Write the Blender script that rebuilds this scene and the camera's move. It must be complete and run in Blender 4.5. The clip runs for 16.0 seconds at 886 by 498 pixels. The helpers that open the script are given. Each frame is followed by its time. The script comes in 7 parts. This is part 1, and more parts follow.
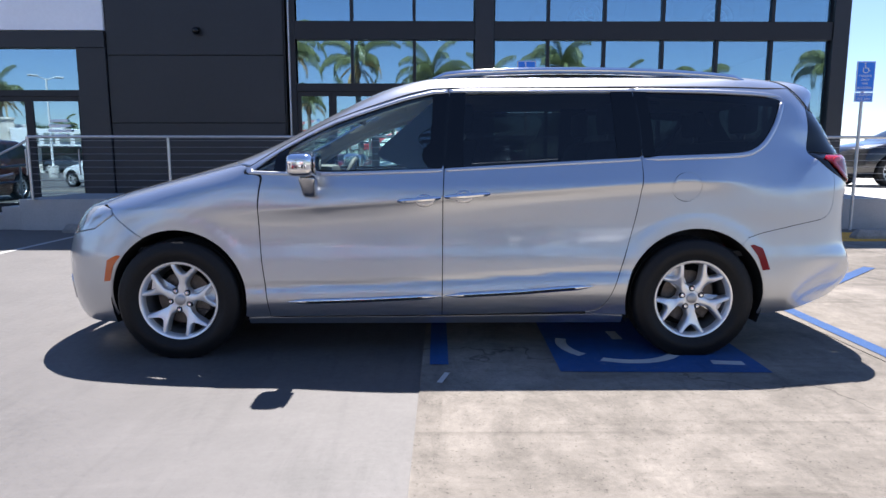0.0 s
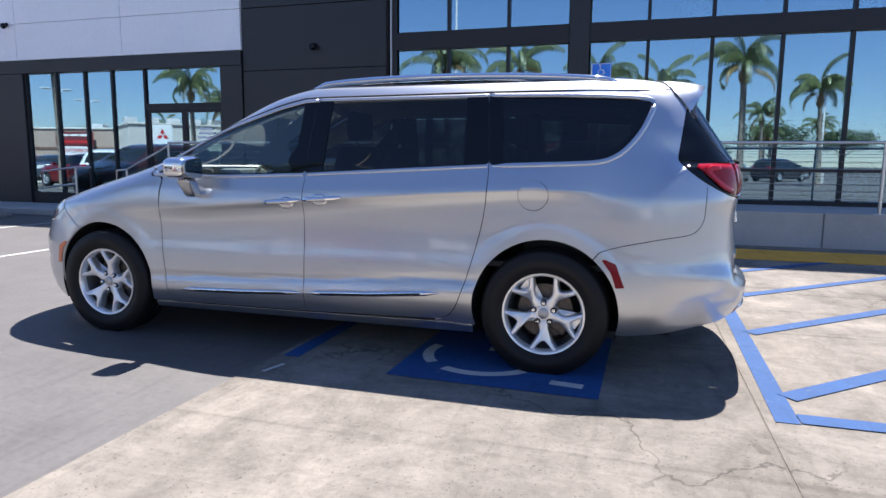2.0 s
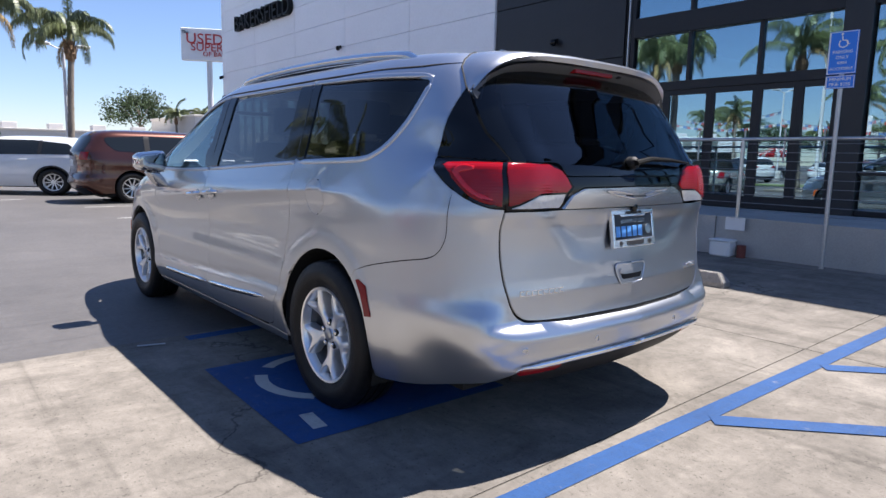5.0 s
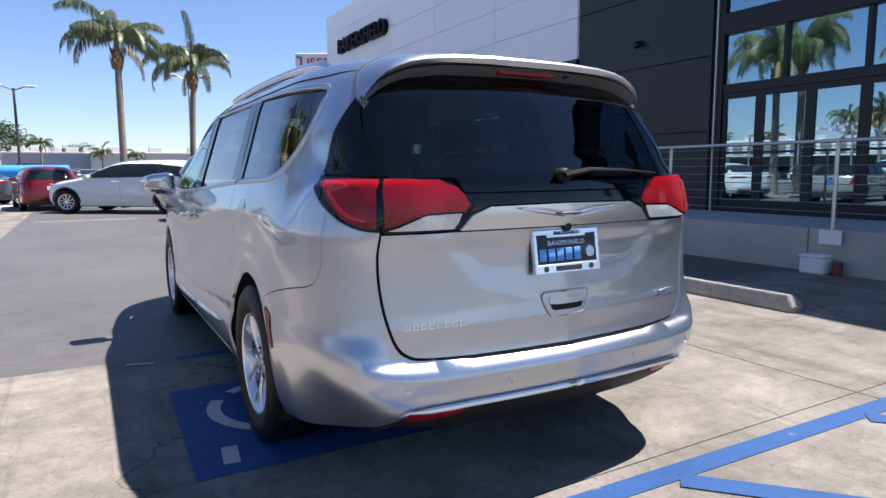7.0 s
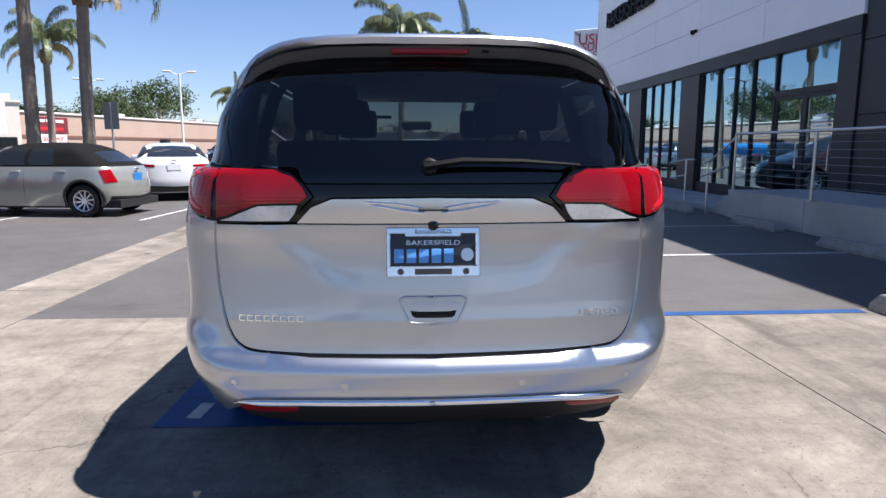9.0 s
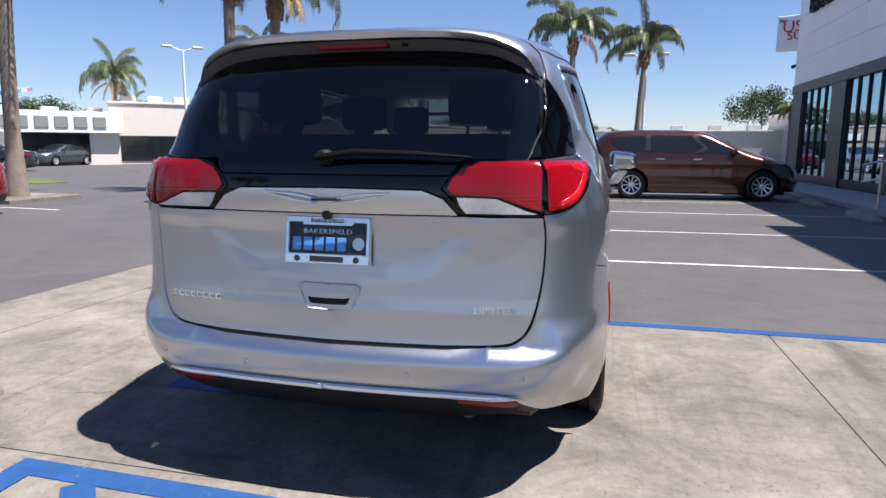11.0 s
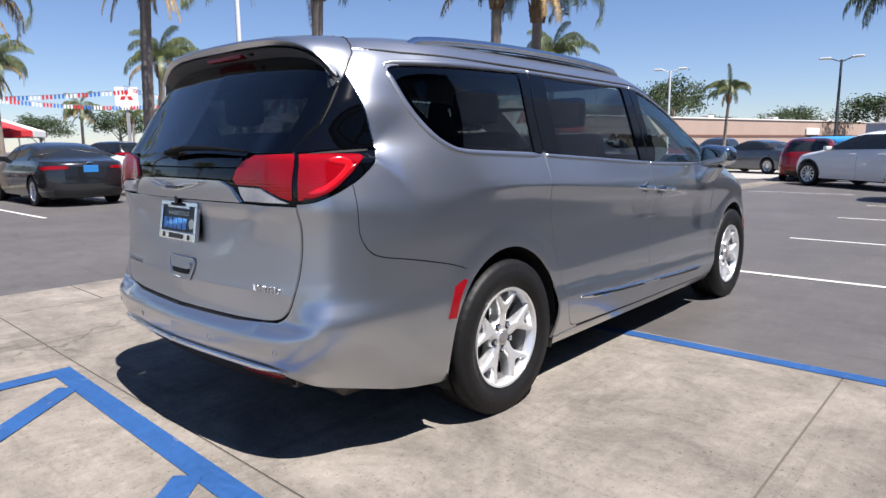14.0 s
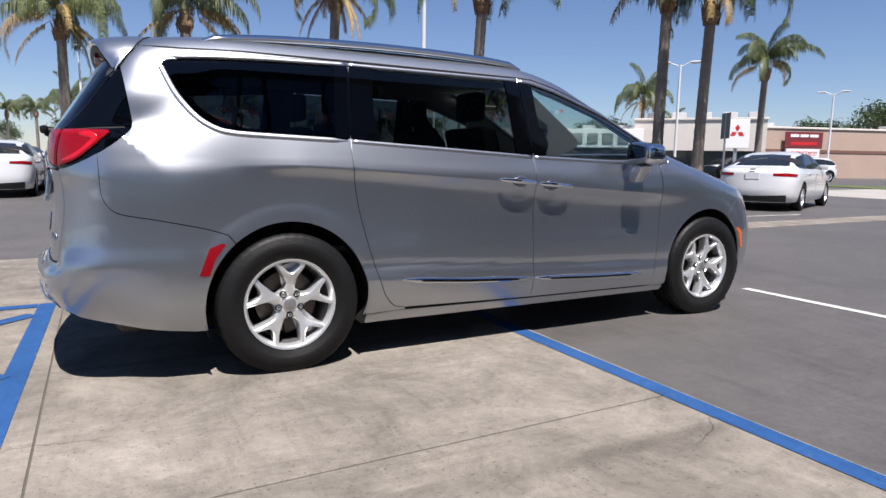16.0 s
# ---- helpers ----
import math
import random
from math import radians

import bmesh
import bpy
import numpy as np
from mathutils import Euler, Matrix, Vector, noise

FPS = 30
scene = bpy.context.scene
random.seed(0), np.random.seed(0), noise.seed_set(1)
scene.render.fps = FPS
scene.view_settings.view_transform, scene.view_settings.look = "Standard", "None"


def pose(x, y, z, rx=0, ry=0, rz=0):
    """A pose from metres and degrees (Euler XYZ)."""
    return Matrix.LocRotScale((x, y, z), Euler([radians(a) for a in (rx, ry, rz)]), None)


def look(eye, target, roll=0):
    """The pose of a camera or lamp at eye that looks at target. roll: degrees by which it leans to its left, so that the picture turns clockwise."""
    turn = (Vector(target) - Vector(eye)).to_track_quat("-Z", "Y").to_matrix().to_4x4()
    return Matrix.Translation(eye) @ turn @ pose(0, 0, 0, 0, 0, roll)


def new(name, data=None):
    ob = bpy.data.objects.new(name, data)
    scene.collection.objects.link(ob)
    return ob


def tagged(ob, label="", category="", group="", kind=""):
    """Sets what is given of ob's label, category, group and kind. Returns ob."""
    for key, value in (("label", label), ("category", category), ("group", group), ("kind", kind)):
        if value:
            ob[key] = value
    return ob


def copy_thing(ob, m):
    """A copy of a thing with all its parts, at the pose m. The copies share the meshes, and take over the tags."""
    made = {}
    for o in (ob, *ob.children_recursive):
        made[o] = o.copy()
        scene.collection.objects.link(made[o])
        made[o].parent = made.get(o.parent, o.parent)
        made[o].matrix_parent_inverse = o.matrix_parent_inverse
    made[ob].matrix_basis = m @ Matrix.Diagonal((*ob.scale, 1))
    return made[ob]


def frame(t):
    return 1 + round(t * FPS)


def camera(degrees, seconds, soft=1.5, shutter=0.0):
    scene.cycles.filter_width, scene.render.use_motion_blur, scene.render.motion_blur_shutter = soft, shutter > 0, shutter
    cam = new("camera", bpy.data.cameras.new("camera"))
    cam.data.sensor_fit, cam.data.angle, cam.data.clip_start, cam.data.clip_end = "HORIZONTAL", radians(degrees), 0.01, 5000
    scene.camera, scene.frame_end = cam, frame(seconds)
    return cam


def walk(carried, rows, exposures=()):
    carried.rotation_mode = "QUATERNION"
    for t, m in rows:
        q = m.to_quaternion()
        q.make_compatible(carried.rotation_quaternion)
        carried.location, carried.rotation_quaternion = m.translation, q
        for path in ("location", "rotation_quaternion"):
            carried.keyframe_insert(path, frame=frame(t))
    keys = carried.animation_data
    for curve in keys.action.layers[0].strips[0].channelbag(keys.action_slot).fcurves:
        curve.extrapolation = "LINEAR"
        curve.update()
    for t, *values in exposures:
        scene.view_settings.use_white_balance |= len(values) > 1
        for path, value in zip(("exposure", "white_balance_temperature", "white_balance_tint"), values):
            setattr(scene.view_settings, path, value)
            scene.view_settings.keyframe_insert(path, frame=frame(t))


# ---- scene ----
cam = camera(69.8, 16.0)
PATH = [
    (0, (0.005, 0.027, 1.202), (0.023, 2.007, 0.919), -0.0),
    (0.5, (0.458, -0.026, 1.191), (0.38, 1.953, 0.913), -0.1),
    (1, (0.93, 0.026, 1.203), (0.689, 1.992, 0.926), 0.4),
    (1.5, (1.51, 0.031, 1.205), (1.096, 1.969, 0.933), 0.9),
    (2, (2.019, 0.203, 1.215), (1.45, 2.101, 0.945), 0.5),
    (2.5, (2.59, 0.43, 1.226), (1.859, 2.274, 0.968), 0.4),
    (3, (3.064, 0.753, 1.238), (2.144, 2.511, 0.99), 0.6),
    (3.5, (3.52, 1.093, 1.218), (2.424, 2.746, 0.964), 1.0),
    (4, (3.846, 1.46, 1.208), (2.59, 2.99, 0.926), 1.1),
    (4.5, (4.109, 1.906, 1.211), (2.707, 3.303, 0.926), 1.2),
    (4.7, (4.17, 2.063, 1.236), (2.722, 3.412, 0.947), 1.3),
    (6.8, (4.451, 2.961, 1.23), (2.72, 3.94, 1.016), -1.0),
    (7, (4.493, 3.119, 1.252), (2.765, 4.095, 1.004), -0.4),
    (7.5, (4.595, 3.562, 1.265), (2.801, 4.415, 1.032), -0.3),
    (8, (4.684, 4.0, 1.287), (2.797, 4.612, 1.033), -0.5),
    (8.5, (4.714, 4.39, 1.28), (2.762, 4.714, 0.993), 0.2),
    (9, (4.736, 4.629, 1.286), (2.764, 4.742, 0.974), -0.0),
    (9.2, (4.747, 4.703, 1.261), (2.769, 4.753, 0.967), -0.3),
    (11.3, (4.607, 5.852, 1.262), (2.724, 5.254, 0.948), 0.5),
    (11.5, (4.537, 6.015, 1.272), (2.687, 5.32, 0.965), 0.7),
    (12, (4.427, 6.398, 1.267), (2.673, 5.48, 0.981), 1.2),
    (12.5, (4.331, 6.645, 1.259), (2.68, 5.553, 0.973), 1.1),
    (13, (4.215, 6.739, 1.269), (2.634, 5.552, 0.968), -0.4),
    (13.5, (4.102, 6.922, 1.267), (2.562, 5.685, 0.953), -1.6),
    (14, (3.887, 7.361, 1.241), (2.416, 6.044, 0.925), -0.5),
    (14.5, (3.571, 7.726, 1.223), (2.219, 6.287, 0.902), 0.3),
    (15, (3.222, 8.214, 1.173), (2.011, 6.65, 0.872), 0.9),
    (15.5, (2.796, 8.562, 1.138), (1.718, 6.9, 0.864), 0.7),
    (16, (2.389, 8.843, 1.112), (1.445, 7.102, 0.832), 0.9),
]
EXPOSURES = [(0, 1.75, 6290, 14), (2.5, 1.73, 6300, 14), (3.5, 1.64, 6340, 14), (4.5, 1.48, 6360, 14), (7, 1.47, 6280, 14), (9, 1.32, 6330, 14), (12.5, 1.12, 6290, 14), (14.5, 1.03, 6330, 14), (16, 0.83, 6350, 14)]
walk(cam, [(t, look(eye, target, roll)) for t, eye, target, roll in PATH], EXPOSURES)

# ---- world, sun, exposure ----
SUN = Vector((0.07, 0.47, 1.0)).normalized()
world = bpy.data.worlds.new("world")
scene.world = world
world.use_nodes = True
wn = world.node_tree.nodes
sky = wn.new("ShaderNodeTexSky")
sky.sky_type = "NISHITA"
sky.sun_disc = False
sky.sun_elevation = math.asin(SUN.z)
sky.sun_rotation = math.atan2(SUN.x, SUN.y)
sky.air_density, sky.dust_density, sky.ozone_density = 1.0, 0.05, 2.0
wn["Background"].inputs[1].default_value = 0.052
tone = wn.new("ShaderNodeVectorMath")
tone.operation = "MULTIPLY"
tone.inputs[1].default_value = (0.895, 0.955, 1.13)
world.node_tree.links.new(sky.outputs[0], tone.inputs[0])
world.node_tree.links.new(tone.outputs[0], wn["Background"].inputs[0])
sun = new("sun", bpy.data.lights.new("sun", "SUN"))
sun.data.energy, sun.data.angle, sun.data.color = 5.0, radians(0.53), (1.0, 0.95, 0.88)
sun.matrix_world = look(SUN * 60, (0, 0, 0))

# ---- materials ----
def mat(name, col, rough=0.5, metal=0.0, grain=0.0, scale=40.0, big=0.0, bigscale=1.5, bump=0.0, coat=0.0, spec=0.5, emit=None, power=0.0, island=0.0, rand=0.0):
    """Principled material: fine grain and large blotches on the colour and gloss, bump, and a random shift for each piece."""
    m = bpy.data.materials.new(name)
    m.use_nodes = True
    nt = m.node_tree
    b = nt.nodes["Principled BSDF"]
    c4 = (*col, 1)
    b.inputs["Base Color"].default_value = c4
    b.inputs["Roughness"].default_value = rough
    b.inputs["Metallic"].default_value = metal
    b.inputs["Specular IOR Level"].default_value = spec
    b.inputs["Coat Weight"].default_value = coat
    b.inputs["Coat Roughness"].default_value = 0.03
    if emit:
        b.inputs["Emission Color"].default_value = (*emit, 1)
        b.inputs["Emission Strength"].default_value = power
    if grain or big or bump or rand:
        tc = nt.nodes.new("ShaderNodeTexCoord")
        geo = nt.nodes.new("ShaderNodeNewGeometry")
        last = None

        def layer(sc, amount, detail, rough_n, seed):
            n = nt.nodes.new("ShaderNodeTexNoise")
            n.inputs["Scale"].default_value = sc
            n.inputs["Detail"].default_value = detail
            n.inputs["Roughness"].default_value = rough_n
            nt.links.new(geo.outputs["Position"], n.inputs["Vector"])
            r = nt.nodes.new("ShaderNodeMapRange")
            r.inputs[1].default_value, r.inputs[2].default_value = 0.28, 0.72
            r.inputs[3].default_value, r.inputs[4].default_value = 1 - amount, 1 + amount
            nt.links.new(n.outputs[0], r.inputs[0])
            return n, r.outputs[0]

        facs = []
        g, gf = layer(scale, grain, 6, 0.65, 0)
        facs.append(gf)
        if big:
            _, bf = layer(bigscale, big, 5, 0.6, 1)
            facs.append(bf)
        if rand:
            oi = nt.nodes.new("ShaderNodeObjectInfo")
            r = nt.nodes.new("ShaderNodeMapRange")
            r.inputs[3].default_value, r.inputs[4].default_value = 1 - rand, 1 + rand
            nt.links.new(oi.outputs["Random"], r.inputs[0])
            facs.append(r.outputs[0])
        if island:
            r = nt.nodes.new("ShaderNodeMapRange")
            r.inputs[3].default_value, r.inputs[4].default_value = 1 - island, 1 + island
            nt.links.new(geo.outputs["Random Per Island"], r.inputs[0])
            facs.append(r.outputs[0])
        f = facs[0]
        for o in facs[1:]:
            mu = nt.nodes.new("ShaderNodeMath")
            mu.operation = "MULTIPLY"
            nt.links.new(f, mu.inputs[0])
            nt.links.new(o, mu.inputs[1])
            f = mu.outputs[0]
        vm = nt.nodes.new("ShaderNodeVectorMath")
        vm.operation = "SCALE"
        vm.inputs[0].default_value = col
        nt.links.new(f, vm.inputs["Scale"])
        nt.links.new(vm.outputs[0], b.inputs["Base Color"])
        if bump:
            bp = nt.nodes.new("ShaderNodeBump")
            bp.inputs["Strength"].default_value = bump
            bp.inputs["Distance"].default_value = 0.01
            nt.links.new(g.outputs[0], bp.inputs["Height"])
            nt.links.new(bp.outputs[0], b.inputs["Normal"])
    return m


def glass_mat(name, tint, rough=0.0, mixin=0.0, spec_tint=(1, 1, 1)):
    """Thin tinted pane: clear film of the tint with a Fresnel mirror on top."""
    m = bpy.data.materials.new(name)
    m.use_nodes = True
    nt = m.node_tree
    nt.nodes.remove(nt.nodes["Principled BSDF"])
    out = nt.nodes["Material Output"]
    tr = nt.nodes.new("ShaderNodeBsdfTransparent")
    tr.inputs[0].default_value = (*tint, 1)
    gl = nt.nodes.new("ShaderNodeBsdfGlossy")
    gl.inputs["Color"].default_value = (*spec_tint, 1)
    gl.inputs["Roughness"].default_value = rough
    lw = nt.nodes.new("ShaderNodeLayerWeight")
    lw.inputs[0].default_value = 0.5
    fr = nt.nodes.new("ShaderNodeMath")
    fr.operation = "POWER"
    fr.inputs[1].default_value = 4.0
    nt.links.new(lw.outputs["Facing"], fr.inputs[0])
    ad = nt.nodes.new("ShaderNodeMath")
    ad.inputs[1].default_value = mixin + 0.06
    ad.use_clamp = True
    mx = nt.nodes.new("ShaderNodeMixShader")
    nt.links.new(fr.outputs[0], ad.inputs[0])
    nt.links.new(ad.outputs[0], mx.inputs[0])
    nt.links.new(tr.outputs[0], mx.inputs[1])
    nt.links.new(gl.outputs[0], mx.inputs[2])
    nt.links.new(mx.outputs[0], out.inputs[0])
    return m


def worn_mat(name, col, rough, patch, streak, mottle, speck, turn, bump, spec=0.5, under=None, wear=0.0, tracks=0.0):
    """Trodden ground: broad patches, long scuffs, mottling, specks; paint may be worn through to what is under it."""
    m = bpy.data.materials.new(name)
    m.use_nodes = True
    nt = m.node_tree
    b = nt.nodes["Principled BSDF"]
    b.inputs["Specular IOR Level"].default_value = spec
    b.inputs["Diffuse Roughness"].default_value = 0.45
    geo = nt.nodes.new("ShaderNodeNewGeometry")

    def noise(scale, detail, rough_n, stretch=None, angle=0.0, twist=0.0):
        n = nt.nodes.new("ShaderNodeTexNoise")
        n.inputs["Scale"].default_value = scale
        n.inputs["Detail"].default_value = detail
        n.inputs["Roughness"].default_value = rough_n
        n.inputs["Distortion"].default_value = twist
        src = geo.outputs["Position"]
        if stretch:
            mp = nt.nodes.new("ShaderNodeMapping")
            mp.inputs["Rotation"].default_value = (0, 0, radians(angle))
            mp.inputs["Scale"].default_value = stretch
            nt.links.new(src, mp.inputs["Vector"])
            src = mp.outputs[0]
        nt.links.new(src, n.inputs["Vector"])
        return n.outputs[0]

    def ranged(o, a0, a1, b0, b1):
        r = nt.nodes.new("ShaderNodeMapRange")
        for k, v in enumerate((a0, a1, b0, b1)):
            r.inputs[k + 1].default_value = v
        nt.links.new(o, r.inputs[0])
        return r.outputs[0]

    fine = noise(26, 9, 0.75)
    layers = [ranged(noise(0.5, 6, 0.62), .3, .7, 1 - patch, 1 + patch),
              ranged(noise(3.1, 7, 0.7), .3, .7, 1 - patch * .7, 1 + patch * .7),
              ranged(noise(1.0, 5, 0.6, (7, 1.1, 1), turn, 1.4), .52, .72, 1.0, 1 - streak),
              ranged(noise(1.0, 6, 0.65, (1.3, 8, 1), turn + 24, 2.2), .55, .75, 1.0, 1 + streak * .9),
              ranged(fine, .25, .75, 1 - mottle, 1 + mottle),
              ranged(noise(70, 3, 0.5), .62, .72, 1.0, 1 - speck),
              ranged(noise(240, 2, 0.5), .3, .7, 1 - mottle * .6, 1 + mottle * .6)]
    if tracks:
        # cloudy pale and dark patches, tyre tracks along the bays, hairline cracks
        layers.append(ranged(noise(1.7, 9, 0.74, None, 0, .5), .36, .62, 1 - tracks, 1 + tracks * .8))
        layers.append(ranged(noise(7.5, 8, 0.7, None, 0, .8), .56, .70, 1.0, 1 - tracks * .7))
        layers.append(ranged(noise(1.0, 3, 0.5, (.10, 2.6, 1), 3, .9), .57, .66, 1.0, 1 - tracks * .75))
        layers.append(ranged(noise(1.0, 6, 0.72, (.35, 16, 1), -6, 1.6), .56, .72, 1.0, 1 - tracks * .6))
        vo = nt.nodes.new("ShaderNodeTexVoronoi")
        vo.feature = "DISTANCE_TO_EDGE"
        vo.inputs["Scale"].default_value = 0.42
        add = nt.nodes.new("ShaderNodeVectorMath")
        add.operation = "ADD"
        nz = nt.nodes.new("ShaderNodeTexNoise")
        nz.inputs["Scale"].default_value, nz.inputs["Detail"].default_value = 2.2, 6
        nt.links.new(geo.outputs["Position"], nz.inputs["Vector"])
        nt.links.new(geo.outputs["Position"], add.inputs[0])
        nt.links.new(nz.outputs["Color"], add.inputs[1])
        nt.links.new(add.outputs[0], vo.inputs["Vector"])
        crack = ranged(vo.outputs["Distance"], .0, .006, .45, 1.0)
        some = ranged(noise(.33, 2, .5), .50, .56, 1.0, 0.0)
        mxc = nt.nodes.new("ShaderNodeMath")
        mxc.operation = "MAXIMUM"
        nt.links.new(crack, mxc.inputs[0])
        nt.links.new(some, mxc.inputs[1])
        layers.append(mxc.outputs[0])
    o = layers[0]
    for q in layers[1:]:
        mu = nt.nodes.new("ShaderNodeMath")
        mu.operation = "MULTIPLY"
        nt.links.new(o, mu.inputs[0])
        nt.links.new(q, mu.inputs[1])
        o = mu.outputs[0]
    vm = nt.nodes.new("ShaderNodeVectorMath")
    vm.operation = "SCALE"
    vm.inputs[0].default_value = col
    nt.links.new(o, vm.inputs["Scale"])
    out = vm.outputs[0]
    if under:
        mx = nt.nodes.new("ShaderNodeMix")
        mx.data_type = "RGBA"
        nt.links.new(ranged(noise(9, 9, 0.78), .66 - wear, .74 - wear * .6, 0.0, 0.75), mx.inputs[0])
        nt.links.new(out, mx.inputs[6])
        mx.inputs[7].default_value = (*under, 1)
        out = mx.outputs[2]
    nt.links.new(out, b.inputs["Base Color"])
    nt.links.new(ranged(fine, .3, .7, rough - .12, rough + .12), b.inputs["Roughness"])
    bp = nt.nodes.new("ShaderNodeBump")
    bp.inputs["Strength"].default_value, bp.inputs["Distance"].default_value = bump, 0.01
    nt.links.new(noise(130, 4, 0.7), bp.inputs["Height"])
    nt.links.new(bp.outputs[0], b.inputs["Normal"])
    return m


ASPHALT = worn_mat("asphalt", (0.070, 0.0645, 0.061), 0.64, .2, .22, .1, .3, 78, .05, 0.6)
ASPHALT.node_tree.nodes["Principled BSDF"].inputs["IOR"].default_value = 1.6
CONCRETE = worn_mat("concrete", (0.187, 0.169, 0.146), 0.85, .21, .16, .18, .45, 14, .2, 0.15, tracks=.28)
STOP_CONCRETE = mat("cast_concrete", (0.27, 0.25, 0.225), 0.8, grain=0.2, scale=30, big=0.2, bigscale=4, bump=0.3)
CONCRETE_WALL = mat("concrete_wall", (0.39, 0.38, 0.36), 0.85, grain=0.1, scale=50, big=0.15, bigscale=1.2, bump=0.15, rand=0.05)
BLUE_PAINT = worn_mat("blue_road_paint", (0.019, 0.068, 0.195), 0.65, .14, .2, .16, .3, 40, .2, 0.2, (0.26, 0.25, 0.25), .055)
WHITE_PAINT = worn_mat("white_road_paint", (0.44, 0.44, 0.42), 0.7, .12, .15, .15, .3, 40, .2, 0.5, (0.16, 0.15, 0.145), .07)
YELLOW_PAINT = mat("yellow_pad", (0.72, 0.34, 0.03), 0.75, grain=0.15, scale=60, big=0.15, bigscale=3, bump=0.2)
DARK_PANEL = mat("dark_metal_panel", (0.028, 0.029, 0.033), 0.42, 0.3, grain=0.06, scale=12, big=0.12, bigscale=0.5)
DARK_FRAME = mat("dark_bronze_frame", (0.022, 0.022, 0.025), 0.45, 0.4, grain=0.06, scale=20)
WHITE_PANEL = mat("white_metal_panel", (0.88, 0.89, 0.92), 0.5, grain=0.03, scale=15, big=0.04, bigscale=0.4)
STEEL = mat("brushed_steel", (0.55, 0.55, 0.54), 0.35, 0.9, grain=0.08, scale=60)
GALV = mat("galvanised_steel", (0.5, 0.5, 0.5), 0.45, 0.8, grain=0.12, scale=50)
CABLE = mat("steel_cable", (0.35, 0.35, 0.35), 0.4, 0.8, grain=0.05)
SHOP_GLASS = glass_mat("shop_glass", (0.48, 0.62, 0.64), 0.0, 0.34, (0.62, 0.85, 0.98))

# ---- mesh tools ----
def mesh_from(name, verts, faces, material=None, smooth=False, mats=None, fm=None):
    me = bpy.data.meshes.new(name)
    me.from_pydata([tuple(map(float, v)) for v in verts], [], faces)
    for m in (mats or ([material] if material else [])):
        me.materials.append(m)
    if fm:
        me.polygons.foreach_set("material_index", fm)
    if smooth:
        me.polygons.foreach_set("use_smooth", [True] * len(me.polygons))
    me.update()
    return me


def part(name, bm, material, parent=None, label="", smooth=False, loc=None):
    """Links a bmesh, or ready mesh data, as one mesh object under a thing."""
    if isinstance(bm, bpy.types.Mesh):
        me = bm
    else:
        me = bpy.data.meshes.new(name)
        bm.normal_update()
        bm.to_mesh(me)
        bm.free()
    if material and not me.materials:
        me.materials.append(material)
    if smooth:
        me.polygons.foreach_set("use_smooth", [True] * len(me.polygons))
        me.set_sharp_from_angle(angle=radians(38))
    ob = new(name, me)
    if parent:
        ob.parent = parent
    if loc:
        ob.location = loc
    if label:
        ob["label"] = label
    return ob


def thing(name, m, label, category, group="", kind=""):
    ob = new(name)
    ob.empty_display_size = 0.1
    ob.matrix_world = m
    return tagged(ob, label, category, group, kind)


def boxes(*bs, bevel=0.0, seg=1):
    """One bmesh of boxes (x0, y0, z0, x1, y1, z1)."""
    bm = bmesh.new()
    for x0, y0, z0, x1, y1, z1 in bs:
        bmesh.ops.create_cube(bm, size=1, matrix=Matrix.Translation(((x0 + x1) / 2, (y0 + y1) / 2, (z0 + z1) / 2)) @ Matrix.Diagonal((abs(x1 - x0), abs(y1 - y0), abs(z1 - z0), 1)))
    if bevel:
        bmesh.ops.bevel(bm, geom=bm.edges[:], offset=bevel, segments=seg, affect="EDGES", profile=0.6)
    return bm


def lathe(profile, steps=32, axis="Z", closed=False):
    """Turn (radius, height) points about an axis."""
    bm = bmesh.new()
    rings = []
    for r, h in profile:
        ring = []
        for k in range(steps):
            a = 2 * math.pi * k / steps
            p = (r * math.cos(a), r * math.sin(a), h)
            if axis == "Y":
                p = (p[0], h, p[1])
            elif axis == "X":
                p = (h, p[0], p[1])
            ring.append(bm.verts.new(p))
        rings.append(ring)
    pairs = list(zip(rings, rings[1:])) + ([(rings[-1], rings[0])] if closed else [])
    for a, b in pairs:
        for k in range(steps):
            bm.faces.new((a[k], a[(k + 1) % steps], b[(k + 1) % steps], b[k]))
    if not closed:
        for ring, r in ((rings[0], profile[0][0]), (rings[-1], profile[-1][0])):
            if r > 1e-4:
                bm.faces.new(ring)
    bmesh.ops.recalc_face_normals(bm, faces=bm.faces[:])
    return bm


def tube(points, radius, sides=8, bm=None, flat=1.0, caps=True):
    """A round bar along points; radius may be one number or one for each point; flat squeezes it in z."""
    bm = bm or bmesh.new()
    pts = [Vector(p) for p in points]
    rad = radius if isinstance(radius, (list, tuple)) else [radius] * len(pts)
    rings = []
    for i, p in enumerate(pts):
        d = (pts[min(i + 1, len(pts) - 1)] - pts[max(i - 1, 0)]).normalized()
        up = Vector((0, 0, 1)) if abs(d.z) < 0.95 else Vector((1, 0, 0))
        a = d.cross(up).normalized()
        b = a.cross(d).normalized()
        rings.append([bm.verts.new(p + rad[i] * (math.cos(2 * math.pi * k / sides) * a + flat * math.sin(2 * math.pi * k / sides) * b)) for k in range(sides)])
    for q, r in zip(rings, rings[1:]):
        for k in range(sides):
            bm.faces.new((q[k], q[(k + 1) % sides], r[(k + 1) % sides], r[k]))
    if caps:
        bm.faces.new(rings[0][::-1])
        bm.faces.new(rings[-1])
    return bm


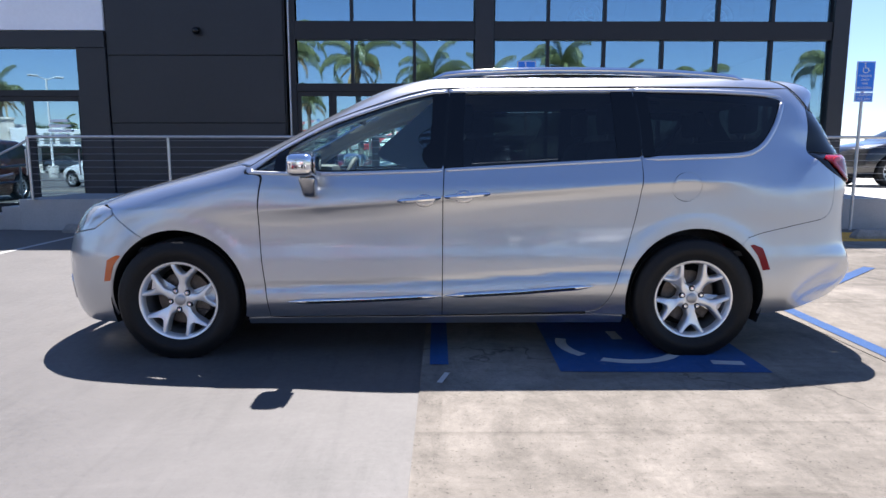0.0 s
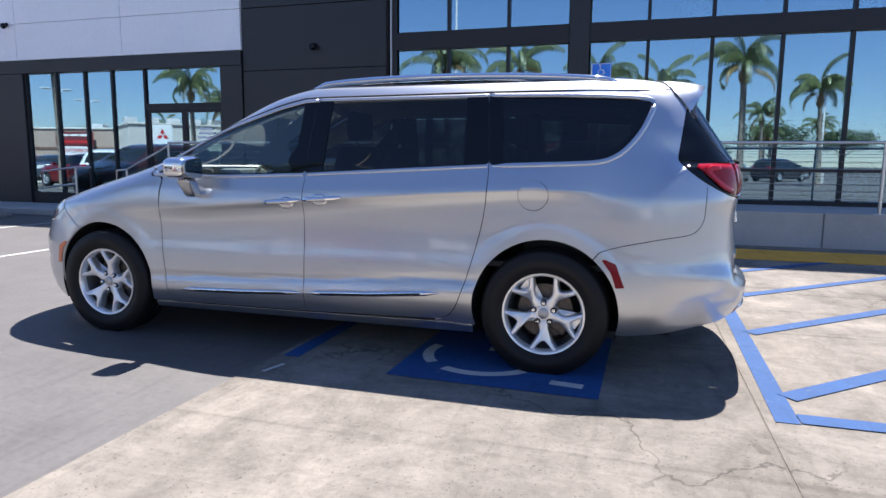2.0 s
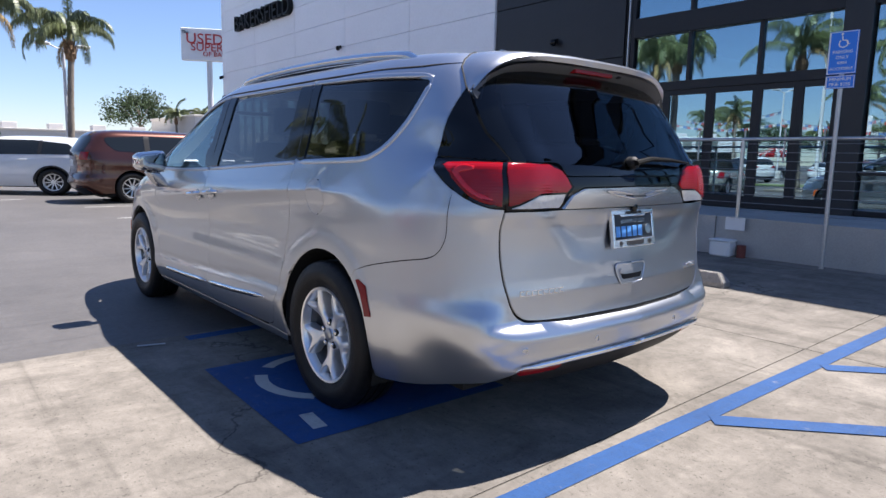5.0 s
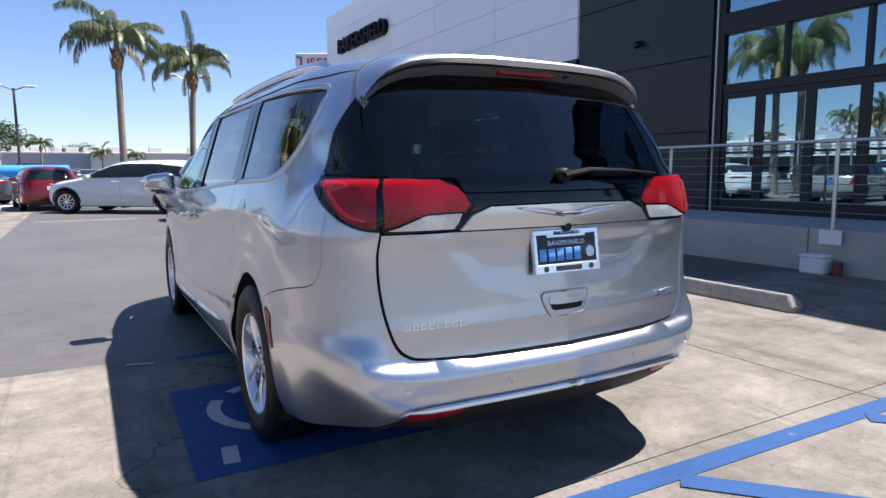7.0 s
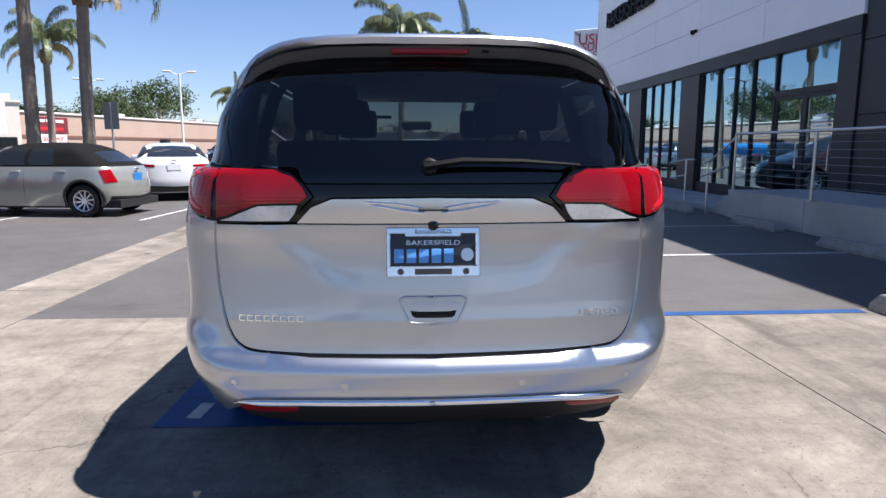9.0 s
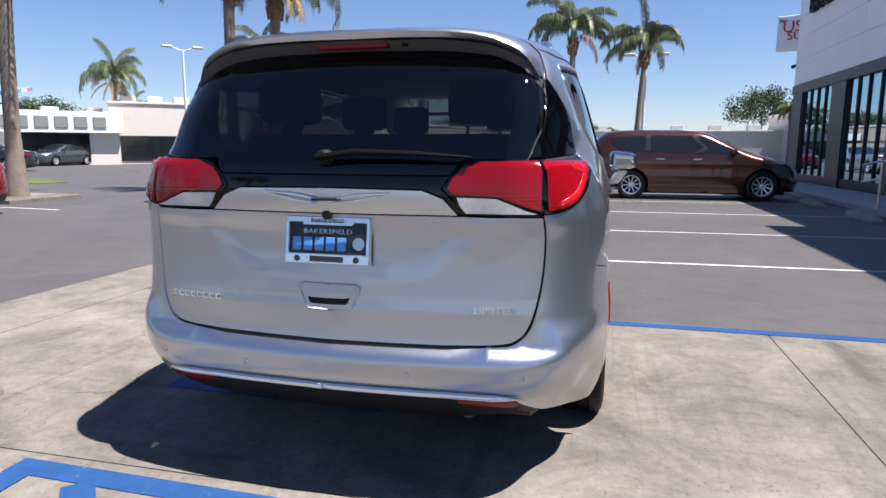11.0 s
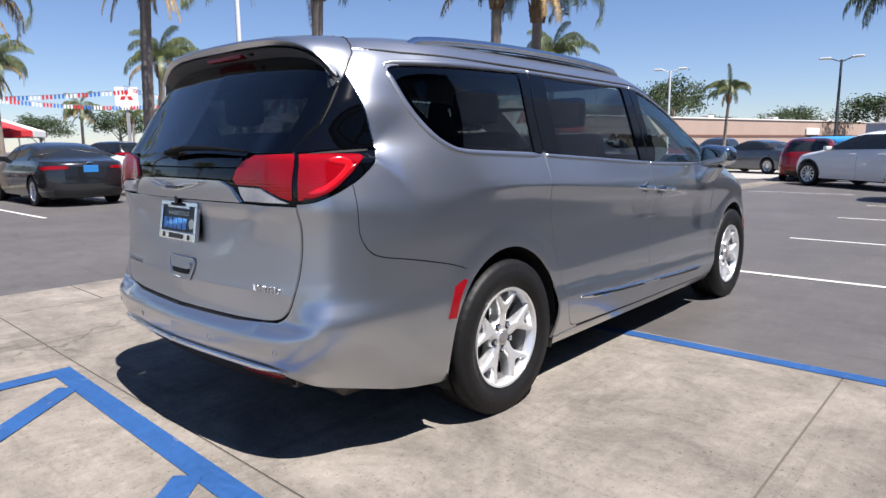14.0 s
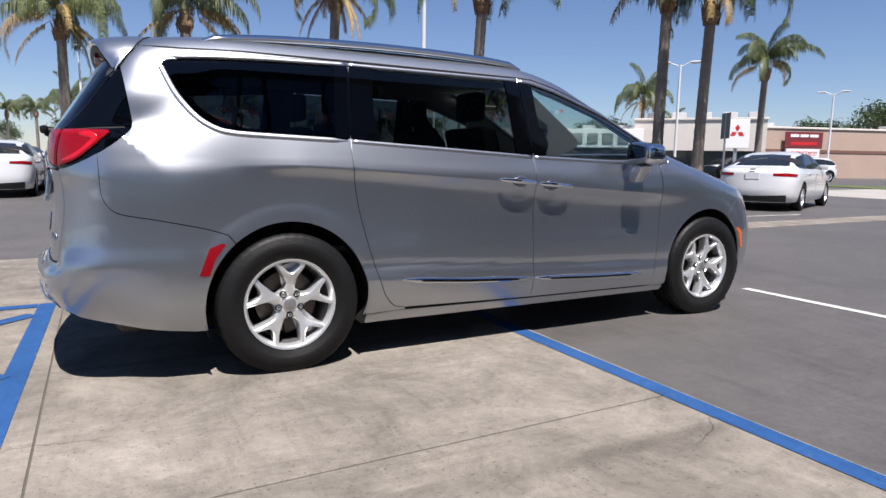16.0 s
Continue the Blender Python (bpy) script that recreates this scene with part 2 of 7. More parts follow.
def prism(poly, z0, z1, bm=None):
    """Upright prism of a plan outline."""
    bm = bm or bmesh.new()
    lo = [bm.verts.new((x, y, z0)) for x, y in poly]
    hi = [bm.verts.new((x, y, z1)) for x, y in poly]
    bm.faces.new(lo[::-1])
    bm.faces.new(hi)
    n = len(poly)
    for k in range(n):
        bm.faces.new((lo[k], lo[(k + 1) % n], hi[(k + 1) % n], hi[k]))
    bmesh.ops.recalc_face_normals(bm, faces=bm.faces[:])
    return bm


def text_mesh(body, size, depth=0.002, align="CENTER", squeeze=1.0):
    cu = bpy.data.curves.new("lettering", "FONT")
    cu.body, cu.size, cu.extrude, cu.align_x, cu.align_y = body, size, depth, align, "CENTER"
    cu.resolution_u = 3
    tmp = bpy.data.objects.new("lettering", cu)
    me = bpy.data.meshes.new_from_object(tmp)
    bpy.data.objects.remove(tmp)
    bpy.data.curves.remove(cu)
    if squeeze != 1.0:
        me.transform(Matrix.Diagonal((squeeze, 1, 1, 1)))
    return me


def hermite(xs, ys):
    """Monotone smooth curve through points."""
    xs, ys = np.array(xs, float), np.array(ys, float)
    d = np.diff(ys) / np.diff(xs)
    m = np.zeros(len(xs))
    m[0], m[-1] = d[0], d[-1]
    for i in range(1, len(xs) - 1):
        if d[i - 1] * d[i] > 0:
            h0, h1 = xs[i] - xs[i - 1], xs[i + 1] - xs[i]
            w1, w2 = 2 * h1 + h0, h1 + 2 * h0
            m[i] = (w1 + w2) / (w1 / d[i - 1] + w2 / d[i])

    def f(x):
        x = np.clip(np.asarray(x, float), xs[0], xs[-1])
        i = np.clip(np.searchsorted(xs, x) - 1, 0, len(xs) - 2)
        h = xs[i + 1] - xs[i]
        t = (x - xs[i]) / h
        return ys[i] * (1 + 2 * t) * (1 - t) ** 2 + m[i] * h * t * (1 - t) ** 2 + ys[i + 1] * t * t * (3 - 2 * t) + m[i + 1] * h * t * t * (t - 1)

    return f


def sstep(a, b, x):
    t = np.clip((x - a) / (b - a), 0, 1)
    return t * t * (3 - 2 * t)


class Shell:
    """A car's skin: at each level a rounded plan outline. Places on it are (s, t): s runs round the outline from the nose
    along the side to the middle of the tail, t goes up the side and over the roof. Nose to -x, car's middle at y = 0."""

    def __init__(self, levels, xcr=0.9, xcf=(-0.35, 0.86), n1r=14.0, n1f=8.0, n2=2.2, bend=(1.2, 1.6), extra=None, tail_plan=None):
        T, Z, B, R, F = zip(*levels)
        self.T, self.Zt = np.array(T), np.array(Z)
        self.z, self.b, self.r, self.f = hermite(T, Z), hermite(T, B), hermite(T, R), hermite(T, F)
        self.xcr, self.xcf0, self.xcf1, self.bend, self.tmax = xcr, xcf[0], xcf[1], bend, T[-1]
        self.n1r, self.n1f, self.n2, self.extra = n1r, n1f, n2, extra
        wide, long_r, long_f = max(B), max(R) - xcr, xcf[0] - min(F)
        self.tabs = []
        for n1, lng in ((n1r, long_r), (n1f, long_f)):
            th = (np.linspace(0, 1, 4000) ** 4) * math.pi / 2
            u, v = np.sin(th) ** (2 / n1), np.cos(th) ** (2 / n2)
            v[-1] = 0
            if tail_plan is not None and not self.tabs:
                u, v = tail_plan
            arc = np.concatenate([[0], np.cumsum(np.hypot(np.diff(u) * lng, np.diff(v) * wide))])
            self.tabs.append((u, v, arc))
        self.s1, self.s0 = xcr + self.tabs[0][2][-1], xcf[0] - self.tabs[1][2][-1]

    def xcf(self, t):
        (a, b) = self.bend
        w = sstep(a, b, t) * 0.5 * 1.0 + 0.5 * np.clip((t - a) / (self.tmax - a), 0, 1)
        return self.xcf0 + (self.xcf1 - self.xcf0) * np.clip(w, 0, 1)

    def at(self, s, t, plain=False):
        s, t = np.asarray(s, float), np.asarray(t, float)
        b, r, f, c = self.b(t), self.r(t), self.f(t), self.xcf(t)
        ur, vr = np.interp(s - self.xcr, self.tabs[0][2], self.tabs[0][0]), np.interp(s - self.xcr, self.tabs[0][2], self.tabs[0][1])
        uf, vf = np.interp(self.xcf0 - s, self.tabs[1][2], self.tabs[1][0]), np.interp(self.xcf0 - s, self.tabs[1][2], self.tabs[1][1])
        mid = c + (s - self.xcf0) / (self.xcr - self.xcf0) * (self.xcr - c)
        x = np.where(s > self.xcr, self.xcr + (r - self.xcr) * ur, np.where(s < self.xcf0, c + np.minimum(f - c, -0.02) * uf, mid))
        y = -b * np.where(s > self.xcr, vr, np.where(s < self.xcf0, vf, 1.0))
        p = np.stack([x, y, self.z(t) + 0 * s], -1)
        if self.extra is not None and not plain:
            p = p + self.extra(p, s, t)
        return p

    def t_of(self, z):
        return np.interp(z, self.Zt, self.T)

    def side(self, x, z):
        """(s, t) of the place on the side seen at (x, z) in a side view."""
        t = float(self.t_of(z))
        c = float(self.xcf(t))
        if x > self.xcr:
            u = min((x - self.xcr) / (float(self.r(t)) - self.xcr), 1)
            return (self.xcr + float(np.interp(u, self.tabs[0][0], self.tabs[0][2])), t)
        if x < c:
            u = min((x - c) / min(float(self.f(t)) - c, -0.02), 1)
            return (self.xcf0 - float(np.interp(u, self.tabs[1][0], self.tabs[1][2])), t)
        return (self.xcf0 + (x - c) / (self.xcr - c) * (self.xcr - self.xcf0), t)

    def tail(self, y, z):
        t = float(self.t_of(z))
        v = min(abs(y) / float(self.b(t)), 1)
        return (self.xcr + float(np.interp(-v, -self.tabs[0][1], self.tabs[0][2])), t)

    def nose(self, y, z):
        t = float(self.t_of(z))
        v = min(abs(y) / float(self.b(t)), 1)
        return (self.xcf0 - float(np.interp(-v, -self.tabs[1][1], self.tabs[1][2])), t)

    def normal(self, s, t):
        e = 0.004
        s, t = np.asarray(s, float), np.asarray(t, float)
        ds = self.at(np.minimum(s + e, self.s1), t) - self.at(np.maximum(s - e, self.s0), t)
        dt = self.at(s, np.minimum(t + e, self.tmax)) - self.at(s, np.maximum(t - e, self.T[0]))
        n = np.cross(dt, ds)
        n /= np.maximum(np.linalg.norm(n, axis=-1, keepdims=True), 1e-9)
        flip = np.sign(np.sum(n * (self.at(s, t) * (0.4, 1, 1) - np.array([0.2, 0, 0.85])), -1, keepdims=True))
        return n * np.where(flip == 0, 1, flip)


def inside(pts, poly):
    x, y = pts[:, 0], pts[:, 1]
    res = np.zeros(len(pts), bool)
    p = np.array(poly)
    for (x0, y0), (x1, y1) in zip(p, np.roll(p, -1, 0)):
        c = ((y0 > y) != (y1 > y)) & (x < (x1 - x0) * (y - y0) / ((y1 - y0) if y1 != y0 else 1e-12) + x0)
        res ^= c
    return res


def inset(poly, d):
    """Move a closed outline inwards by d."""
    p = np.array(poly, float)
    area = np.sum(p[:, 0] * np.roll(p[:, 1], -1) - np.roll(p[:, 0], -1) * p[:, 1])
    sg = 1 if area > 0 else -1
    e1, e2 = p - np.roll(p, 1, 0), np.roll(p, -1, 0) - p
    e1 /= np.maximum(np.linalg.norm(e1, axis=1, keepdims=True), 1e-9)
    e2 /= np.maximum(np.linalg.norm(e2, axis=1, keepdims=True), 1e-9)
    n1, n2 = np.stack([-e1[:, 1], e1[:, 0]], 1) * sg, np.stack([-e2[:, 1], e2[:, 0]], 1) * sg
    n = n1 + n2
    n /= np.maximum(np.sum(n * n1, 1, keepdims=True), 0.5) / 1.0 * 1.0 + 0
    return p + n * d / np.maximum(np.linalg.norm(n, axis=1, keepdims=True), 0.35) ** 0


def round_poly(poly, r, seg=4):
    """Round an outline's corners."""
    p = [np.array(q, float) for q in poly]
    out = []
    for a, b, c in zip([p[-1]] + p[:-1], p, p[1:] + p[:1]):
        la, lc = np.linalg.norm(a - b), np.linalg.norm(c - b)
        k = min(r, la * 0.45, lc * 0.45)
        q0, q1 = b + (a - b) / max(la, 1e-9) * k, b + (c - b) / max(lc, 1e-9) * k
        for i in range(seg + 1):
            w = i / seg
            out.append((1 - w) ** 2 * q0 + 2 * w * (1 - w) * b + w * w * q1)
    return [tuple(q) for q in out]


def dense(poly, res):
    out = []
    for a, b in zip(poly, poly[1:] + poly[:1]):
        a, b = np.array(a, float), np.array(b, float)
        n = max(1, int(np.linalg.norm(b - a) / res))
        out += [tuple(a + (b - a) * k / n) for k in range(n)]
    return out


def skin(shell, outline, holes=(), off=0.0, gap=0.0, thick=0.012, res=0.03, both=False, right=False, flange=True, lines=()):
    """Mesh of one panel of a shell: an outline in (s, t) less its holes, with edges turned in.
    both: with its mirror image as one piece (panels across the middle); right: the mirror image alone; lines: places that the net follows."""
    from mathutils.geometry import delaunay_2d_cdt
    orig = outline
    outline = [tuple(map(float, q)) for q in (inset(outline, gap) if gap else outline)]
    if both:
        outline = [(shell.s1 if abs(o[0] - shell.s1) < 1e-3 else shell.s0 if abs(o[0] - shell.s0) < 1e-3 else q[0], q[1]) for o, q in zip(orig, outline)]
    loops = [dense(outline, res)] + [dense([tuple(map(float, q)) for q in h], res) for h in holes]
    pts, edges = [], []
    for lp in loops:
        k0 = len(pts)
        pts += lp
        edges += [(k0 + i, k0 + (i + 1) % len(lp)) for i in range(len(lp))]
    edge_pts = np.array(pts)
    lo, hi = edge_pts.min(0), edge_pts.max(0)
    gx, gy = np.meshgrid(np.arange(lo[0] + res * 0.5, hi[0], res), np.arange(lo[1] + res * 0.5, hi[1], res))
    gx = gx + (np.arange(gx.shape[0]) % 2)[:, None] * res * 0.5
    gp = np.stack([gx.ravel(), gy.ravel()], 1)
    ok = inside(gp, loops[0])
    for h in loops[1:]:
        ok &= ~inside(gp, h)
    gp = gp[ok]
    if len(gp):
        near = np.ones(len(gp), bool)
        for i in range(0, len(gp), 2000):
            d = np.abs(gp[i:i + 2000, None, :] - edge_pts[None]).max(-1).min(1)
            near[i:i + 2000] = d > res * 0.35
        gp = gp[near]
    for line in lines:
        q = np.array([p for a, b in zip(line, line[1:]) for p in np.linspace(a, b, max(2, int(math.dist(a, b) / res + 1)))[:-1]])
        ok = inside(q, loops[0])
        for h in loops[1:]:
            ok &= ~inside(q, h)
        q = q[ok]
        q = np.array([p for p in q if np.abs(edge_pts - p).max(-1).min() > res * .35]).reshape(-1, 2)
        if len(q) and len(gp):
            gp = np.array([p for p in gp if np.abs(q - p).max(-1).min() > .006]).reshape(-1, 2)
            gp = np.concatenate([gp, q])
    allp = pts + [tuple(q) for q in gp]
    v2, _, f2, _, _, _ = delaunay_2d_cdt([Vector(q) for q in allp], edges, [], 0, 1e-6)
    v2 = np.array([tuple(q) for q in v2])
    f2 = np.array([tuple(f) for f in f2])
    cen = v2[f2].mean(1)
    ok = inside(cen, loops[0])
    for h in loops[1:]:
        ok &= ~inside(cen, h)
    f2 = f2[ok]
    used = np.unique(f2)
    remap = -np.ones(len(v2), int)
    remap[used] = np.arange(len(used))
    v2, f2 = v2[used], remap[f2]
    P, N = shell.at(v2[:, 0], v2[:, 1]), shell.normal(v2[:, 0], v2[:, 1])
    P = P + N * off
    fn = np.cross(P[f2[:, 1]] - P[f2[:, 0]], P[f2[:, 2]] - P[f2[:, 0]])
    bad = np.sum(fn * N[f2[:, 0]], 1) < 0
    f2[bad] = f2[bad][:, ::-1]
    count = {}
    for f in f2:
        for a, b in ((f[0], f[1]), (f[1], f[2]), (f[2], f[0])):
            count[(a, b)] = 1
    rim = [(a, b) for (a, b) in count if (b, a) not in count]
    mid = {i for i in range(len(v2)) if both and abs(P[i][1]) < 2e-3}
    verts, faces, norms = [tuple(q) for q in P], [tuple(f) for f in f2], [tuple(q) for q in N]
    if flange and thick:
        twin = {}
        for a, b in rim:
            if a in mid and b in mid:
                continue
            for q in (a, b):
                if q not in twin:
                    twin[q] = (len(verts), len(verts) + 1)
                    verts += [tuple(P[q]), tuple(P[q] - N[q] * thick)]
                    norms += [tuple(N[q]), tuple(N[q])]
            faces.append((twin[b][0], twin[a][0], twin[a][1], twin[b][1]))
    n = len(verts)
    if right or both:
        fv = [(x, -y, z) for x, y, z in verts]
        fn2 = [(x, -y, z) for x, y, z in norms]
        ff = [tuple(reversed(f)) for f in faces]
        if right:
            verts, faces, norms = fv, ff, fn2
        else:
            faces = faces + [tuple(i if i in mid else i + n for i in f) for f in ff]
            verts, norms = verts + fv, norms + fn2
    me = mesh_from("skin", verts, faces)
    me.polygons.foreach_set("use_smooth", [len(p.vertices) == 3 for p in me.polygons])
    me.normals_split_custom_set_from_vertices(norms)
    return me


def strip(shell, line, width, height, off=0.0, right=False, sides=6, tip=0.12, tip_end=None):
    """A raised bead of trim along a line of (s, t) places."""
    pts = []
    for a, b in zip(line, line[1:]):
        n = max(1, int(math.dist(a, b) / 0.04))
        pts += [(a[0] + (b[0] - a[0]) * k / n, a[1] + (b[1] - a[1]) * k / n) for k in range(n)]
    pts.append(line[-1])
    a = np.array(pts)
    P, N = shell.at(a[:, 0], a[:, 1]), shell.normal(a[:, 0], a[:, 1])
    verts, faces = [], []
    for i in range(len(P)):
        d = P[min(i + 1, len(P) - 1)] - P[max(i - 1, 0)]
        c = np.cross(N[i], d)
        c /= np.linalg.norm(c)
        te = tip if tip_end is None else tip_end
        taper = min(1.0, tip + (1 - tip) * i / 3, te + (1 - te) * (len(P) - 1 - i) / 3)
        for k in range(sides + 1):
            an = math.pi * k / sides
            verts.append(P[i] + N[i] * (off + height * math.sin(an) * taper) + c * width * 0.5 * math.cos(an) * taper)
    w = sides + 1
    for i in range(len(P) - 1):
        for k in range(sides):
            faces.append((i * w + k, i * w + k + 1, (i + 1) * w + k + 1, (i + 1) * w + k))
        faces.append((i * w, (i + 1) * w, (i + 1) * w + sides, i * w + sides))
    faces += [tuple(range(w)), tuple(reversed(range((len(P) - 1) * w, len(P) * w)))]
    if right:
        verts = [(x, -y, z) for x, y, z in verts]
        faces = [tuple(reversed(f)) for f in faces]
    me = mesh_from("trim", verts, faces, smooth=True)
    bm = bmesh.new()
    bm.from_mesh(me)
    bmesh.ops.recalc_face_normals(bm, faces=bm.faces[:])
    bm.to_mesh(me)
    bm.free()
    for f in me.polygons[-2:]:
        f.use_smooth = False
    return me


def arc(cx, cz, r, a0, a1, n=24):
    return [(cx + r * math.cos(radians(a0 + (a1 - a0) * k / n)), cz + r * math.sin(radians(a0 + (a1 - a0) * k / n))) for k in range(n + 1)]


def curve(pts, n=5):
    """Smooth open line through points."""
    p = [np.array(q, float) for q in pts]
    p = [2 * p[0] - p[1]] + p + [2 * p[-1] - p[-2]]
    out = []
    for a, b, c, d in zip(p, p[1:], p[2:], p[3:]):
        for k in range(n):
            t = k / n
            out.append(tuple(0.5 * (2 * b + (c - a) * t + (2 * a - 5 * b + 4 * c - d) * t * t + (3 * b - a - 3 * c + d) * t ** 3)))
    out.append(tuple(p[-2]))
    return out

# ---- ground ----
def sheet(name, polys, z, material, parent=None, thick=0.0):
    bm = bmesh.new()
    for poly in polys:
        if thick:
            prism(poly, z - thick, z, bm)
        else:
            bm.faces.new([bm.verts.new((x, y, z)) for x, y in poly])
    bmesh.ops.recalc_face_normals(bm, faces=bm.faces[:])
    for f in bm.faces:
        if not thick and f.normal.z < 0:
            f.normal_flip()
    return part(name, bm, material, parent)


def bar(x0, y0, x1, y1, w):
    d = Vector((x1 - x0, y1 - y0)).normalized() * w / 2
    return [(x0 + d.y, y0 - d.x), (x1 + d.y, y1 - d.x), (x1 - d.y, y1 + d.x), (x0 - d.y, y0 + d.x)]


ground = sheet("ground", [[(-700, -700), (700, -700), (700, 700), (-700, 700)]], 0.0, ASPHALT)
tagged(ground, "grey worn asphalt of the parking lot", "ground", kind="structure")

pavement = tagged(new("pavement"), "pale concrete parking slabs with saw-cut joints", "pavement", kind="structure")
J = 0.005
for x0, y0, x1, y1 in ((-.06, 1.72, 2.66, 6.79), (-.06, 6.79, 2.66, 10.74), (2.66, 1.72, 5.6, 6.79), (2.66, 6.79, 5.6, 10.74), (5.6, 1.72, 11.5, 6.79), (5.6, 6.79, 11.5, 10.74)):
    sheet("slab", [[(x0 + J - (.05 if x0 < 0 and y0 < 2 else 0), y0 + J), (x1 - J, y0 + J), (x1 - J, y1 - J), (x0 + J, y1 - J)]], 0.008, CONCRETE, pavement, 0.03)
sheet("joint_filler", [[(-.05, 1.74), (11.4, 1.74), (11.4, 10.7), (-.05, 10.7)]], .004, mat("joint_sand", (0.085, 0.075, 0.062), 0.95, grain=0.3, scale=80), pavement)
gutter = tagged(new("gutter"), "pale concrete drainage strip in the asphalt", "gutter", kind="structure")
for k in range(14):
    x0 = 8.0 - 3.05 * (k + 1)
    sheet("slab", [[(x0 + J, 0.95), (x0 + 3.05 - J, 0.95), (x0 + 3.05 - J, 1.705), (x0 + J, 1.705)]], 0.006, CONCRETE, gutter, 0.03)

marking = tagged(new("bay_marking"), "worn blue accessible-bay lines and hatching on concrete", "road marking", kind="structure")
ZM = .0115
sk = 0.02
sheet("line", [[(2.71, 3.41), (2.82, 3.41), (2.94, 9.1), (2.83, 9.1)]], ZM, BLUE_PAINT, marking)
sheet("line", [[(2.825, 3.42), (4.8, 3.44), (4.8, 3.56), (2.825, 3.54)]], ZM + .0025, BLUE_PAINT, marking)
for k, y in enumerate((3.775, 5.125, 6.45, 7.77)):
    x = 2.825 + (y - 3.41) * sk
    sheet("stripe", [bar(x, y, x + 1.9, y + 1.75, 0.115)], ZM + .0025, BLUE_PAINT, marking)
sheet("line", [[(-.04, 3.6), (.07, 3.6), (.07, 8.25), (-.04, 8.25)]], ZM, BLUE_PAINT, marking)
sheet("symbol_field", [[(.70, 3.47), (1.89, 3.44), (1.92, 4.66), (.73, 4.69)]], ZM, BLUE_PAINT, marking)
ringb = []
for a0 in (*range(160, 215, 10), *range(240, 320, 10)):
    a, b = radians(a0), radians(a0 + 10)
    ringb.append([(1.17 + .40 * math.cos(a), 4.0 + .40 * math.sin(a)), (1.17 + .40 * math.cos(b), 4.0 + .40 * math.sin(b)), (1.17 + .33 * math.cos(b), 4.0 + .33 * math.sin(b)), (1.17 + .33 * math.cos(a), 4.0 + .33 * math.sin(a))])
sheet("symbol", ringb + [bar(1.62, 3.62, 1.8, 3.6, .07), bar(1.2, 4.1, 1.2, 4.3, .07)], ZM + .0025, WHITE_PAINT, marking)
sheet("tick", [bar(.015, 3.29, .06, 3.45, .03)], ZM + .0025, WHITE_PAINT, marking)
lines = tagged(new("stall_lines"), "faded white stall lines on asphalt", "road marking", kind="structure")
for x, y0, y1 in ((-2.68, 5.2, 10.3), (-5.5, 5.2, 10.6), (-8.6, 5.2, 10.6), (-11.4, 5.2, 10.6)):
    sheet("line", [bar(x, y0, x - .12, y1, .09)], .004, WHITE_PAINT, lines)
for x0, y0, x1, y1 in ((-2.55, -4.9, -3.0, -10.0), (.05, -6.0, .15, -11.5), (-5.9, -4.9, -6.3, -9.5), (2.9, -7.5, 2.9, -12.5), (-9.8, -2.5, -6.0, -2.9), (-11.5, .1, -7.0, -.2), (-14.5, 2.0, -14.5, 4.5)):
    sheet("line", [bar(x0, y0, x1, y1, .09)], .004, WHITE_PAINT, lines)
pad = tagged(new("warning_pad"), "yellow tactile warning strip at the walk", "warning strip", kind="structure")
for k in range(5):
    sheet("tile", [[(2.86 + .9 * k, 9.12), (3.75 + .9 * k, 9.12), (3.75 + .9 * k, 10.15), (2.86 + .9 * k, 10.15)]], .018, YELLOW_PAINT, pad, .012)


def wheel_stop(m):
    ob = thing("wheel_stop", m, "weathered concrete wheel stop at the stall's end", "wheel stop", "wheel stops")
    bm = boxes((-.68, -.085, 0, .68, .085, .05), (-.68, -.085, .05, .68, .085, .14))
    for v in bm.verts:
        if v.co.z > .1:
            v.co.y *= .55
            v.co.x *= .90
    bmesh.ops.remove_doubles(bm, verts=bm.verts[:], dist=.001)
    bmesh.ops.bevel(bm, geom=bm.edges[:], offset=.008, segments=2, affect="EDGES")
    part("block", bm, STOP_CONCRETE, ob)
    return ob


ws0 = wheel_stop(pose(.64, 8.42, .008, 0, 0, .5))
for x, y, a, z in ((-2.72, 10.2, 1, 0), (-5.4, 10.4, 0, 0), (-8.3, 10.3, 0, 0), (-11.2, 10.3, 0, 0), (6.9, 9.4, 0, .008)):
    copy_thing(ws0, pose(x, y, z, 0, 0, a))

# ---- raised walk, railings ----
walkway = tagged(new("raised_walk"), "raised concrete walk along the showroom", "walkway", kind="structure")
part("walk_slab", boxes((-7.0, 10.755, 0, 14, 12.55, .52)), CONCRETE_WALL, walkway)
for k in range(9):
    part("wall_panel", boxes((-7.0 + 2.34 * k + .008, 10.715, 0, -7.0 + 2.34 * (k + 1) - .008, 10.75, .525), bevel=.006), CONCRETE_WALL, walkway)
part("side_lot", boxes((7.95, 12.56, 0, 40, 40, .50)), CONCRETE_WALL, walkway)
for k in range(3):
    part("step", boxes((-7.35 - .32 * k, 10.8, 0, -7.0 - .32 * k, 12.5, .39 - .13 * k), bevel=.01), CONCRETE_WALL, walkway)
part("walk_slab", boxes((-24, 10.9, 0, -8.0, 12.55, .13), bevel=.01), CONCRETE_WALL, walkway)


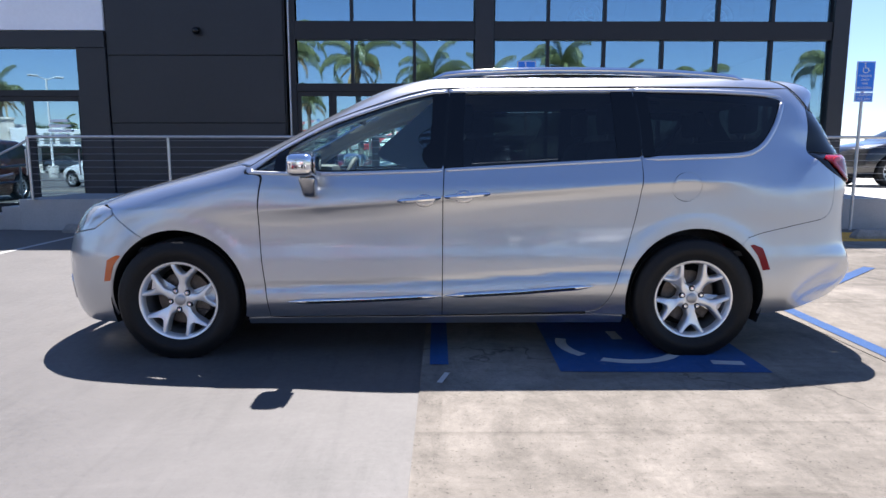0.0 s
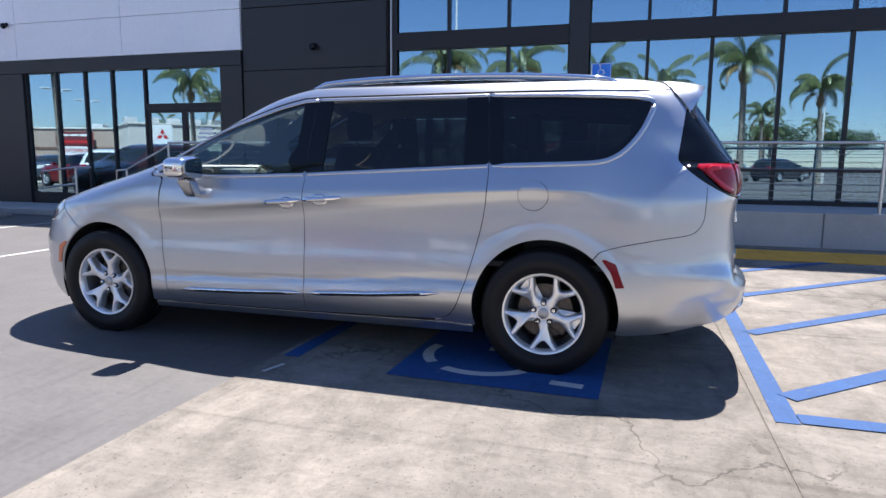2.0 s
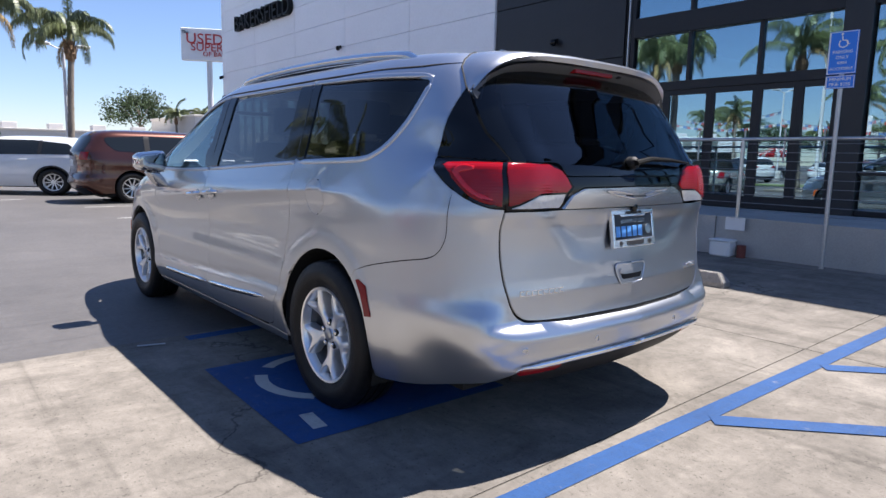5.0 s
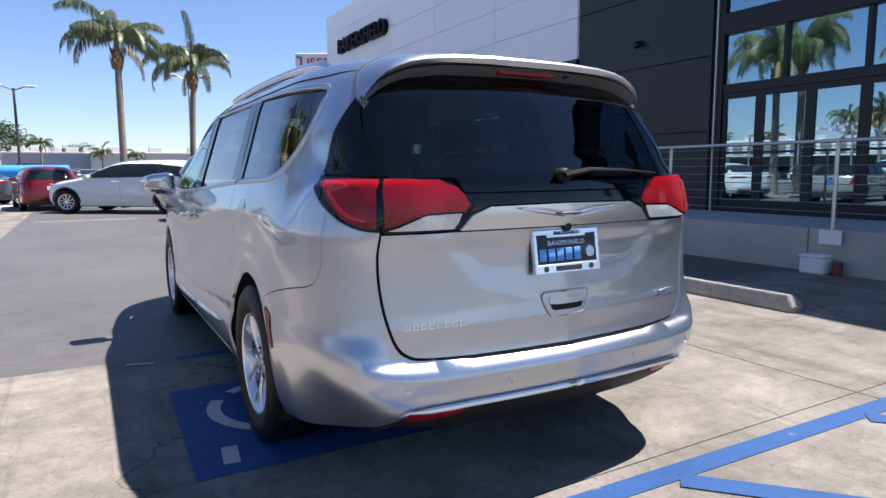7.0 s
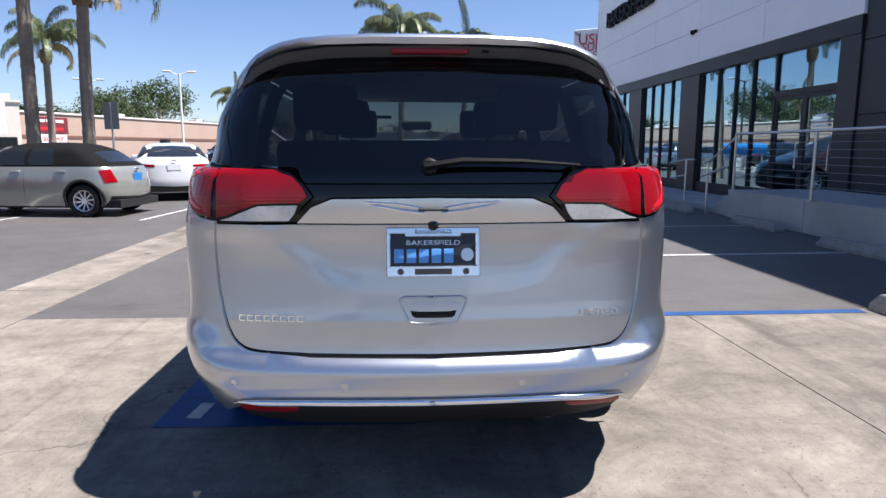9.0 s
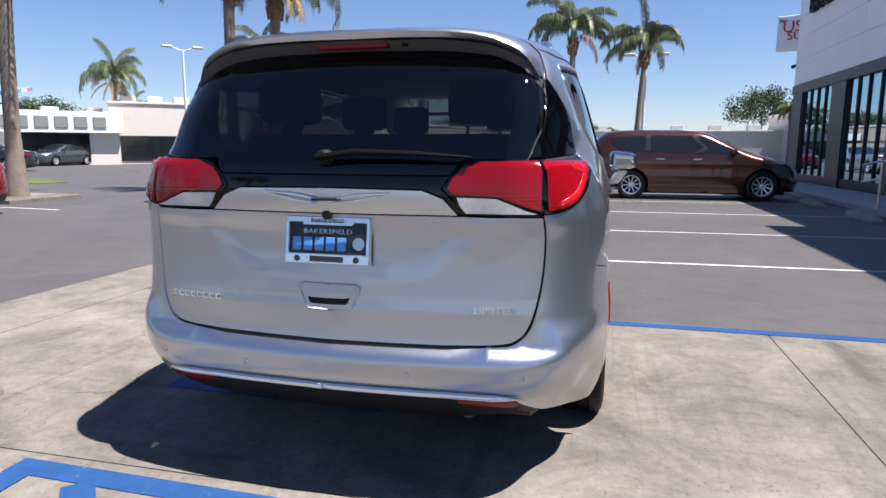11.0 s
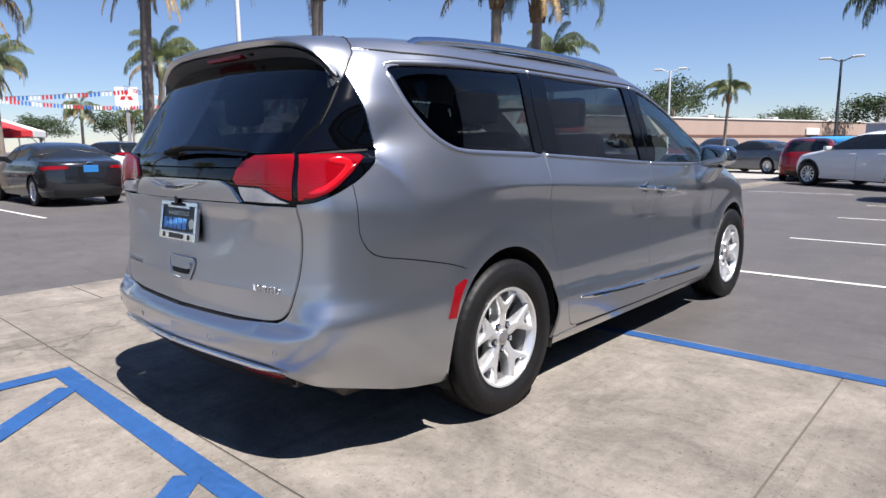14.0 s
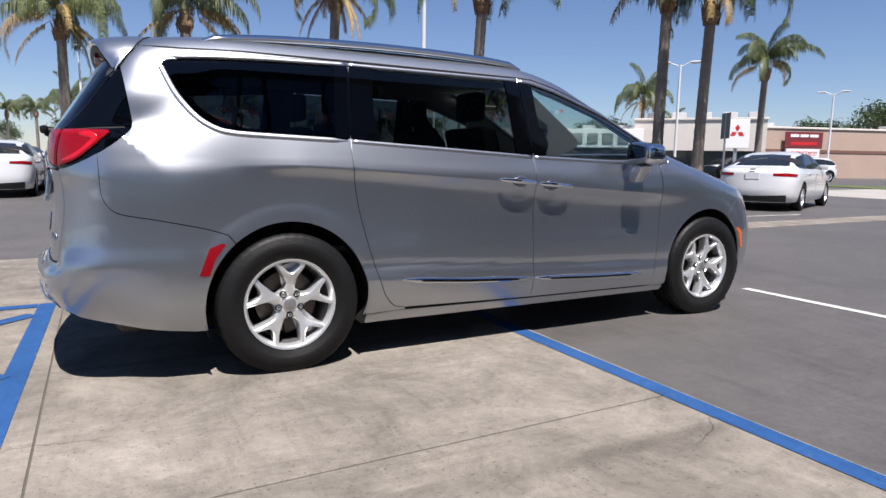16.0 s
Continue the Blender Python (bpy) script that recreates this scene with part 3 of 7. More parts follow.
def railing(x0, x1, posts, y, z0, z1, label, extra_end=0.0):
    ob = thing("railing", pose(0, 0, 0), label, "railing", "railings")
    for x in posts:
        bm = tube([(x, y, z0), (x, y, z1)], .024, 10)
        p = part("post", bm, STEEL, ob, smooth=True)
        part("foot_plate", boxes((x - .06, y - .06, z0, x + .06, y + .06, z0 + .012)), STEEL, p)
    part("top_rail", tube([(x0, y, z1 - .0), (x1, y, z1)], .024, 10), STEEL, ob, smooth=True)
    for k in range(9):
        z = z0 + .1 + k * (z1 - z0 - .16) / 8
        part("cable", tube([(x0, y, z), (x1, y, z)], .004, 5), CABLE, ob)
    return ob


railing(-6.72, 2.76, (-6.72, -4.42, -2.04, .33, 2.76), 10.66, .52, 1.55, "stainless steel railing with tensioned cables on the walk")
railing(3.07, 12.6, (3.07, 5.42, 7.8, 10.2, 12.6), 10.80, .52, 1.55, "stainless steel railing with tensioned cables on the walk")
hr = thing("handrail", pose(0, 0, 0), "bent stainless steel handrail at the entrance steps", "handrail", "handrails")
part("rail", tube([(-6.72, 10.66, 1.50), (-6.95, 10.66, 1.38), (-7.75, 10.66, 1.02), (-8.0, 10.66, 1.0), (-8.02, 10.66, .72), (-7.0, 10.66, .95)], .02, 8), STEEL, hr, smooth=True)
part("post", tube([(-7.75, 10.66, 0), (-7.75, 10.66, 1.02)], .022, 8), STEEL, hr, smooth=True)
for xx in (-9.3,):
    part("post", tube([(xx, 10.9, .13), (xx, 10.9, 1.05)], .022, 8), STEEL, hr, smooth=True)
    part("rail", tube([(-8.9, 10.9, 1.05), (-9.3, 10.9, 1.05), (-10.2, 10.9, .95), (-10.2, 10.9, .6), (-9.3, 10.9, .7)], .02, 8), STEEL, hr, smooth=True)

# ---- dealership building ----
FY = 12.65
bld = tagged(new("dealership_building"), "dark metal and glass car showroom with a white panelled wing", "building", kind="structure")


def fbox(name, x0, z0, x1, z1, m, y0=FY, y1=FY + .3, bevel=0.0):
    return part(name, boxes((x0, y0, z0, x1, y1, z1), bevel=bevel), m, bld)


TOP = 8.6
# dark metal wall between the wings, in panels with open joints
fbox("backing_wall", -6.3, .0, -2.9, TOP, DARK_FRAME, FY - .02, FY + .25)
for z0, z1 in ((.13, 1.87), (1.885, 3.14), (3.155, 4.45), (4.465, 5.8), (5.815, 7.15), (7.165, TOP)):
    fbox("panel", -6.28, z0, -2.93, z1, DARK_PANEL, FY - .06, FY - .022, .004)
fbox("corner_strip", -2.83, .5, -2.80, TOP, GALV, FY - .10, FY + .05, .004)
fbox("corner_post", -2.80, .5, -2.70, TOP, DARK_FRAME, FY - .06, FY + .12)
# curtain wall
for x0, x1, n in ((-2.70, .73, "a"), (1.09, 7.57, "b")):
    mull = (-1.62, -.43) if n == "a" else (2.13, 3.21, 4.33, 5.38, 6.43)
    fbox("beam", x0, 3.44, x1, 3.78, DARK_FRAME, FY - .09, FY + .12, .006)
    fbox("beam", x0, 6.1, x1, 6.5, DARK_FRAME, FY - .09, FY + .12, .006)
    fbox("parapet", x0, 7.7, x1, TOP, DARK_FRAME, FY - .06, FY + .12, .006)
    fbox("sill", x0, .52, x1, .60, DARK_FRAME, FY - .06, FY + .12, .004)
    for x in mull:
        for z0, z1 in ((.6, 3.44), (3.78, 6.1), (6.5, 7.7)):
            if n == "a" and z0 < 1:
                z0 = 2.63
            fbox("mullion", x - .03, z0, x + .03, z1, DARK_FRAME, FY - .06, FY + .1, .004)
    if n == "b":
        fbox("transom", x0, 1.10, x1, 1.16, DARK_FRAME, FY - .055, FY + .1, .004)
    xs = (x0, *mull, x1)
    for a, b in zip(xs, xs[1:]):
        for z0, z1 in ((.6, 3.44), (3.78, 6.1), (6.5, 7.7)):
            if n == "a" and z0 < 1:
                z0 = 2.63
            p = fbox("pane", a + .03, z0, b - .03, z1, SHOP_GLASS, FY, FY + .008)
            p.visible_shadow = False
fbox("column", .73, .5, 1.09, TOP, DARK_PANEL, FY - .12, FY + .2, .006)
fbox("column", 7.57, .5, 7.88, TOP, DARK_PANEL, FY - .12, FY + .2, .006)
fbox("roof_edge", -6.3, TOP, 7.95, TOP + .12, DARK_FRAME, FY - .2, FY + 7)
fbox("door_head", -2.70, 2.48, .73, 2.63, DARK_FRAME, FY - .05, FY + .1, .004)


def glass_door(x0, x1, z0, z1, name="door"):
    d = part(name, boxes((x0, FY - .03, z0, x0 + .075, FY + .03, z1), (x1 - .075, FY - .03, z0, x1, FY + .03, z1), (x0 + .075, FY - .03, z0, x1 - .075, FY + .03, z0 + .2), (x0 + .075, FY - .03, z1 - .09, x1 - .075, FY + .03, z1), bevel=.003), DARK_FRAME, bld)
    p = part("pane", boxes((x0 + .075, FY - .004, z0 + .2, x1 - .075, FY + .004, z1 - .09)), SHOP_GLASS, d)
    p.visible_shadow = False
    part("pull_handle", tube([(x1 - .11, FY - .07, z0 + .75), (x1 - .11, FY - .07, z0 + 1.25)], .014, 8), STEEL, d, smooth=True)


for x0, x1 in ((-2.70, -2.02), (-2.02, -1.20), (-1.20, -.43), (-.43, .18), (.18, .73)):
    glass_door(x0, x1, .52, 2.48)
# opening hours on the wing's glass door
for k in range(4):
    w = (.17, .21, .23, .13)[k]
    fbox("notice_line", -7.31 - w, 1.90 - .095 * k, -7.31 + w, 1.945 - .095 * k, WHITE_PANEL, FY - .036, FY - .032)
# white wing
fbox("backing_wall", -22.1, 3.58, -6.3, 7.55, DARK_FRAME, FY - .02, FY + .25)
xs = [-22.1 + 3.16 * k for k in range(6)]
for a, b in zip(xs, xs[1:]):
    for z0, z1 in ((3.60, 4.45), (4.46, 5.24), (5.25, 6.03), (6.04, 6.82), (6.83, 7.6)):
        fbox("panel", a + .006, z0, b - .006, z1, WHITE_PANEL, FY - .1, FY - .022, .004)
fbox("soffit_band", -22.2, 3.28, -6.3, 3.58, DARK_PANEL, FY - .12, FY + .25, .006)
part("end_wall", boxes((-22.1, FY + .25, 0, -21.9, FY + 7, 7.55)), WHITE_PANEL, bld)
for x0, x1 in ((-22.1, -21.0), (-17.95, -16.75), (-13.65, -12.5), (-6.85, -6.3)):
    fbox("column", x0, .0, x1, 3.28, DARK_PANEL, FY - .1, FY + .25, .006)
for x0, x1, mull in ((-21.0, -17.95, (-20.2, -19.45, -18.7)), (-16.75, -13.65, (-15.95, -15.2, -14.4)), (-12.5, -8.9, (-11.52, -10.66, -9.86))):
    fbox("sill", x0, .13, x1, .4, DARK_FRAME, FY - .05, FY + .1)
    for x in (x0 + .03, *mull, x1 - .03):
        fbox("mullion", x - .03, .4, x + .03, 3.28, DARK_FRAME, FY - .05, FY + .1, .004)
    xs2 = (x0, *mull, x1)
    for a, b in zip(xs2, xs2[1:]):
        p = fbox("pane", a + .03, .4, b - .03, 3.28, SHOP_GLASS, FY, FY + .008)
        p.visible_shadow = False
fbox("door_head", -8.9, 2.38, -6.85, 2.5, DARK_FRAME, FY - .05, FY + .1)
p = fbox("pane", -8.87, 2.5, -6.88, 3.28, SHOP_GLASS, FY, FY + .008)
p.visible_shadow = False
for x0, x1 in ((-8.9, -7.88), (-7.88, -6.85)):
    glass_door(x0, x1, .13, 2.38)
# inside: floors, back wall, roof
INNER = mat("showroom_plaster", (0.5, 0.5, 0.48), 0.9, grain=0.05, scale=10)
FLOOR = mat("showroom_tile", (0.32, 0.31, 0.3), 0.3, grain=0.06, scale=20)
part("inner_floor", boxes((-21.9, FY + .2, .08, 7.8, FY + 7, .50)), FLOOR, bld)
part("upper_floor", boxes((-2.7, FY + .2, 3.5, 7.5, FY + 7, 3.74)), INNER, bld)
part("back_wall", boxes((-21.9, FY + 6.8, .5, 7.8, FY + 7, TOP)), INNER, bld)
part("roof_slab", boxes((-22.0, FY + .25, 7.4, 7.8, FY + 7, 7.6)), INNER, bld)
part("side_wall", boxes((7.6, FY + .2, .0, 7.8, FY + 7, TOP)), INNER, bld)

# ---- the silver minivan ----
PAINT = mat("silver_paint", (0.475, 0.50, 0.54), 0.30, 0.97, grain=0.02, scale=300, coat=1.0)
pt = PAINT.node_tree
fine_lobe = pt.nodes["Principled BSDF"]
fine_lobe.inputs["Coat IOR"].default_value = 1.6
# metal flakes: a second, broader gloss under the same lacquer
flake = pt.nodes.new("ShaderNodeBsdfPrincipled")
for key, v in (("Base Color", (0.475, 0.50, 0.54, 1)), ("Metallic", 0.97), ("Roughness", 0.39), ("Coat Weight", 1.0), ("Coat Roughness", 0.03), ("Coat IOR", 1.6)):
    flake.inputs[key].default_value = v
blend = pt.nodes.new("ShaderNodeMixShader")
blend.inputs[0].default_value = 0.36
pt.links.new(fine_lobe.outputs[0], blend.inputs[1])
pt.links.new(flake.outputs[0], blend.inputs[2])
pt.links.new(blend.outputs[0], pt.nodes["Material Output"].inputs[0])
CHROME = mat("chrome", (0.78, 0.79, 0.8), 0.06, 1.0)
SATIN = mat("satin_silver", (0.55, 0.56, 0.58), 0.25, 1.0)
ALLOY = mat("alloy_rim", (0.80, 0.81, 0.82), 0.28, 0.72, coat=0.5)
BLACK_GLOSS = mat("black_gloss_trim", (0.0012, 0.0013, 0.0016), 0.05, spec=0.4)
BLACK_PLASTIC = mat("black_plastic", (0.009, 0.009, 0.0095), 0.55, spec=0.2, grain=0.1, scale=200)
# near black for underbody and liners, and for shade in gaps and nut recesses
SHADOW_GAP = mat("underbody_and_gap_black", (0.006, 0.006, 0.006), 0.8)
BARREL = mat("dark_wheel_barrel", (0.16, 0.16, 0.165), 0.45, 0.6, grain=0.1, scale=60)
RUBBER = mat("tyre_rubber", (0.0085, 0.0085, 0.009), 0.5, spec=0.25, grain=0.2, scale=80, bump=0.2)
IRON = mat("brake_iron", (0.11, 0.092, 0.08), 0.45, 0.6, grain=0.3, scale=40)
RED_LENS = mat("red_lens", (0.23, 0.0012, 0.004), 0.07, grain=0.12, scale=9, spec=0.35)
nt = RED_LENS.node_tree
wv = nt.nodes.new("ShaderNodeTexWave")
wv.bands_direction = "Z"
wv.inputs["Scale"].default_value = 28
wv.inputs["Distortion"].default_value = 0.6
tcp = nt.nodes.new("ShaderNodeTexCoord")
nt.links.new(tcp.outputs["Object"], wv.inputs["Vector"])
bp = nt.nodes.new("ShaderNodeBump")
bp.inputs["Strength"].default_value, bp.inputs["Distance"].default_value = 0.12, 0.003
nt.links.new(wv.outputs["Color"], bp.inputs["Height"])
nt.links.new(bp.outputs[0], nt.nodes["Principled BSDF"].inputs["Normal"])
nt.nodes["Principled BSDF"].inputs["Coat Weight"].default_value = 0.3
RED_GLOW = mat("red_light_guide", (0.50, 0.005, 0.010), 0.16, grain=0.2, scale=30, coat=0.6)
RED_DEEP = mat("red_reflector", (0.2, 0.004, 0.008), 0.15, spec=0.3)
CLEAR_LENS = mat("clear_lens", (0.62, 0.62, 0.61), 0.15, 0.3, coat=1.0, grain=0.15, scale=60)
HEAD_LENS = mat("headlamp_lens", (0.45, 0.48, 0.5), 0.1, 0.5, coat=1.0, grain=0.1, scale=40)
AMBER = mat("amber_lens", (0.6, 0.11, 0.015), 0.2, coat=0.8)
TINT = glass_mat("privacy_glass", (0.13, 0.145, 0.15), 0.0, -0.02)
CLEAR = glass_mat("door_glass", (0.80, 0.92, 0.88), 0.0, 0.03, (0.8, 0.98, 1.0))
CABIN = mat("cabin_trim", (0.085, 0.085, 0.088), 0.7, grain=0.15, scale=60)
CABIN_LIGHT = mat("headliner", (0.5, 0.49, 0.46), 0.9, grain=0.05, scale=60)
LEATHER = mat("black_leather", (0.035, 0.035, 0.036), 0.5, grain=0.15, scale=90)
PLATE_WHITE = mat("plate_frame_white", (0.75, 0.76, 0.76), 0.4)
PLATE_BLUE = mat("plate_panel_navy", (0.012, 0.017, 0.026), 0.4)
PLATE_CHROME = mat("plate_frame_chrome", (0.8, 0.81, 0.83), 0.16, 0.95)
PLATE_TEXT = mat("plate_text", (0.1, 0.32, 0.72), 0.5)
WIPER = mat("wiper_black", (0.004, 0.004, 0.004), 0.6, spec=0.08)
TRIM = mat("satin_window_trim", (0.56, 0.57, 0.60), 0.34, 1.0)
BAR_SILVER = mat("bar_silver", (0.62, 0.63, 0.64), 0.24, 0.95)
UNDERSIDE = mat("spoiler_grey", (0.085, 0.085, 0.088), 0.5, grain=0.08, scale=80)
MIRROR_GLASS = mat("mirror_glass", (0.42, 0.43, 0.44), 0.03, 1.0)
INK = mat("black_ink", (0.02, 0.02, 0.022), 0.5)

# plan of the tail: the sides draw in gently, a tight corner at the lamps, a bowed back
TAIL = np.array([(0, 1), (.25, 1), (.52, .999), (.636, .994), (.7514, .972), (.838, .937), (.896, .888), (.931, .83), (.9497, .772), (.968, .66), (.985, .44), (.9955, .2), (1, 0)])
TAIL_ARC = np.concatenate([[0], np.cumsum(np.hypot(*np.diff(TAIL, axis=0).T))])
TAIL_PLAN = tuple(hermite(TAIL_ARC, TAIL[:, k])(np.linspace(0, TAIL_ARC[-1], 2000)) for k in (0, 1))
LEVELS = [
    (.18, .18, .885, 2.42, -2.43), (.25, .25, .928, 2.50, -2.455), (.35, .35, .960, 2.62, -2.468), (.42, .42, .972, 2.675, -2.474), (.5, .5, .977, 2.70, -2.476), (.6, .6, .978, 2.684, -2.475),
    (.7, .7, .972, 2.635, -2.45), (.8, .8, .970, 2.622, -2.40), (.9, .9, .972, 2.616, -2.31), (.96, .96, .970, 2.618, -2.14), (1.02, 1.02, .965, 2.63, -1.93),
    (1.1, 1.1, .946, 2.634, -1.62), (1.2, 1.2, .920, 2.62, -1.27), (1.3, 1.3, .889, 2.555, -1.04), (1.45, 1.45, .842, 2.455, -.77), (1.55, 1.55, .81, 2.385, -.58),
    (1.6, 1.6, .787, 2.342, -.47), (1.64, 1.64, .755, 2.30, -.36), (1.70, 1.685, .70, 2.21, -.18), (1.8, 1.715, .60, 2.03, .08), (1.95, 1.736, .45, 1.75, .35),
    (2.15, 1.748, .25, 1.35, .6), (2.38, 1.752, .02, .95, .8),
]


CREASE = hermite([-2.0, -1.0, -.5, .6, 1.2, 1.5, 1.75, 1.93, 2.07, 2.25], [.84, .90, .936, 1.014, 1.055, 1.067, 1.066, 1.043, .995, .90])


def van_relief(p, s, t):
    """Creases, flares and the hollow round the plate."""
    x, y, z = p[..., 0], p[..., 1], p[..., 2]
    d = np.zeros_like(p)
    on_side = 1 - sstep(2.15, 2.5, x)
    on_side = on_side * sstep(-2.35, -2.0, x)
    # shoulder: crease that rises to the tail, hollow below it
    zc = CREASE(x)
    u = 0.5 * ((zc - z) + np.sqrt((zc - z) ** 2 + .022 ** 2)) / 0.17
    hollow = -0.021 * u * np.exp(1 - u) * (1 - sstep(zc + .01, zc + .05, z)) * (1 - sstep(1.6, 2.2, x)) * sstep(-1.9, -.7, x)
    wm = z - np.interp(x, [-.9, .03, .94], [.358, .392, .452])
    up, dn = 1 - wm / .085, 1 + wm / .28
    lower = 0.019 * np.clip(np.where(wm > 0, up, dn), 0, 1)
    lower = lower - 0.0035 * np.exp(-((np.abs(wm) - .085) / .02) ** 2) * (wm > 0)
    door = sstep(-1.5, -0.95, x) * (1 - sstep(1.0, 1.4, x))
    side = (hollow * (0.8 + 0.2 * door) + lower * door) * on_side
    for cx, r in ((-1.545, 0.41), (1.545, 0.415)):
        q = np.hypot(x - cx, z - 0.375)
        side = side + (0.004 * np.exp(-((q - r - 0.02) / 0.06) ** 2) + 0.003 * (1 - sstep(r + .055, r + .10, q)) * sstep(.45, .8, (z - .375) / q)) * (z < 1.0)
    d[..., 1] += -side * np.where(np.abs(y) > 0.3, 1, 0) * (z < 1.10)
    # the ridge of the crease leans out from the window line
    over, under = np.maximum(z - zc, 0), np.maximum(zc - z, 0)
    ridge = 0.018 * np.maximum(1 - over / .17, 0) ** 1.15 * np.exp(-(under / .035) ** 1.5) * (1 - sstep(1.45, 1.9, x)) * sstep(-1.2, -.6, x)
    d[..., 1] += ridge * np.sign(y) * (np.abs(y) > .3)
    # above the lamps the body draws in: a ledge at the lamps, a soft shoulder ahead of them
    q = sstep(2.05, 2.32, x)
    draw = 0.045 * sstep(1.70, 2.25, x) * sstep(1.205 - .24 * (1 - q), 1.226 + .16 * (1 - q), z) * np.clip(np.abs(y) / .85, 0, 1)
    draw = draw * (1 - .8 * sstep(1.235, 1.42, z) * sstep(1.95, 2.24, x))
    # the bumper's lower corners tuck in
    draw = draw + 0.062 * sstep(2.12, 2.40, x) * (1 - sstep(.34, .62, z)) * np.clip(np.abs(y) / .85, 0, 1) ** 2
    d[..., 1] -= draw * np.sign(y)
    # tail: hollow round the plate, ledge of the bumper
    back = sstep(2.3, 2.5, x)
    ay = np.abs(y)
    edge = np.interp(z, [0.80, 0.84, 0.95, 1.04], [0.25, 0.34, 0.46, 0.56])
    rec = (1 - sstep(edge - 0.07, edge + 0.08, ay)) * sstep(.76, 1.04, z)
    d[..., 0] -= 0.013 * rec * back
    lip = (0.006 * np.exp(-((z - 0.54) / 0.02) ** 2) - 0.044 * sstep(0.556, 0.588, z) * (1 - sstep(0.595, 0.71, z))) * (1 - sstep(0.68, 0.86, ay))
    d[..., 0] += lip * back * (1 - rec)
    return d


VAN = Shell(LEVELS, extra=van_relief, tail_plan=TAIL_PLAN)
VAN_Y = 4.717
van = thing("minivan", pose(0, VAN_Y, 0), "silver metallic minivan with tinted rear glass, parked on concrete", "van")


def dense_line(pts, step=.03):
    out = []
    for (a, b), (c, d) in zip(pts, pts[1:]):
        n = max(1, int(math.hypot(c - a, d - b) / step))
        out += [(a + (c - a) * k / n, b + (d - b) * k / n) for k in range(n)]
    return out + [pts[-1]]


def sd(pts):
    return [VAN.side(x, z) for x, z in dense_line(pts)]


def tl(pts):
    return [VAN.tail(y, z) for y, z in pts]


def ns(pts):
    return [VAN.nose(y, z) for y, z in pts]


ARCH_R, ARCH_F = (1.55, 0.372, 0.415), (-1.545, 0.372, 0.408)
A_TOP = curve([(-.02, 1.586), (-.18, 1.548), (-.331, 1.50), (-.52, 1.437), (-.684, 1.371), (-.904, 1.252), (-1.075, 1.132)])
W1 = [(-1.06, 1.122), (-.6, 1.118), (.03, 1.138), (.045, 1.30), (.064, 1.588)] + A_TOP
W2 = [(.058, 1.14), (1.2, 1.203), (1.196, 1.4), (1.168, 1.598), (.088, 1.592)]
Q_EDGE = curve([(1.70, 1.221), (1.80, 1.228), (1.875, 1.246), (1.955, 1.298), (2.035, 1.40), (2.085, 1.51), (2.098, 1.55)])
W3 = [(1.222, 1.204)] + Q_EDGE + [(2.075, 1.566), (2.0, 1.576), (1.6, 1.592), (1.188, 1.60), (1.216, 1.4)]
FUEL = arc(1.475, 1.036, .088, 0, 360, 36)[:-1]
D_FRONT = curve([(-1.09, 1.158), (-1.122, 1.135), (-1.11, 1.113), (-1.03, 1.098), (-1.038, 1.0), (-1.046, .9), (-1.04, .65), (-1.02, .45), (-1.0, .255)])
D_TOP = curve([(-.03, 1.611), (-.18, 1.575), (-.33, 1.528), (-.52, 1.465), (-.68, 1.40), (-.90, 1.28), (-1.09, 1.158)])
DOOR = [(.033, .262), (.036, .6), (.038, .95), (.046, 1.15), (.077, 1.615)] + D_TOP[:-1] + D_FRONT
S_REAR = curve([(.90, .282), (.965, .297), (1.005, .33), (1.044, .392), (1.10, .55), (1.152, .736), (1.19, .9), (1.212, 1.07), (1.212, 1.2), (1.206, 1.4), (1.178, 1.62)])
SLIDE = [(.033, .262)] + S_REAR + [(.077, 1.615), (.046, 1.15), (.038, .95), (.036, .6)]
SEAM_R = curve([(1.828, .725), (1.95, .765), (2.11, .802), (2.20, .820), (2.304, .840), (2.352, .868), (2.38, .92), (2.386, .98), (2.388, 1.06), (2.39, 1.112)])
LAMP_LOW = curve([(2.546, 1.043), (2.51, 1.052), (2.445, 1.083), (2.39, 1.115)])
LAMP_EDGE = curve([(2.39, 1.115), (2.368, 1.128), (2.31, 1.170), (2.258, 1.216), (2.242, 1.236)])
DGLASS_EDGE = curve([(2.242, 1.236), (2.24, 1.262), (2.246, 1.31), (2.253, 1.365), (2.264, 1.45), (2.274, 1.522)])
HATCH = curve([(.42, .590), (.60, .598), (.662, .616), (.697, .657), (.721, .73), (.738, .832), (.744, .949), (.738, 1.034)])
quarter = sd([(.90, .268), (1.13, .262)]) + sd(arc(*ARCH_R, 196, 50)) + sd(SEAM_R[1:-1]) + sd(LAMP_EDGE + DGLASS_EDGE[1:] + [(2.24, 1.575), (2.19, 1.628)]) + sd([(2.0, 1.622), (1.7, 1.626)] + S_REAR[::-1])
fender = sd([(-1.0, .25), (-1.135, .25)]) + sd(arc(*ARCH_F, -16, 118)) + sd([(-1.92, .866), (-1.945, .905)]) + sd([(-2.02, .925), (-1.9, .985), (-1.5, 1.085), (-1.15, 1.165)] + D_FRONT[1:-1])
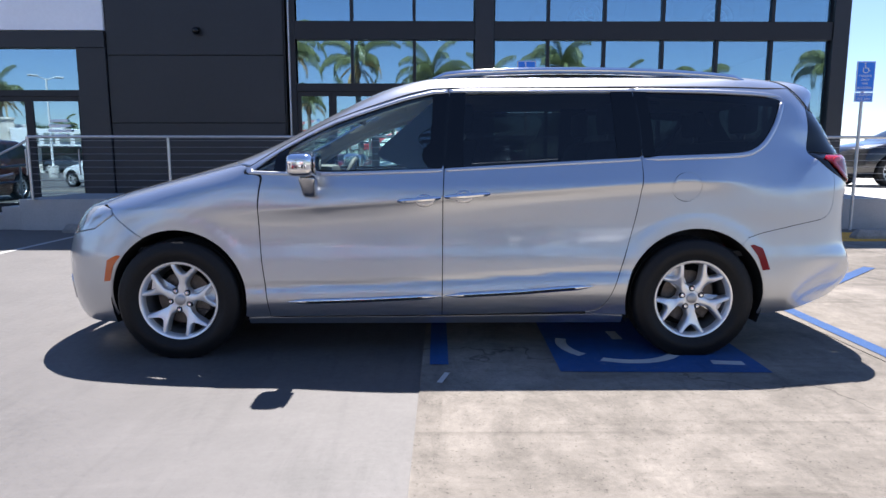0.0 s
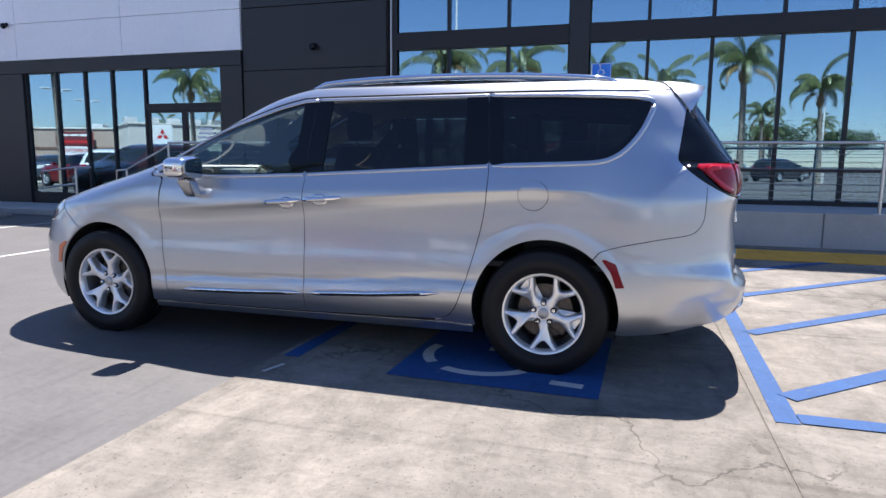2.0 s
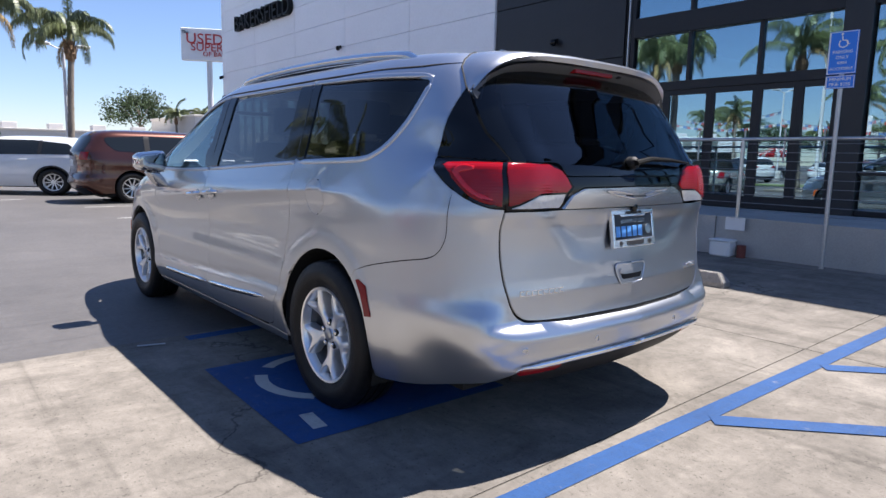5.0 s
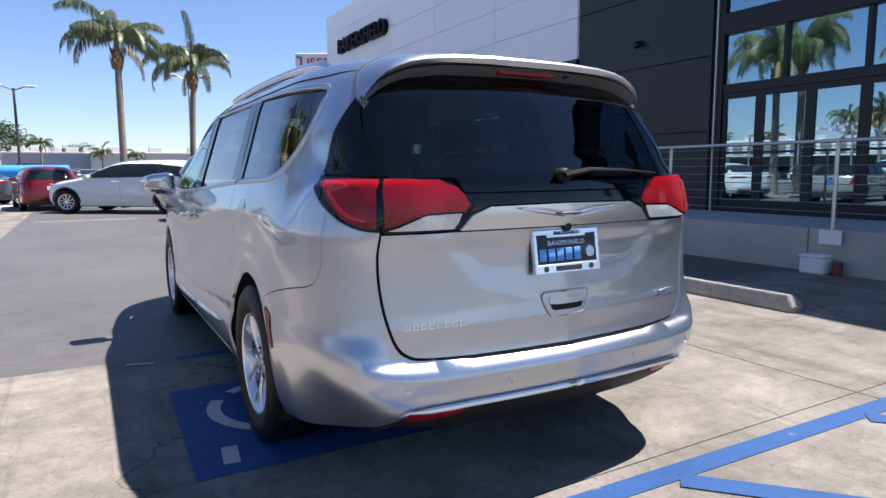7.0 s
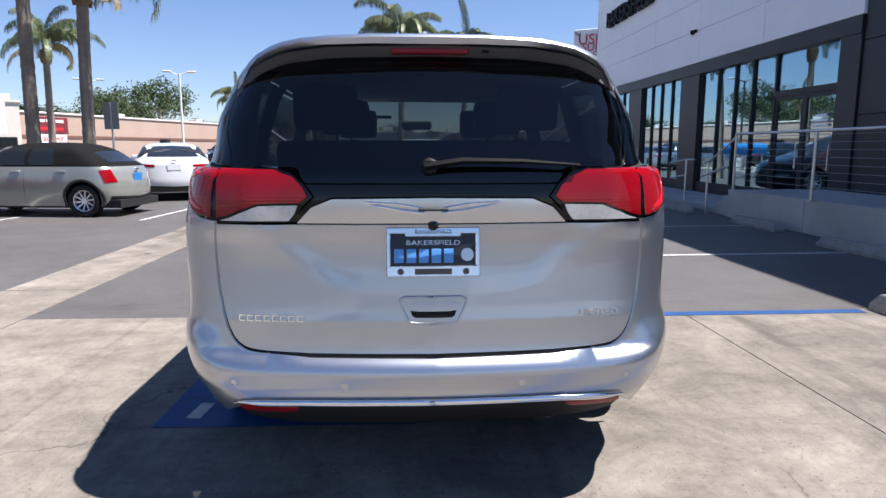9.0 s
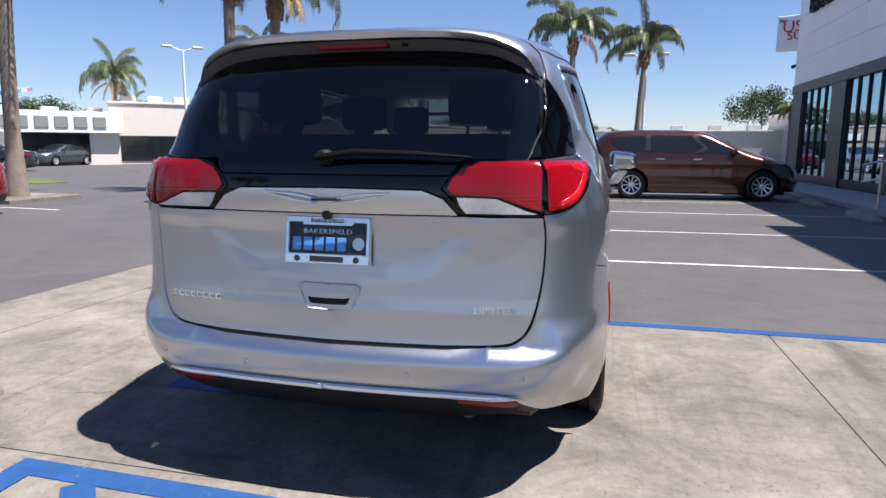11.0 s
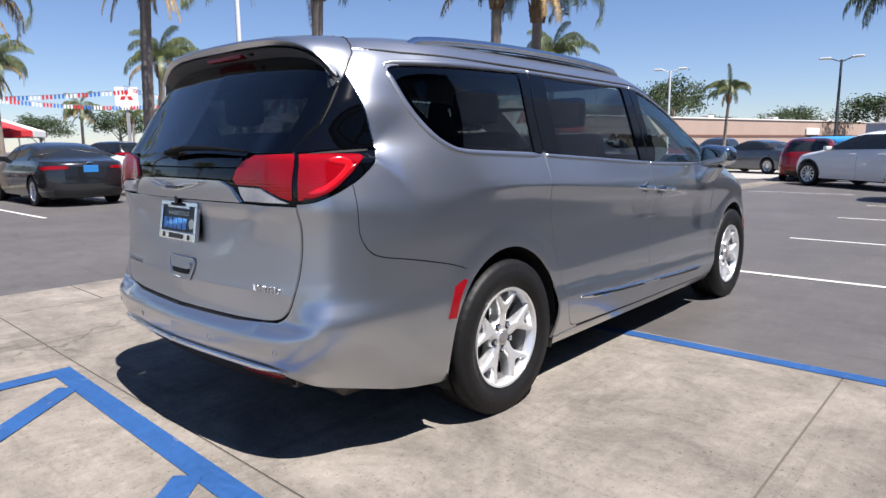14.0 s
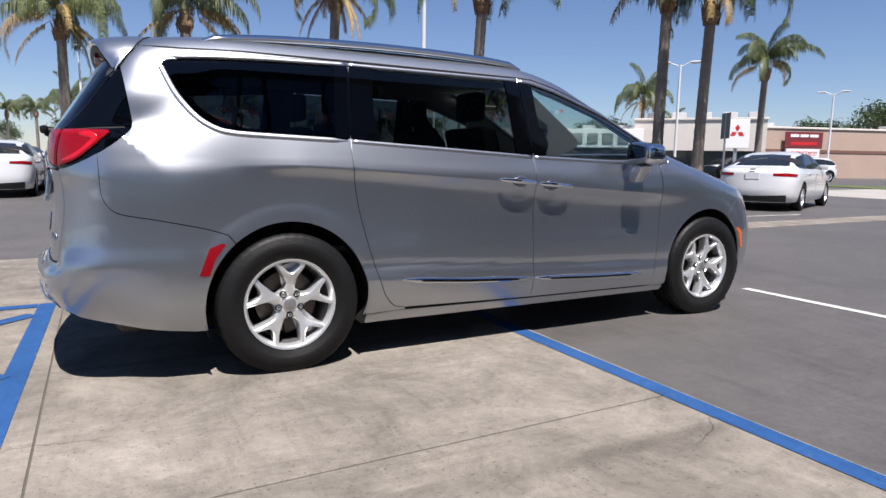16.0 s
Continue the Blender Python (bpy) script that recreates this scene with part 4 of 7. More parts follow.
bumper_r = sd(arc(*ARCH_R, 50, -15)) + sd([(2.0, .262), (2.23, .29), (2.36, .315)]) + tl([(.80, .345), (.74, .38), (.68, .414), (.3, .43), (0, .432), (0, .580), (.42, .582)] + [(y + .005, z - .006) for y, z in HATCH[6:-1]]) + sd(LAMP_LOW) + sd(SEAM_R[::-1][1:-1])
bumper_f = sd(arc(*ARCH_F, 118, 196)) + sd([(-1.98, .20), (-2.1, .19)]) + ns([(.6, .19), (0, .19), (0, .74), (.5, .75), (.62, .72)]) + sd([(-2.06, .78), (-1.92, .866)])
headlamp = sd([(-1.935, .87), (-1.945, .902), (-2.02, .921)]) + ns([(.66, .885), (.45, .85), (.42, .80), (.62, .73)]) + sd([(-2.06, .785)])
hood = sd([(-1.15, 1.168), (-1.5, 1.092), (-1.9, .992), (-2.02, .932)]) + ns([(.66, .89), (.4, .86), (0, .85), (0, 1.18), (.6, 1.178)])
windshield = ns([(0, 1.185), (.70, 1.185), (.68, 1.3), (.62, 1.5), (.56, 1.655), (0, 1.66)])
roof = sd([(-1.16, 1.172)] + [(x, z + .004) for x, z in D_TOP[::-1]] + [(.08, 1.621), (1.18, 1.63), (1.7, 1.63), (2.0, 1.626)]) + sd([(2.19, 1.632)]) + tl([(.55, 1.60), (0, 1.602)]) + [(VAN.s1, 2.375), (VAN.s0, 2.375)] + ns([(0, 1.668), (.57, 1.663), (.63, 1.5), (.69, 1.3), (.715, 1.18)])
tailgate = tl([(0, .588)] + HATCH + [(.6, 1.035), (0, 1.035)])
SPLIT = [(2.518, 1.226), (2.415, 1.335), (2.338, 1.445), (2.290, 1.515)]
rear_glass = tl([(0, 1.172), (.425, 1.172), (.46, 1.215), (.50, 1.226)]) + sd(SPLIT) + tl([(.62, 1.60), (.3, 1.618), (0, 1.62)])
garnish = tl([(0, 1.128), (.335, 1.125), (.405, 1.098), (.455, 1.045), (.475, 1.04), (.452, 1.07), (.395, 1.127), (.425, 1.168), (.40, 1.168), (0, 1.168)])
band = tl([(0, 1.04), (.455, 1.04), (.405, 1.093), (.335, 1.12), (0, 1.124)])
lamp_in = tl([(.478, 1.04), (.725, 1.036)]) + sd([(2.548, 1.045), (2.535, 1.12), (2.521, 1.221)]) + tl([(.55, 1.222), (.475, 1.208), (.432, 1.17), (.40, 1.127), (.44, 1.09), (.457, 1.06)])
lamp_out = sd(LAMP_LOW + LAMP_EDGE[1:] + [(2.34, 1.228), (2.516, 1.222)])
dglass = sd([(2.512, 1.231), (2.26, 1.242)] + DGLASS_EDGE[2:] + [(2.284, 1.512), (2.332, 1.443), (2.409, 1.333)])
valance = tl([(0, .424), (.3, .422), (.65, .41), (.72, .37), (.70, .335), (.5, .30), (0, .30)])
sill = sd([(-1.135, .205), (1.13, .205), (1.13, .255), (.97, .266), (.04, .254), (-1.0, .247), (-1.135, .242)])

for right in (False, True):
    def pn(name, out, m, label="", **k):
        par = k.pop("parent", van)
        me = skin(VAN, out, right=right, **k)
        me.name = name
        return part(name, me, m, par, label)
    net = [sd([(x, float(CREASE(x)) + dz) for x in np.arange(-1.1, 2.0, .02)]) for dz in (-.045, -.03, -.018, -.008, 0, .008, .02)]
    dr = pn("front_door", sd(DOOR), PAINT, holes=[sd(W1)], gap=.0030, res=.022, lines=net)
    sl = pn("sliding_door", sd(SLIDE), PAINT, holes=[sd(W2)], gap=.0030, res=.022, lines=net)
    qp = pn("quarter_panel", quarter, PAINT, holes=[sd(W3)] + ([] if right else [sd(FUEL)]), gap=.0028, res=.022, lines=net)
    pn("front_fender", fender, PAINT, gap=.0038)
    pn("sill", sill, PAINT, gap=.001)
    # black strips sunk in the panel gaps, standing for the shade there
    for line in (D_FRONT[4:], [(.033, .262), (.036, .6), (.038, .95), (.046, 1.13)], [q for q in S_REAR if q[1] < 1.19], SEAM_R[1:-1], [(-1.0, .251), (.04, .258), (.97, .272), (1.13, .259)]):
        part("seam", strip(VAN, sd(line), .016, .001, off=-.005, right=right, tip=0), SHADOW_GAP, van)
    part("seam", strip(VAN, sd([(x, z + .002) for x, z in D_TOP[::-1]] + [(.08, 1.618), (1.18, 1.6275), (1.7, 1.628), (2.0, 1.624), (2.17, 1.629)]), .011, .003, off=.0, right=right, tip=.3), SHADOW_GAP, van)
    pn("headlamp", headlamp, HEAD_LENS, "clear headlamp", off=.002)
    if not right:
        pn("fuel_door", sd(FUEL), PAINT, "round fuel door", gap=.004, parent=qp)
    # glass, pillars and bright trim of the side windows
    gl = pn("window", sd([(-.90, 1.13), (-.03, 1.138), (-.012, 1.3), (-.01, 1.572)] + [(x, z - .012) for x, z in A_TOP[3:-7]]), CLEAR, "clear green-tinted door glass", off=-.006, flange=False, parent=dr)
    gl.visible_shadow = False
    g2 = pn("quarter_light", sd([(-1.05, 1.132), (-.945, 1.130), (-.93, 1.215)]), CLEAR, off=-.006, flange=False, parent=dr)
    g2.visible_shadow = False
    pn("mirror_pillar", sd([(-.95, 1.125), (-.885, 1.125), (-.87, 1.275), (-.93, 1.235)]), BLACK_GLOSS, off=-.004, parent=dr)
    pn("window_surround", sd(W1), BLACK_PLASTIC, holes=[sd([(-1.045, 1.138), (-.6, 1.134), (-.045, 1.148), (-.03, 1.3), (-.022, 1.556)] + [(x + .012, z - .024) for x, z in A_TOP[3:-3]])], off=-.008, flange=False, parent=dr)
    pn("pillar_cover", sd([(-.045, 1.145), (.036, 1.148), (.049, 1.3), (.072, 1.592), (-.02, 1.582), (-.03, 1.3)]), BLACK_GLOSS, off=.0015, parent=dr)
    g3 = pn("window", sd([(.15, 1.15), (1.08, 1.203), (1.07, 1.4), (1.05, 1.588), (.17, 1.58)]), TINT, "dark privacy glass", off=-.006, flange=False, parent=sl)
    pn("pillar_cover", sd([(.045, 1.149), (.155, 1.156), (.175, 1.593), (.081, 1.593), (.053, 1.3)]), BLACK_GLOSS, off=.0015, parent=sl)
    pn("pillar_cover", sd([(1.07, 1.208), (1.209, 1.213), (1.203, 1.4), (1.175, 1.60), (1.045, 1.598), (1.06, 1.4)]), BLACK_GLOSS, off=.0015, parent=sl)
    pn("pillar_cover", sd([(1.215, 1.213), (1.29, 1.213), (1.28, 1.4), (1.26, 1.597), (1.181, 1.6), (1.209, 1.4)]), BLACK_GLOSS, off=.0015, parent=qp)
    part("seam_filler", strip(VAN, sd([(1.211, 1.216), (1.206, 1.4), (1.179, 1.598)]), .016, .0035, off=.0, right=right), BLACK_GLOSS, qp)
    part("seam_filler", strip(VAN, sd([(.0445, 1.152), (.06, 1.38), (.0755, 1.592)]), .016, .0035, off=.0, right=right), BLACK_GLOSS, dr)
    part("pillar_trim", strip(VAN, sd([(x, z + .014) for x, z in A_TOP]), .075, .008, off=-.038, right=right), CABIN_LIGHT, dr)
    g4 = pn("window", sd([(1.23, 1.21)] + [(x - .008, z + .004) for x, z in Q_EDGE] + [(2.06, 1.558), (1.2, 1.592)]), TINT, "dark privacy glass", off=-.004, flange=False, parent=qp)
    pn("window_surround", sd(W3), BLACK_GLOSS, holes=[sd([(1.27, 1.232), (1.74, 1.25), (1.83, 1.265), (1.93, 1.325), (2.005, 1.415), (2.045, 1.515), (1.26, 1.57)])], off=-.010, flange=False, parent=qp)
    for ob, line in ((dr, curve([(-1.075, 1.14), (-1.085, 1.128), (-1.05, 1.118), (-.6, 1.112), (.034, 1.132)])), (dr, [(x, z + .006) for x, z in A_TOP[::-1]] + [(.07, 1.598)]), (sl, [(.056, 1.134), (1.204, 1.197)]), (sl, [(.080, 1.601), (1.181, 1.608)])):
        part("bright_trim", strip(VAN, sd(line), .024, .007, off=-.001, right=right, tip=1.0 if ob is sl else .12, tip_end=1.0), TRIM, ob)
    part("bright_trim", strip(VAN, sd([(1.218, 1.198)] + [(x + .007, z - .006) for x, z in Q_EDGE]), .03, .007, off=-.001, right=right), TRIM, qp)
    part("bright_trim", strip(VAN, sd([(2.112, 1.548), (2.10, 1.572), (2.06, 1.582), (1.95, 1.589), (1.6, 1.602), (1.184, 1.609)]), .028, .007, off=-.001, right=right, tip_end=1.0), TRIM, qp)
    part("fog_bezel", skin(VAN, ns([(.64, .32), (.50, .33), (.48, .44), (.66, .45)]), right=right, off=.003, gap=.002), BLACK_GLOSS, van, "black fog-lamp bezel")
    part("fog_trim", strip(VAN, ns([(.50, .325), (.65, .318), (.67, .455), (.50, .46)]), .016, .006, right=right), CHROME, van)
    for ob, line in ((dr, [(-.89, .352), (-.4, .367), (.028, .388)]), (sl, [(.048, .389), (.5, .412), (.94, .447)])):
        part("body_moulding", strip(VAN, sd(line), .034, .015, right=right), CHROME, ob, "chrome body-side moulding")
        part("moulding_insert", strip(VAN, sd(dense_line(line)[1:-1]), .021, .0165, right=right, tip=.3), BLACK_GLOSS, ob, "gloss black insert")
    # lamps at the tail
    lo = pn("tail_lamp", lamp_out, BLACK_GLOSS, "red tail lamp on the body side", off=.002, gap=.002)
    pn("lens", sd([(2.540, 1.055), (2.515, 1.063), (2.468, 1.088), (2.412, 1.134), (2.36, 1.18), (2.33, 1.205), (2.338, 1.212), (2.43, 1.215), (2.513, 1.214)]), RED_LENS, off=.010, gap=.001, parent=lo)
    part("lens_edge", strip(VAN, sd(curve([(2.53, 1.066), (2.505, 1.075), (2.462, 1.098), (2.405, 1.147), (2.36, 1.187)])), .018, .002, off=.0105, right=right), RED_DEEP, lo)
    part("light_guide", strip(VAN, sd(curve([(2.52, 1.078), (2.475, 1.096), (2.425, 1.136), (2.392, 1.175), (2.405, 1.194), (2.45, 1.198)])), .030, .0025, off=.0100, right=right, tip=.4), RED_GLOW, lo)
    pn("corner_glass", dglass, BLACK_GLOSS, "black glass of the rear pillar", off=.0, gap=.002)
    pn("side_reflector", sd([(1.945, .54), (1.99, .545), (1.94, .672), (1.885, .695), (1.865, .69), (1.91, .63)]), RED_DEEP, "red side reflector", off=.004)
    pn("side_marker", sd([(-1.955, .475), (-1.995, .47), (-1.965, .60), (-1.90, .632), (-1.875, .63), (-1.925, .57)]), AMBER, "amber side marker", off=.004)
    # wheel-arch liners
    for (cx, cz, r), w in ((ARCH_R, .34), (ARCH_F, .34)):
        sg = 1 if right else -1
        bm = bmesh.new()
        prof = [(cx + (r + .010) * math.cos(a), cz + (r + .010) * math.sin(a)) for a in np.linspace(radians(-22), radians(202), 26)]
        y0, y1 = sg * (.945 if cx > 0 else .92), sg * .45
        va = [bm.verts.new((x, y0, z)) for x, z in prof]
        vb = [bm.verts.new((x, y1, z)) for x, z in prof]
        for k in range(len(prof) - 1):
            bm.faces.new((va[k], va[k + 1], vb[k + 1], vb[k]))
        bm.faces.new(vb)
        part("arch_liner", bm, SHADOW_GAP, van)
for name, out, m, kw in (
        ("rear_bumper", bumper_r, PAINT, dict(gap=.002)), ("front_bumper", bumper_f, PAINT, dict(gap=.002)), ("hood", hood, PAINT, dict(gap=.002)),
        ("roof", roof, PAINT, dict(res=.026)), ("tailgate", tailgate, PAINT, dict(gap=.003, res=.014)), ("lower_valance", valance, BLACK_PLASTIC, dict(off=-.006))):
    me = skin(VAN, out, both=True, **kw)
    me.name = name
    part(name, me, m, van)
me = skin(VAN, windshield, both=True, off=-.004, flange=False)
ws = part("windshield", me, glass_mat("windshield_glass", (0.7, 0.8, 0.78)), van)
gate = next(o for o in van.children if o.name.startswith("tailgate"))
part("rear_window", skin(VAN, rear_glass, both=True, off=.004, gap=.001, thick=.006), TINT, gate, "dark tinted rear window")
part("garnish", skin(VAN, garnish, both=True, off=.002, gap=.001), BLACK_GLOSS, gate, "gloss black garnish")
part("tailgate_bar", skin(VAN, band, both=True, off=.014, gap=.001, thick=.016), BAR_SILVER, gate, "satin silver bar")
for right in (False, True):
    li = part("tail_lamp", skin(VAN, lamp_in, right=right, off=.004, gap=.002), BLACK_GLOSS, gate, "red and clear tail lamp")
    part("lens", skin(VAN, tl([(.726, 1.056), (.69, 1.064), (.655, 1.078), (.585, 1.103), (.50, 1.106), (.443, 1.106), (.418, 1.126), (.435, 1.16), (.465, 1.192), (.535, 1.213), (.722, 1.213)]), right=right, off=.013, gap=.001), RED_LENS, li)
    part("reverse_lens", skin(VAN, tl([(.715, 1.047), (.68, 1.058), (.645, 1.073), (.585, 1.097), (.45, 1.100), (.462, 1.07), (.482, 1.046)]), right=right, off=.012, gap=.001), CLEAR_LENS, li, "clear reversing lens")
    part("rear_reflector", skin(VAN, tl([(.485, .397), (.52, .384), (.69, .380), (.715, .392), (.70, .412), (.49, .418)]), right=right, off=.003), RED_DEEP, van, "red bumper reflector")
part("bumper_moulding", strip(VAN, tl([(.735, .408), (.70, .424), (.45, .434), (.2, .437), (0, .438)]), .028, .013, tip=.1, tip_end=1, off=.006), CHROME, van, "chrome bumper moulding")
part("bumper_moulding", strip(VAN, tl([(.735, .408), (.70, .424), (.45, .434), (.2, .437), (0, .438)]), .028, .013, tip=.1, tip_end=1, off=.006, right=True), CHROME, van, "chrome bumper moulding")

# dark inner skin behind the panel gaps, floor pan
inner = sd([(-1.12, .27), (1.11, .27)]) + sd(arc(1.545, .375, .45, 196, 40)) + sd([(2.2, .6), (2.44, .6)]) + tl([(.60, .5), (.55, .64), (.66, .8), (.69, 1.02)]) + sd([(2.3, 1.03), (1.9, 1.15), (1.2, 1.15), (0, 1.09), (-1.1, 1.07)]) + sd(arc(-1.545, .375, .44, 100, -16))
for right in (False, True):
    part("inner_panel", skin(VAN, inner, right=right, off=-.022, flange=False, res=.06), SHADOW_GAP, van)
    part("inner_panel", skin(VAN, sd([(-.035, 1.10), (.155, 1.10), (.17, 1.588), (.085, 1.588), (-.012, 1.575)]), right=right, off=-.02, flange=False, res=.06), SHADOW_GAP, van)
    part("inner_panel", skin(VAN, sd([(1.06, 1.1), (1.28, 1.1), (1.25, 1.66), (1.04, 1.66)]), right=right, off=-.02, flange=False, res=.06), SHADOW_GAP, van)
    part("inner_panel", skin(VAN, tl([(.66, 1.0), (.64, 1.24), (.62, 1.5), (.56, 1.58)]) + sd([(2.18, 1.60), (2.24, 1.5), (2.235, 1.3), (2.29, 1.15), (2.41, 1.0)]), right=right, off=-.02, flange=False, res=.06), SHADOW_GAP, van)
part("floor_pan", boxes((-2.1, -.66, .22, 2.25, .66, .28), (2.25, -.52, .33, 2.44, .52, .35), (-1.1, -.86, .22, 1.1, -.70, .26), (-1.1, .70, .22, 1.1, .86, .26), (2.0, -.76, .31, 2.2, -.66, .33), (2.0, .66, .31, 2.2, .76, .33), (-2.05, -.5, .28, -1.25, .5, .80)), SHADOW_GAP, van)
part("inner_panel", skin(VAN, tl([(0, .53), (.62, .53), (.77, .62), (.79, .80), (.69, .80), (.63, .67), (0, .66)]), both=True, off=-.022, flange=False, res=.05), SHADOW_GAP, van)
# cabin floor, with unseen plates added to block sun leaking through the body
part("inner_floor", boxes((.95, -.80, .60, 2.44, .80, .63), (2.44, -.70, .60, 2.50, .70, .63), (2.50, -.58, .60, 2.56, .58, .63), (2.0, -.86, .46, 2.25, -.80, .48), (2.0, .80, .46, 2.25, .86, .48), (-2.0, -.72, .62, -1.0, .72, .65), (-1.9, -.88, .80, -.97, .88, .83), (-1.0, -.88, .29, 1.1, .88, .32)), CABIN, van)
part("headliner", skin(VAN, roof, both=True, off=-.035, res=.06, flange=False), CABIN_LIGHT, van, "pale grey headliner")
part("exhaust_pipe", tube([(2.2, .45, .275), (2.40, .46, .27)], .03, 12), IRON, van, smooth=True)
part("exhaust_box", boxes((1.95, .2, .24, 2.35, .72, .36), bevel=.03), IRON, van)

# cabin
def seat(x, y, w=.52, bench=False):
    st = part("seat", boxes((x - .25, y - w / 2, .62, x + .27, y + w / 2, .78), bevel=.05, seg=2), LEATHER, van, smooth=True)
    bm = boxes((x + .19, y - w / 2, .72, x + .32, y + w / 2, 1.32), bevel=.05, seg=2)
    for v in bm.verts:
        v.co.x += (v.co.z - .72) * .28
    part("backrest", bm, LEATHER, st, smooth=True)
    for dy in ((0,) if not bench else (-.42, .42)):
        bm = boxes((x + .36, y + dy - .13, 1.36, x + .46, y + dy + .13, 1.55), bevel=.04, seg=2)
        part("headrest", bm, LEATHER, st, smooth=True)
        part("headrest_post", tube([(x + .40, y + dy - .05, 1.28), (x + .41, y + dy - .05, 1.40)], .007, 6), SATIN, st)
    part("seat_base", boxes((x - .2, y - w / 2 + .05, .3, x + .2, y + w / 2 - .05, .62)), CABIN, st)


for yy in (-.42, .42):
    seat(-.22, yy)
    seat(.72, yy)
seat(1.62, 0, 1.25, True)
bm = boxes((-1.12, -.78, .72, -.72, .78, 1.08), bevel=.06, seg=2)
part("dashboard", bm, CABIN, van, smooth=True)
part("console", boxes((-.8, -.14, .3, .3, .14, .82), bevel=.03), CABIN, van)
part("instrument_hood", boxes((-.86, -.58, 1.06, -.66, -.22, 1.16), bevel=.04, seg=2), CABIN, van, smooth=True)
sw = []
for k in range(25):
    a = 2 * math.pi * k / 24
    sw.append((-.60 + .06 * math.sin(a), -.42 + .185 * math.cos(a), 1.02 + .175 * math.sin(a)))
wheel_ob = part("steering_wheel", tube(sw, .015, 8, caps=False), CABIN, van, smooth=True)
part("spoke", boxes((-.62, -.59, 1.00, -.585, -.25, 1.035), (-.63, -.49, .96, -.575, -.35, 1.08), bevel=.008), CABIN, wheel_ob)
part("interior_mirror", boxes((-.55, -.12, 1.44, -.52, .12, 1.51), bevel=.012), CABIN, van)
part("sun_visor", boxes((-.42, -.62, 1.52, -.2, -.2, 1.535), bevel=.005), CABIN_LIGHT, van)

# wheels
def tyre_bm(r=.369, rim=.232, w=.112, tread=False):
    prof = [(rim, -w * .86), (rim + .02, -w * .98), (rim + (r - rim) * .3, -w * 1.04), (rim + (r - rim) * .33, -w * 1.065), (rim + (r - rim) * .62, -w * 1.075), (rim + (r - rim) * .65, -w * 1.05), (r - .022, -w * 1.02), (r - .006, -w * .9), (r, -w * .7)]
    for c in (-.42, 0, .42):
        prof += [(r, (c - .08) * w), (r - .008, (c - .06) * w), (r - .008, (c + .06) * w), (r, (c + .08) * w)]
    prof += [(r, w * .7), (r - .006, w * .9), (r - .022, w * 1.02), (rim + (r - rim) * .5, w * 1.06), (rim + .02, w * .98), (rim, w * .86)]
    bm = lathe(prof, 144 if tread else 56, "Y", closed=True)
    if tread:
        for v in bm.verts:
            k = round(math.atan2(v.co.z, v.co.x) / (2 * math.pi / 144))
            q = math.hypot(v.co.x, v.co.z)
            if q > r - .03 and abs(v.co.y) > .55 * w and k % 3 == 0:
                v.co.x *= (q - .0022) / q
                v.co.z *= (q - .0022) / q
    return bm


SPOKE = curve([(.040, -.030), (.075, -.029), (.100, -.0235), (.122, -.0275), (.150, -.044), (.185, -.067), (.232, -.096)], 3) + curve([(.234, -.066), (.204, -.0455), (.182, -.028), (.167, -.011), (.164, 0), (.167, .011), (.182, .028), (.204, .0455), (.234, .066)], 2) + [(u, -w) for u, w in curve([(.040, -.030), (.075, -.029), (.100, -.0235), (.122, -.0275), (.150, -.044), (.185, -.067), (.232, -.096)], 3)[::-1]]


def spoke_bm(a):
    """A spoke that forks towards the rim, crowned across its width, dished towards the hub."""
    bm = bmesh.new()
    rings = []
    ca, sa = math.cos(a), math.sin(a)
    for k, yy in ((-.003, .050), (-.001, .010), (.0005, -.001), (.004, -.0075), (.0085, -.011)):
        out = inset(SPOKE, k) if k else np.array(SPOKE)
        rings.append([bm.verts.new((u * ca - w * sa, yy + .022 * (1 - float(sstep(.06, .2, u))), u * sa + w * ca)) for u, w in out])
    n = len(SPOKE)
    for p, q in zip(rings, rings[1:]):
        for k in range(n):
            bm.faces.new((p[k], p[(k + 1) % n], q[(k + 1) % n], q[k]))
    bmesh.ops.triangulate(bm, faces=[bm.faces.new(rings[-1]), bm.faces.new(rings[0][::-1])])
    bmesh.ops.recalc_face_normals(bm, faces=bm.faces[:])
    return bm


CAP_GREY = mat("cap_grey", (0.42, 0.42, 0.43), 0.35, 0.8, grain=0.1, scale=200)


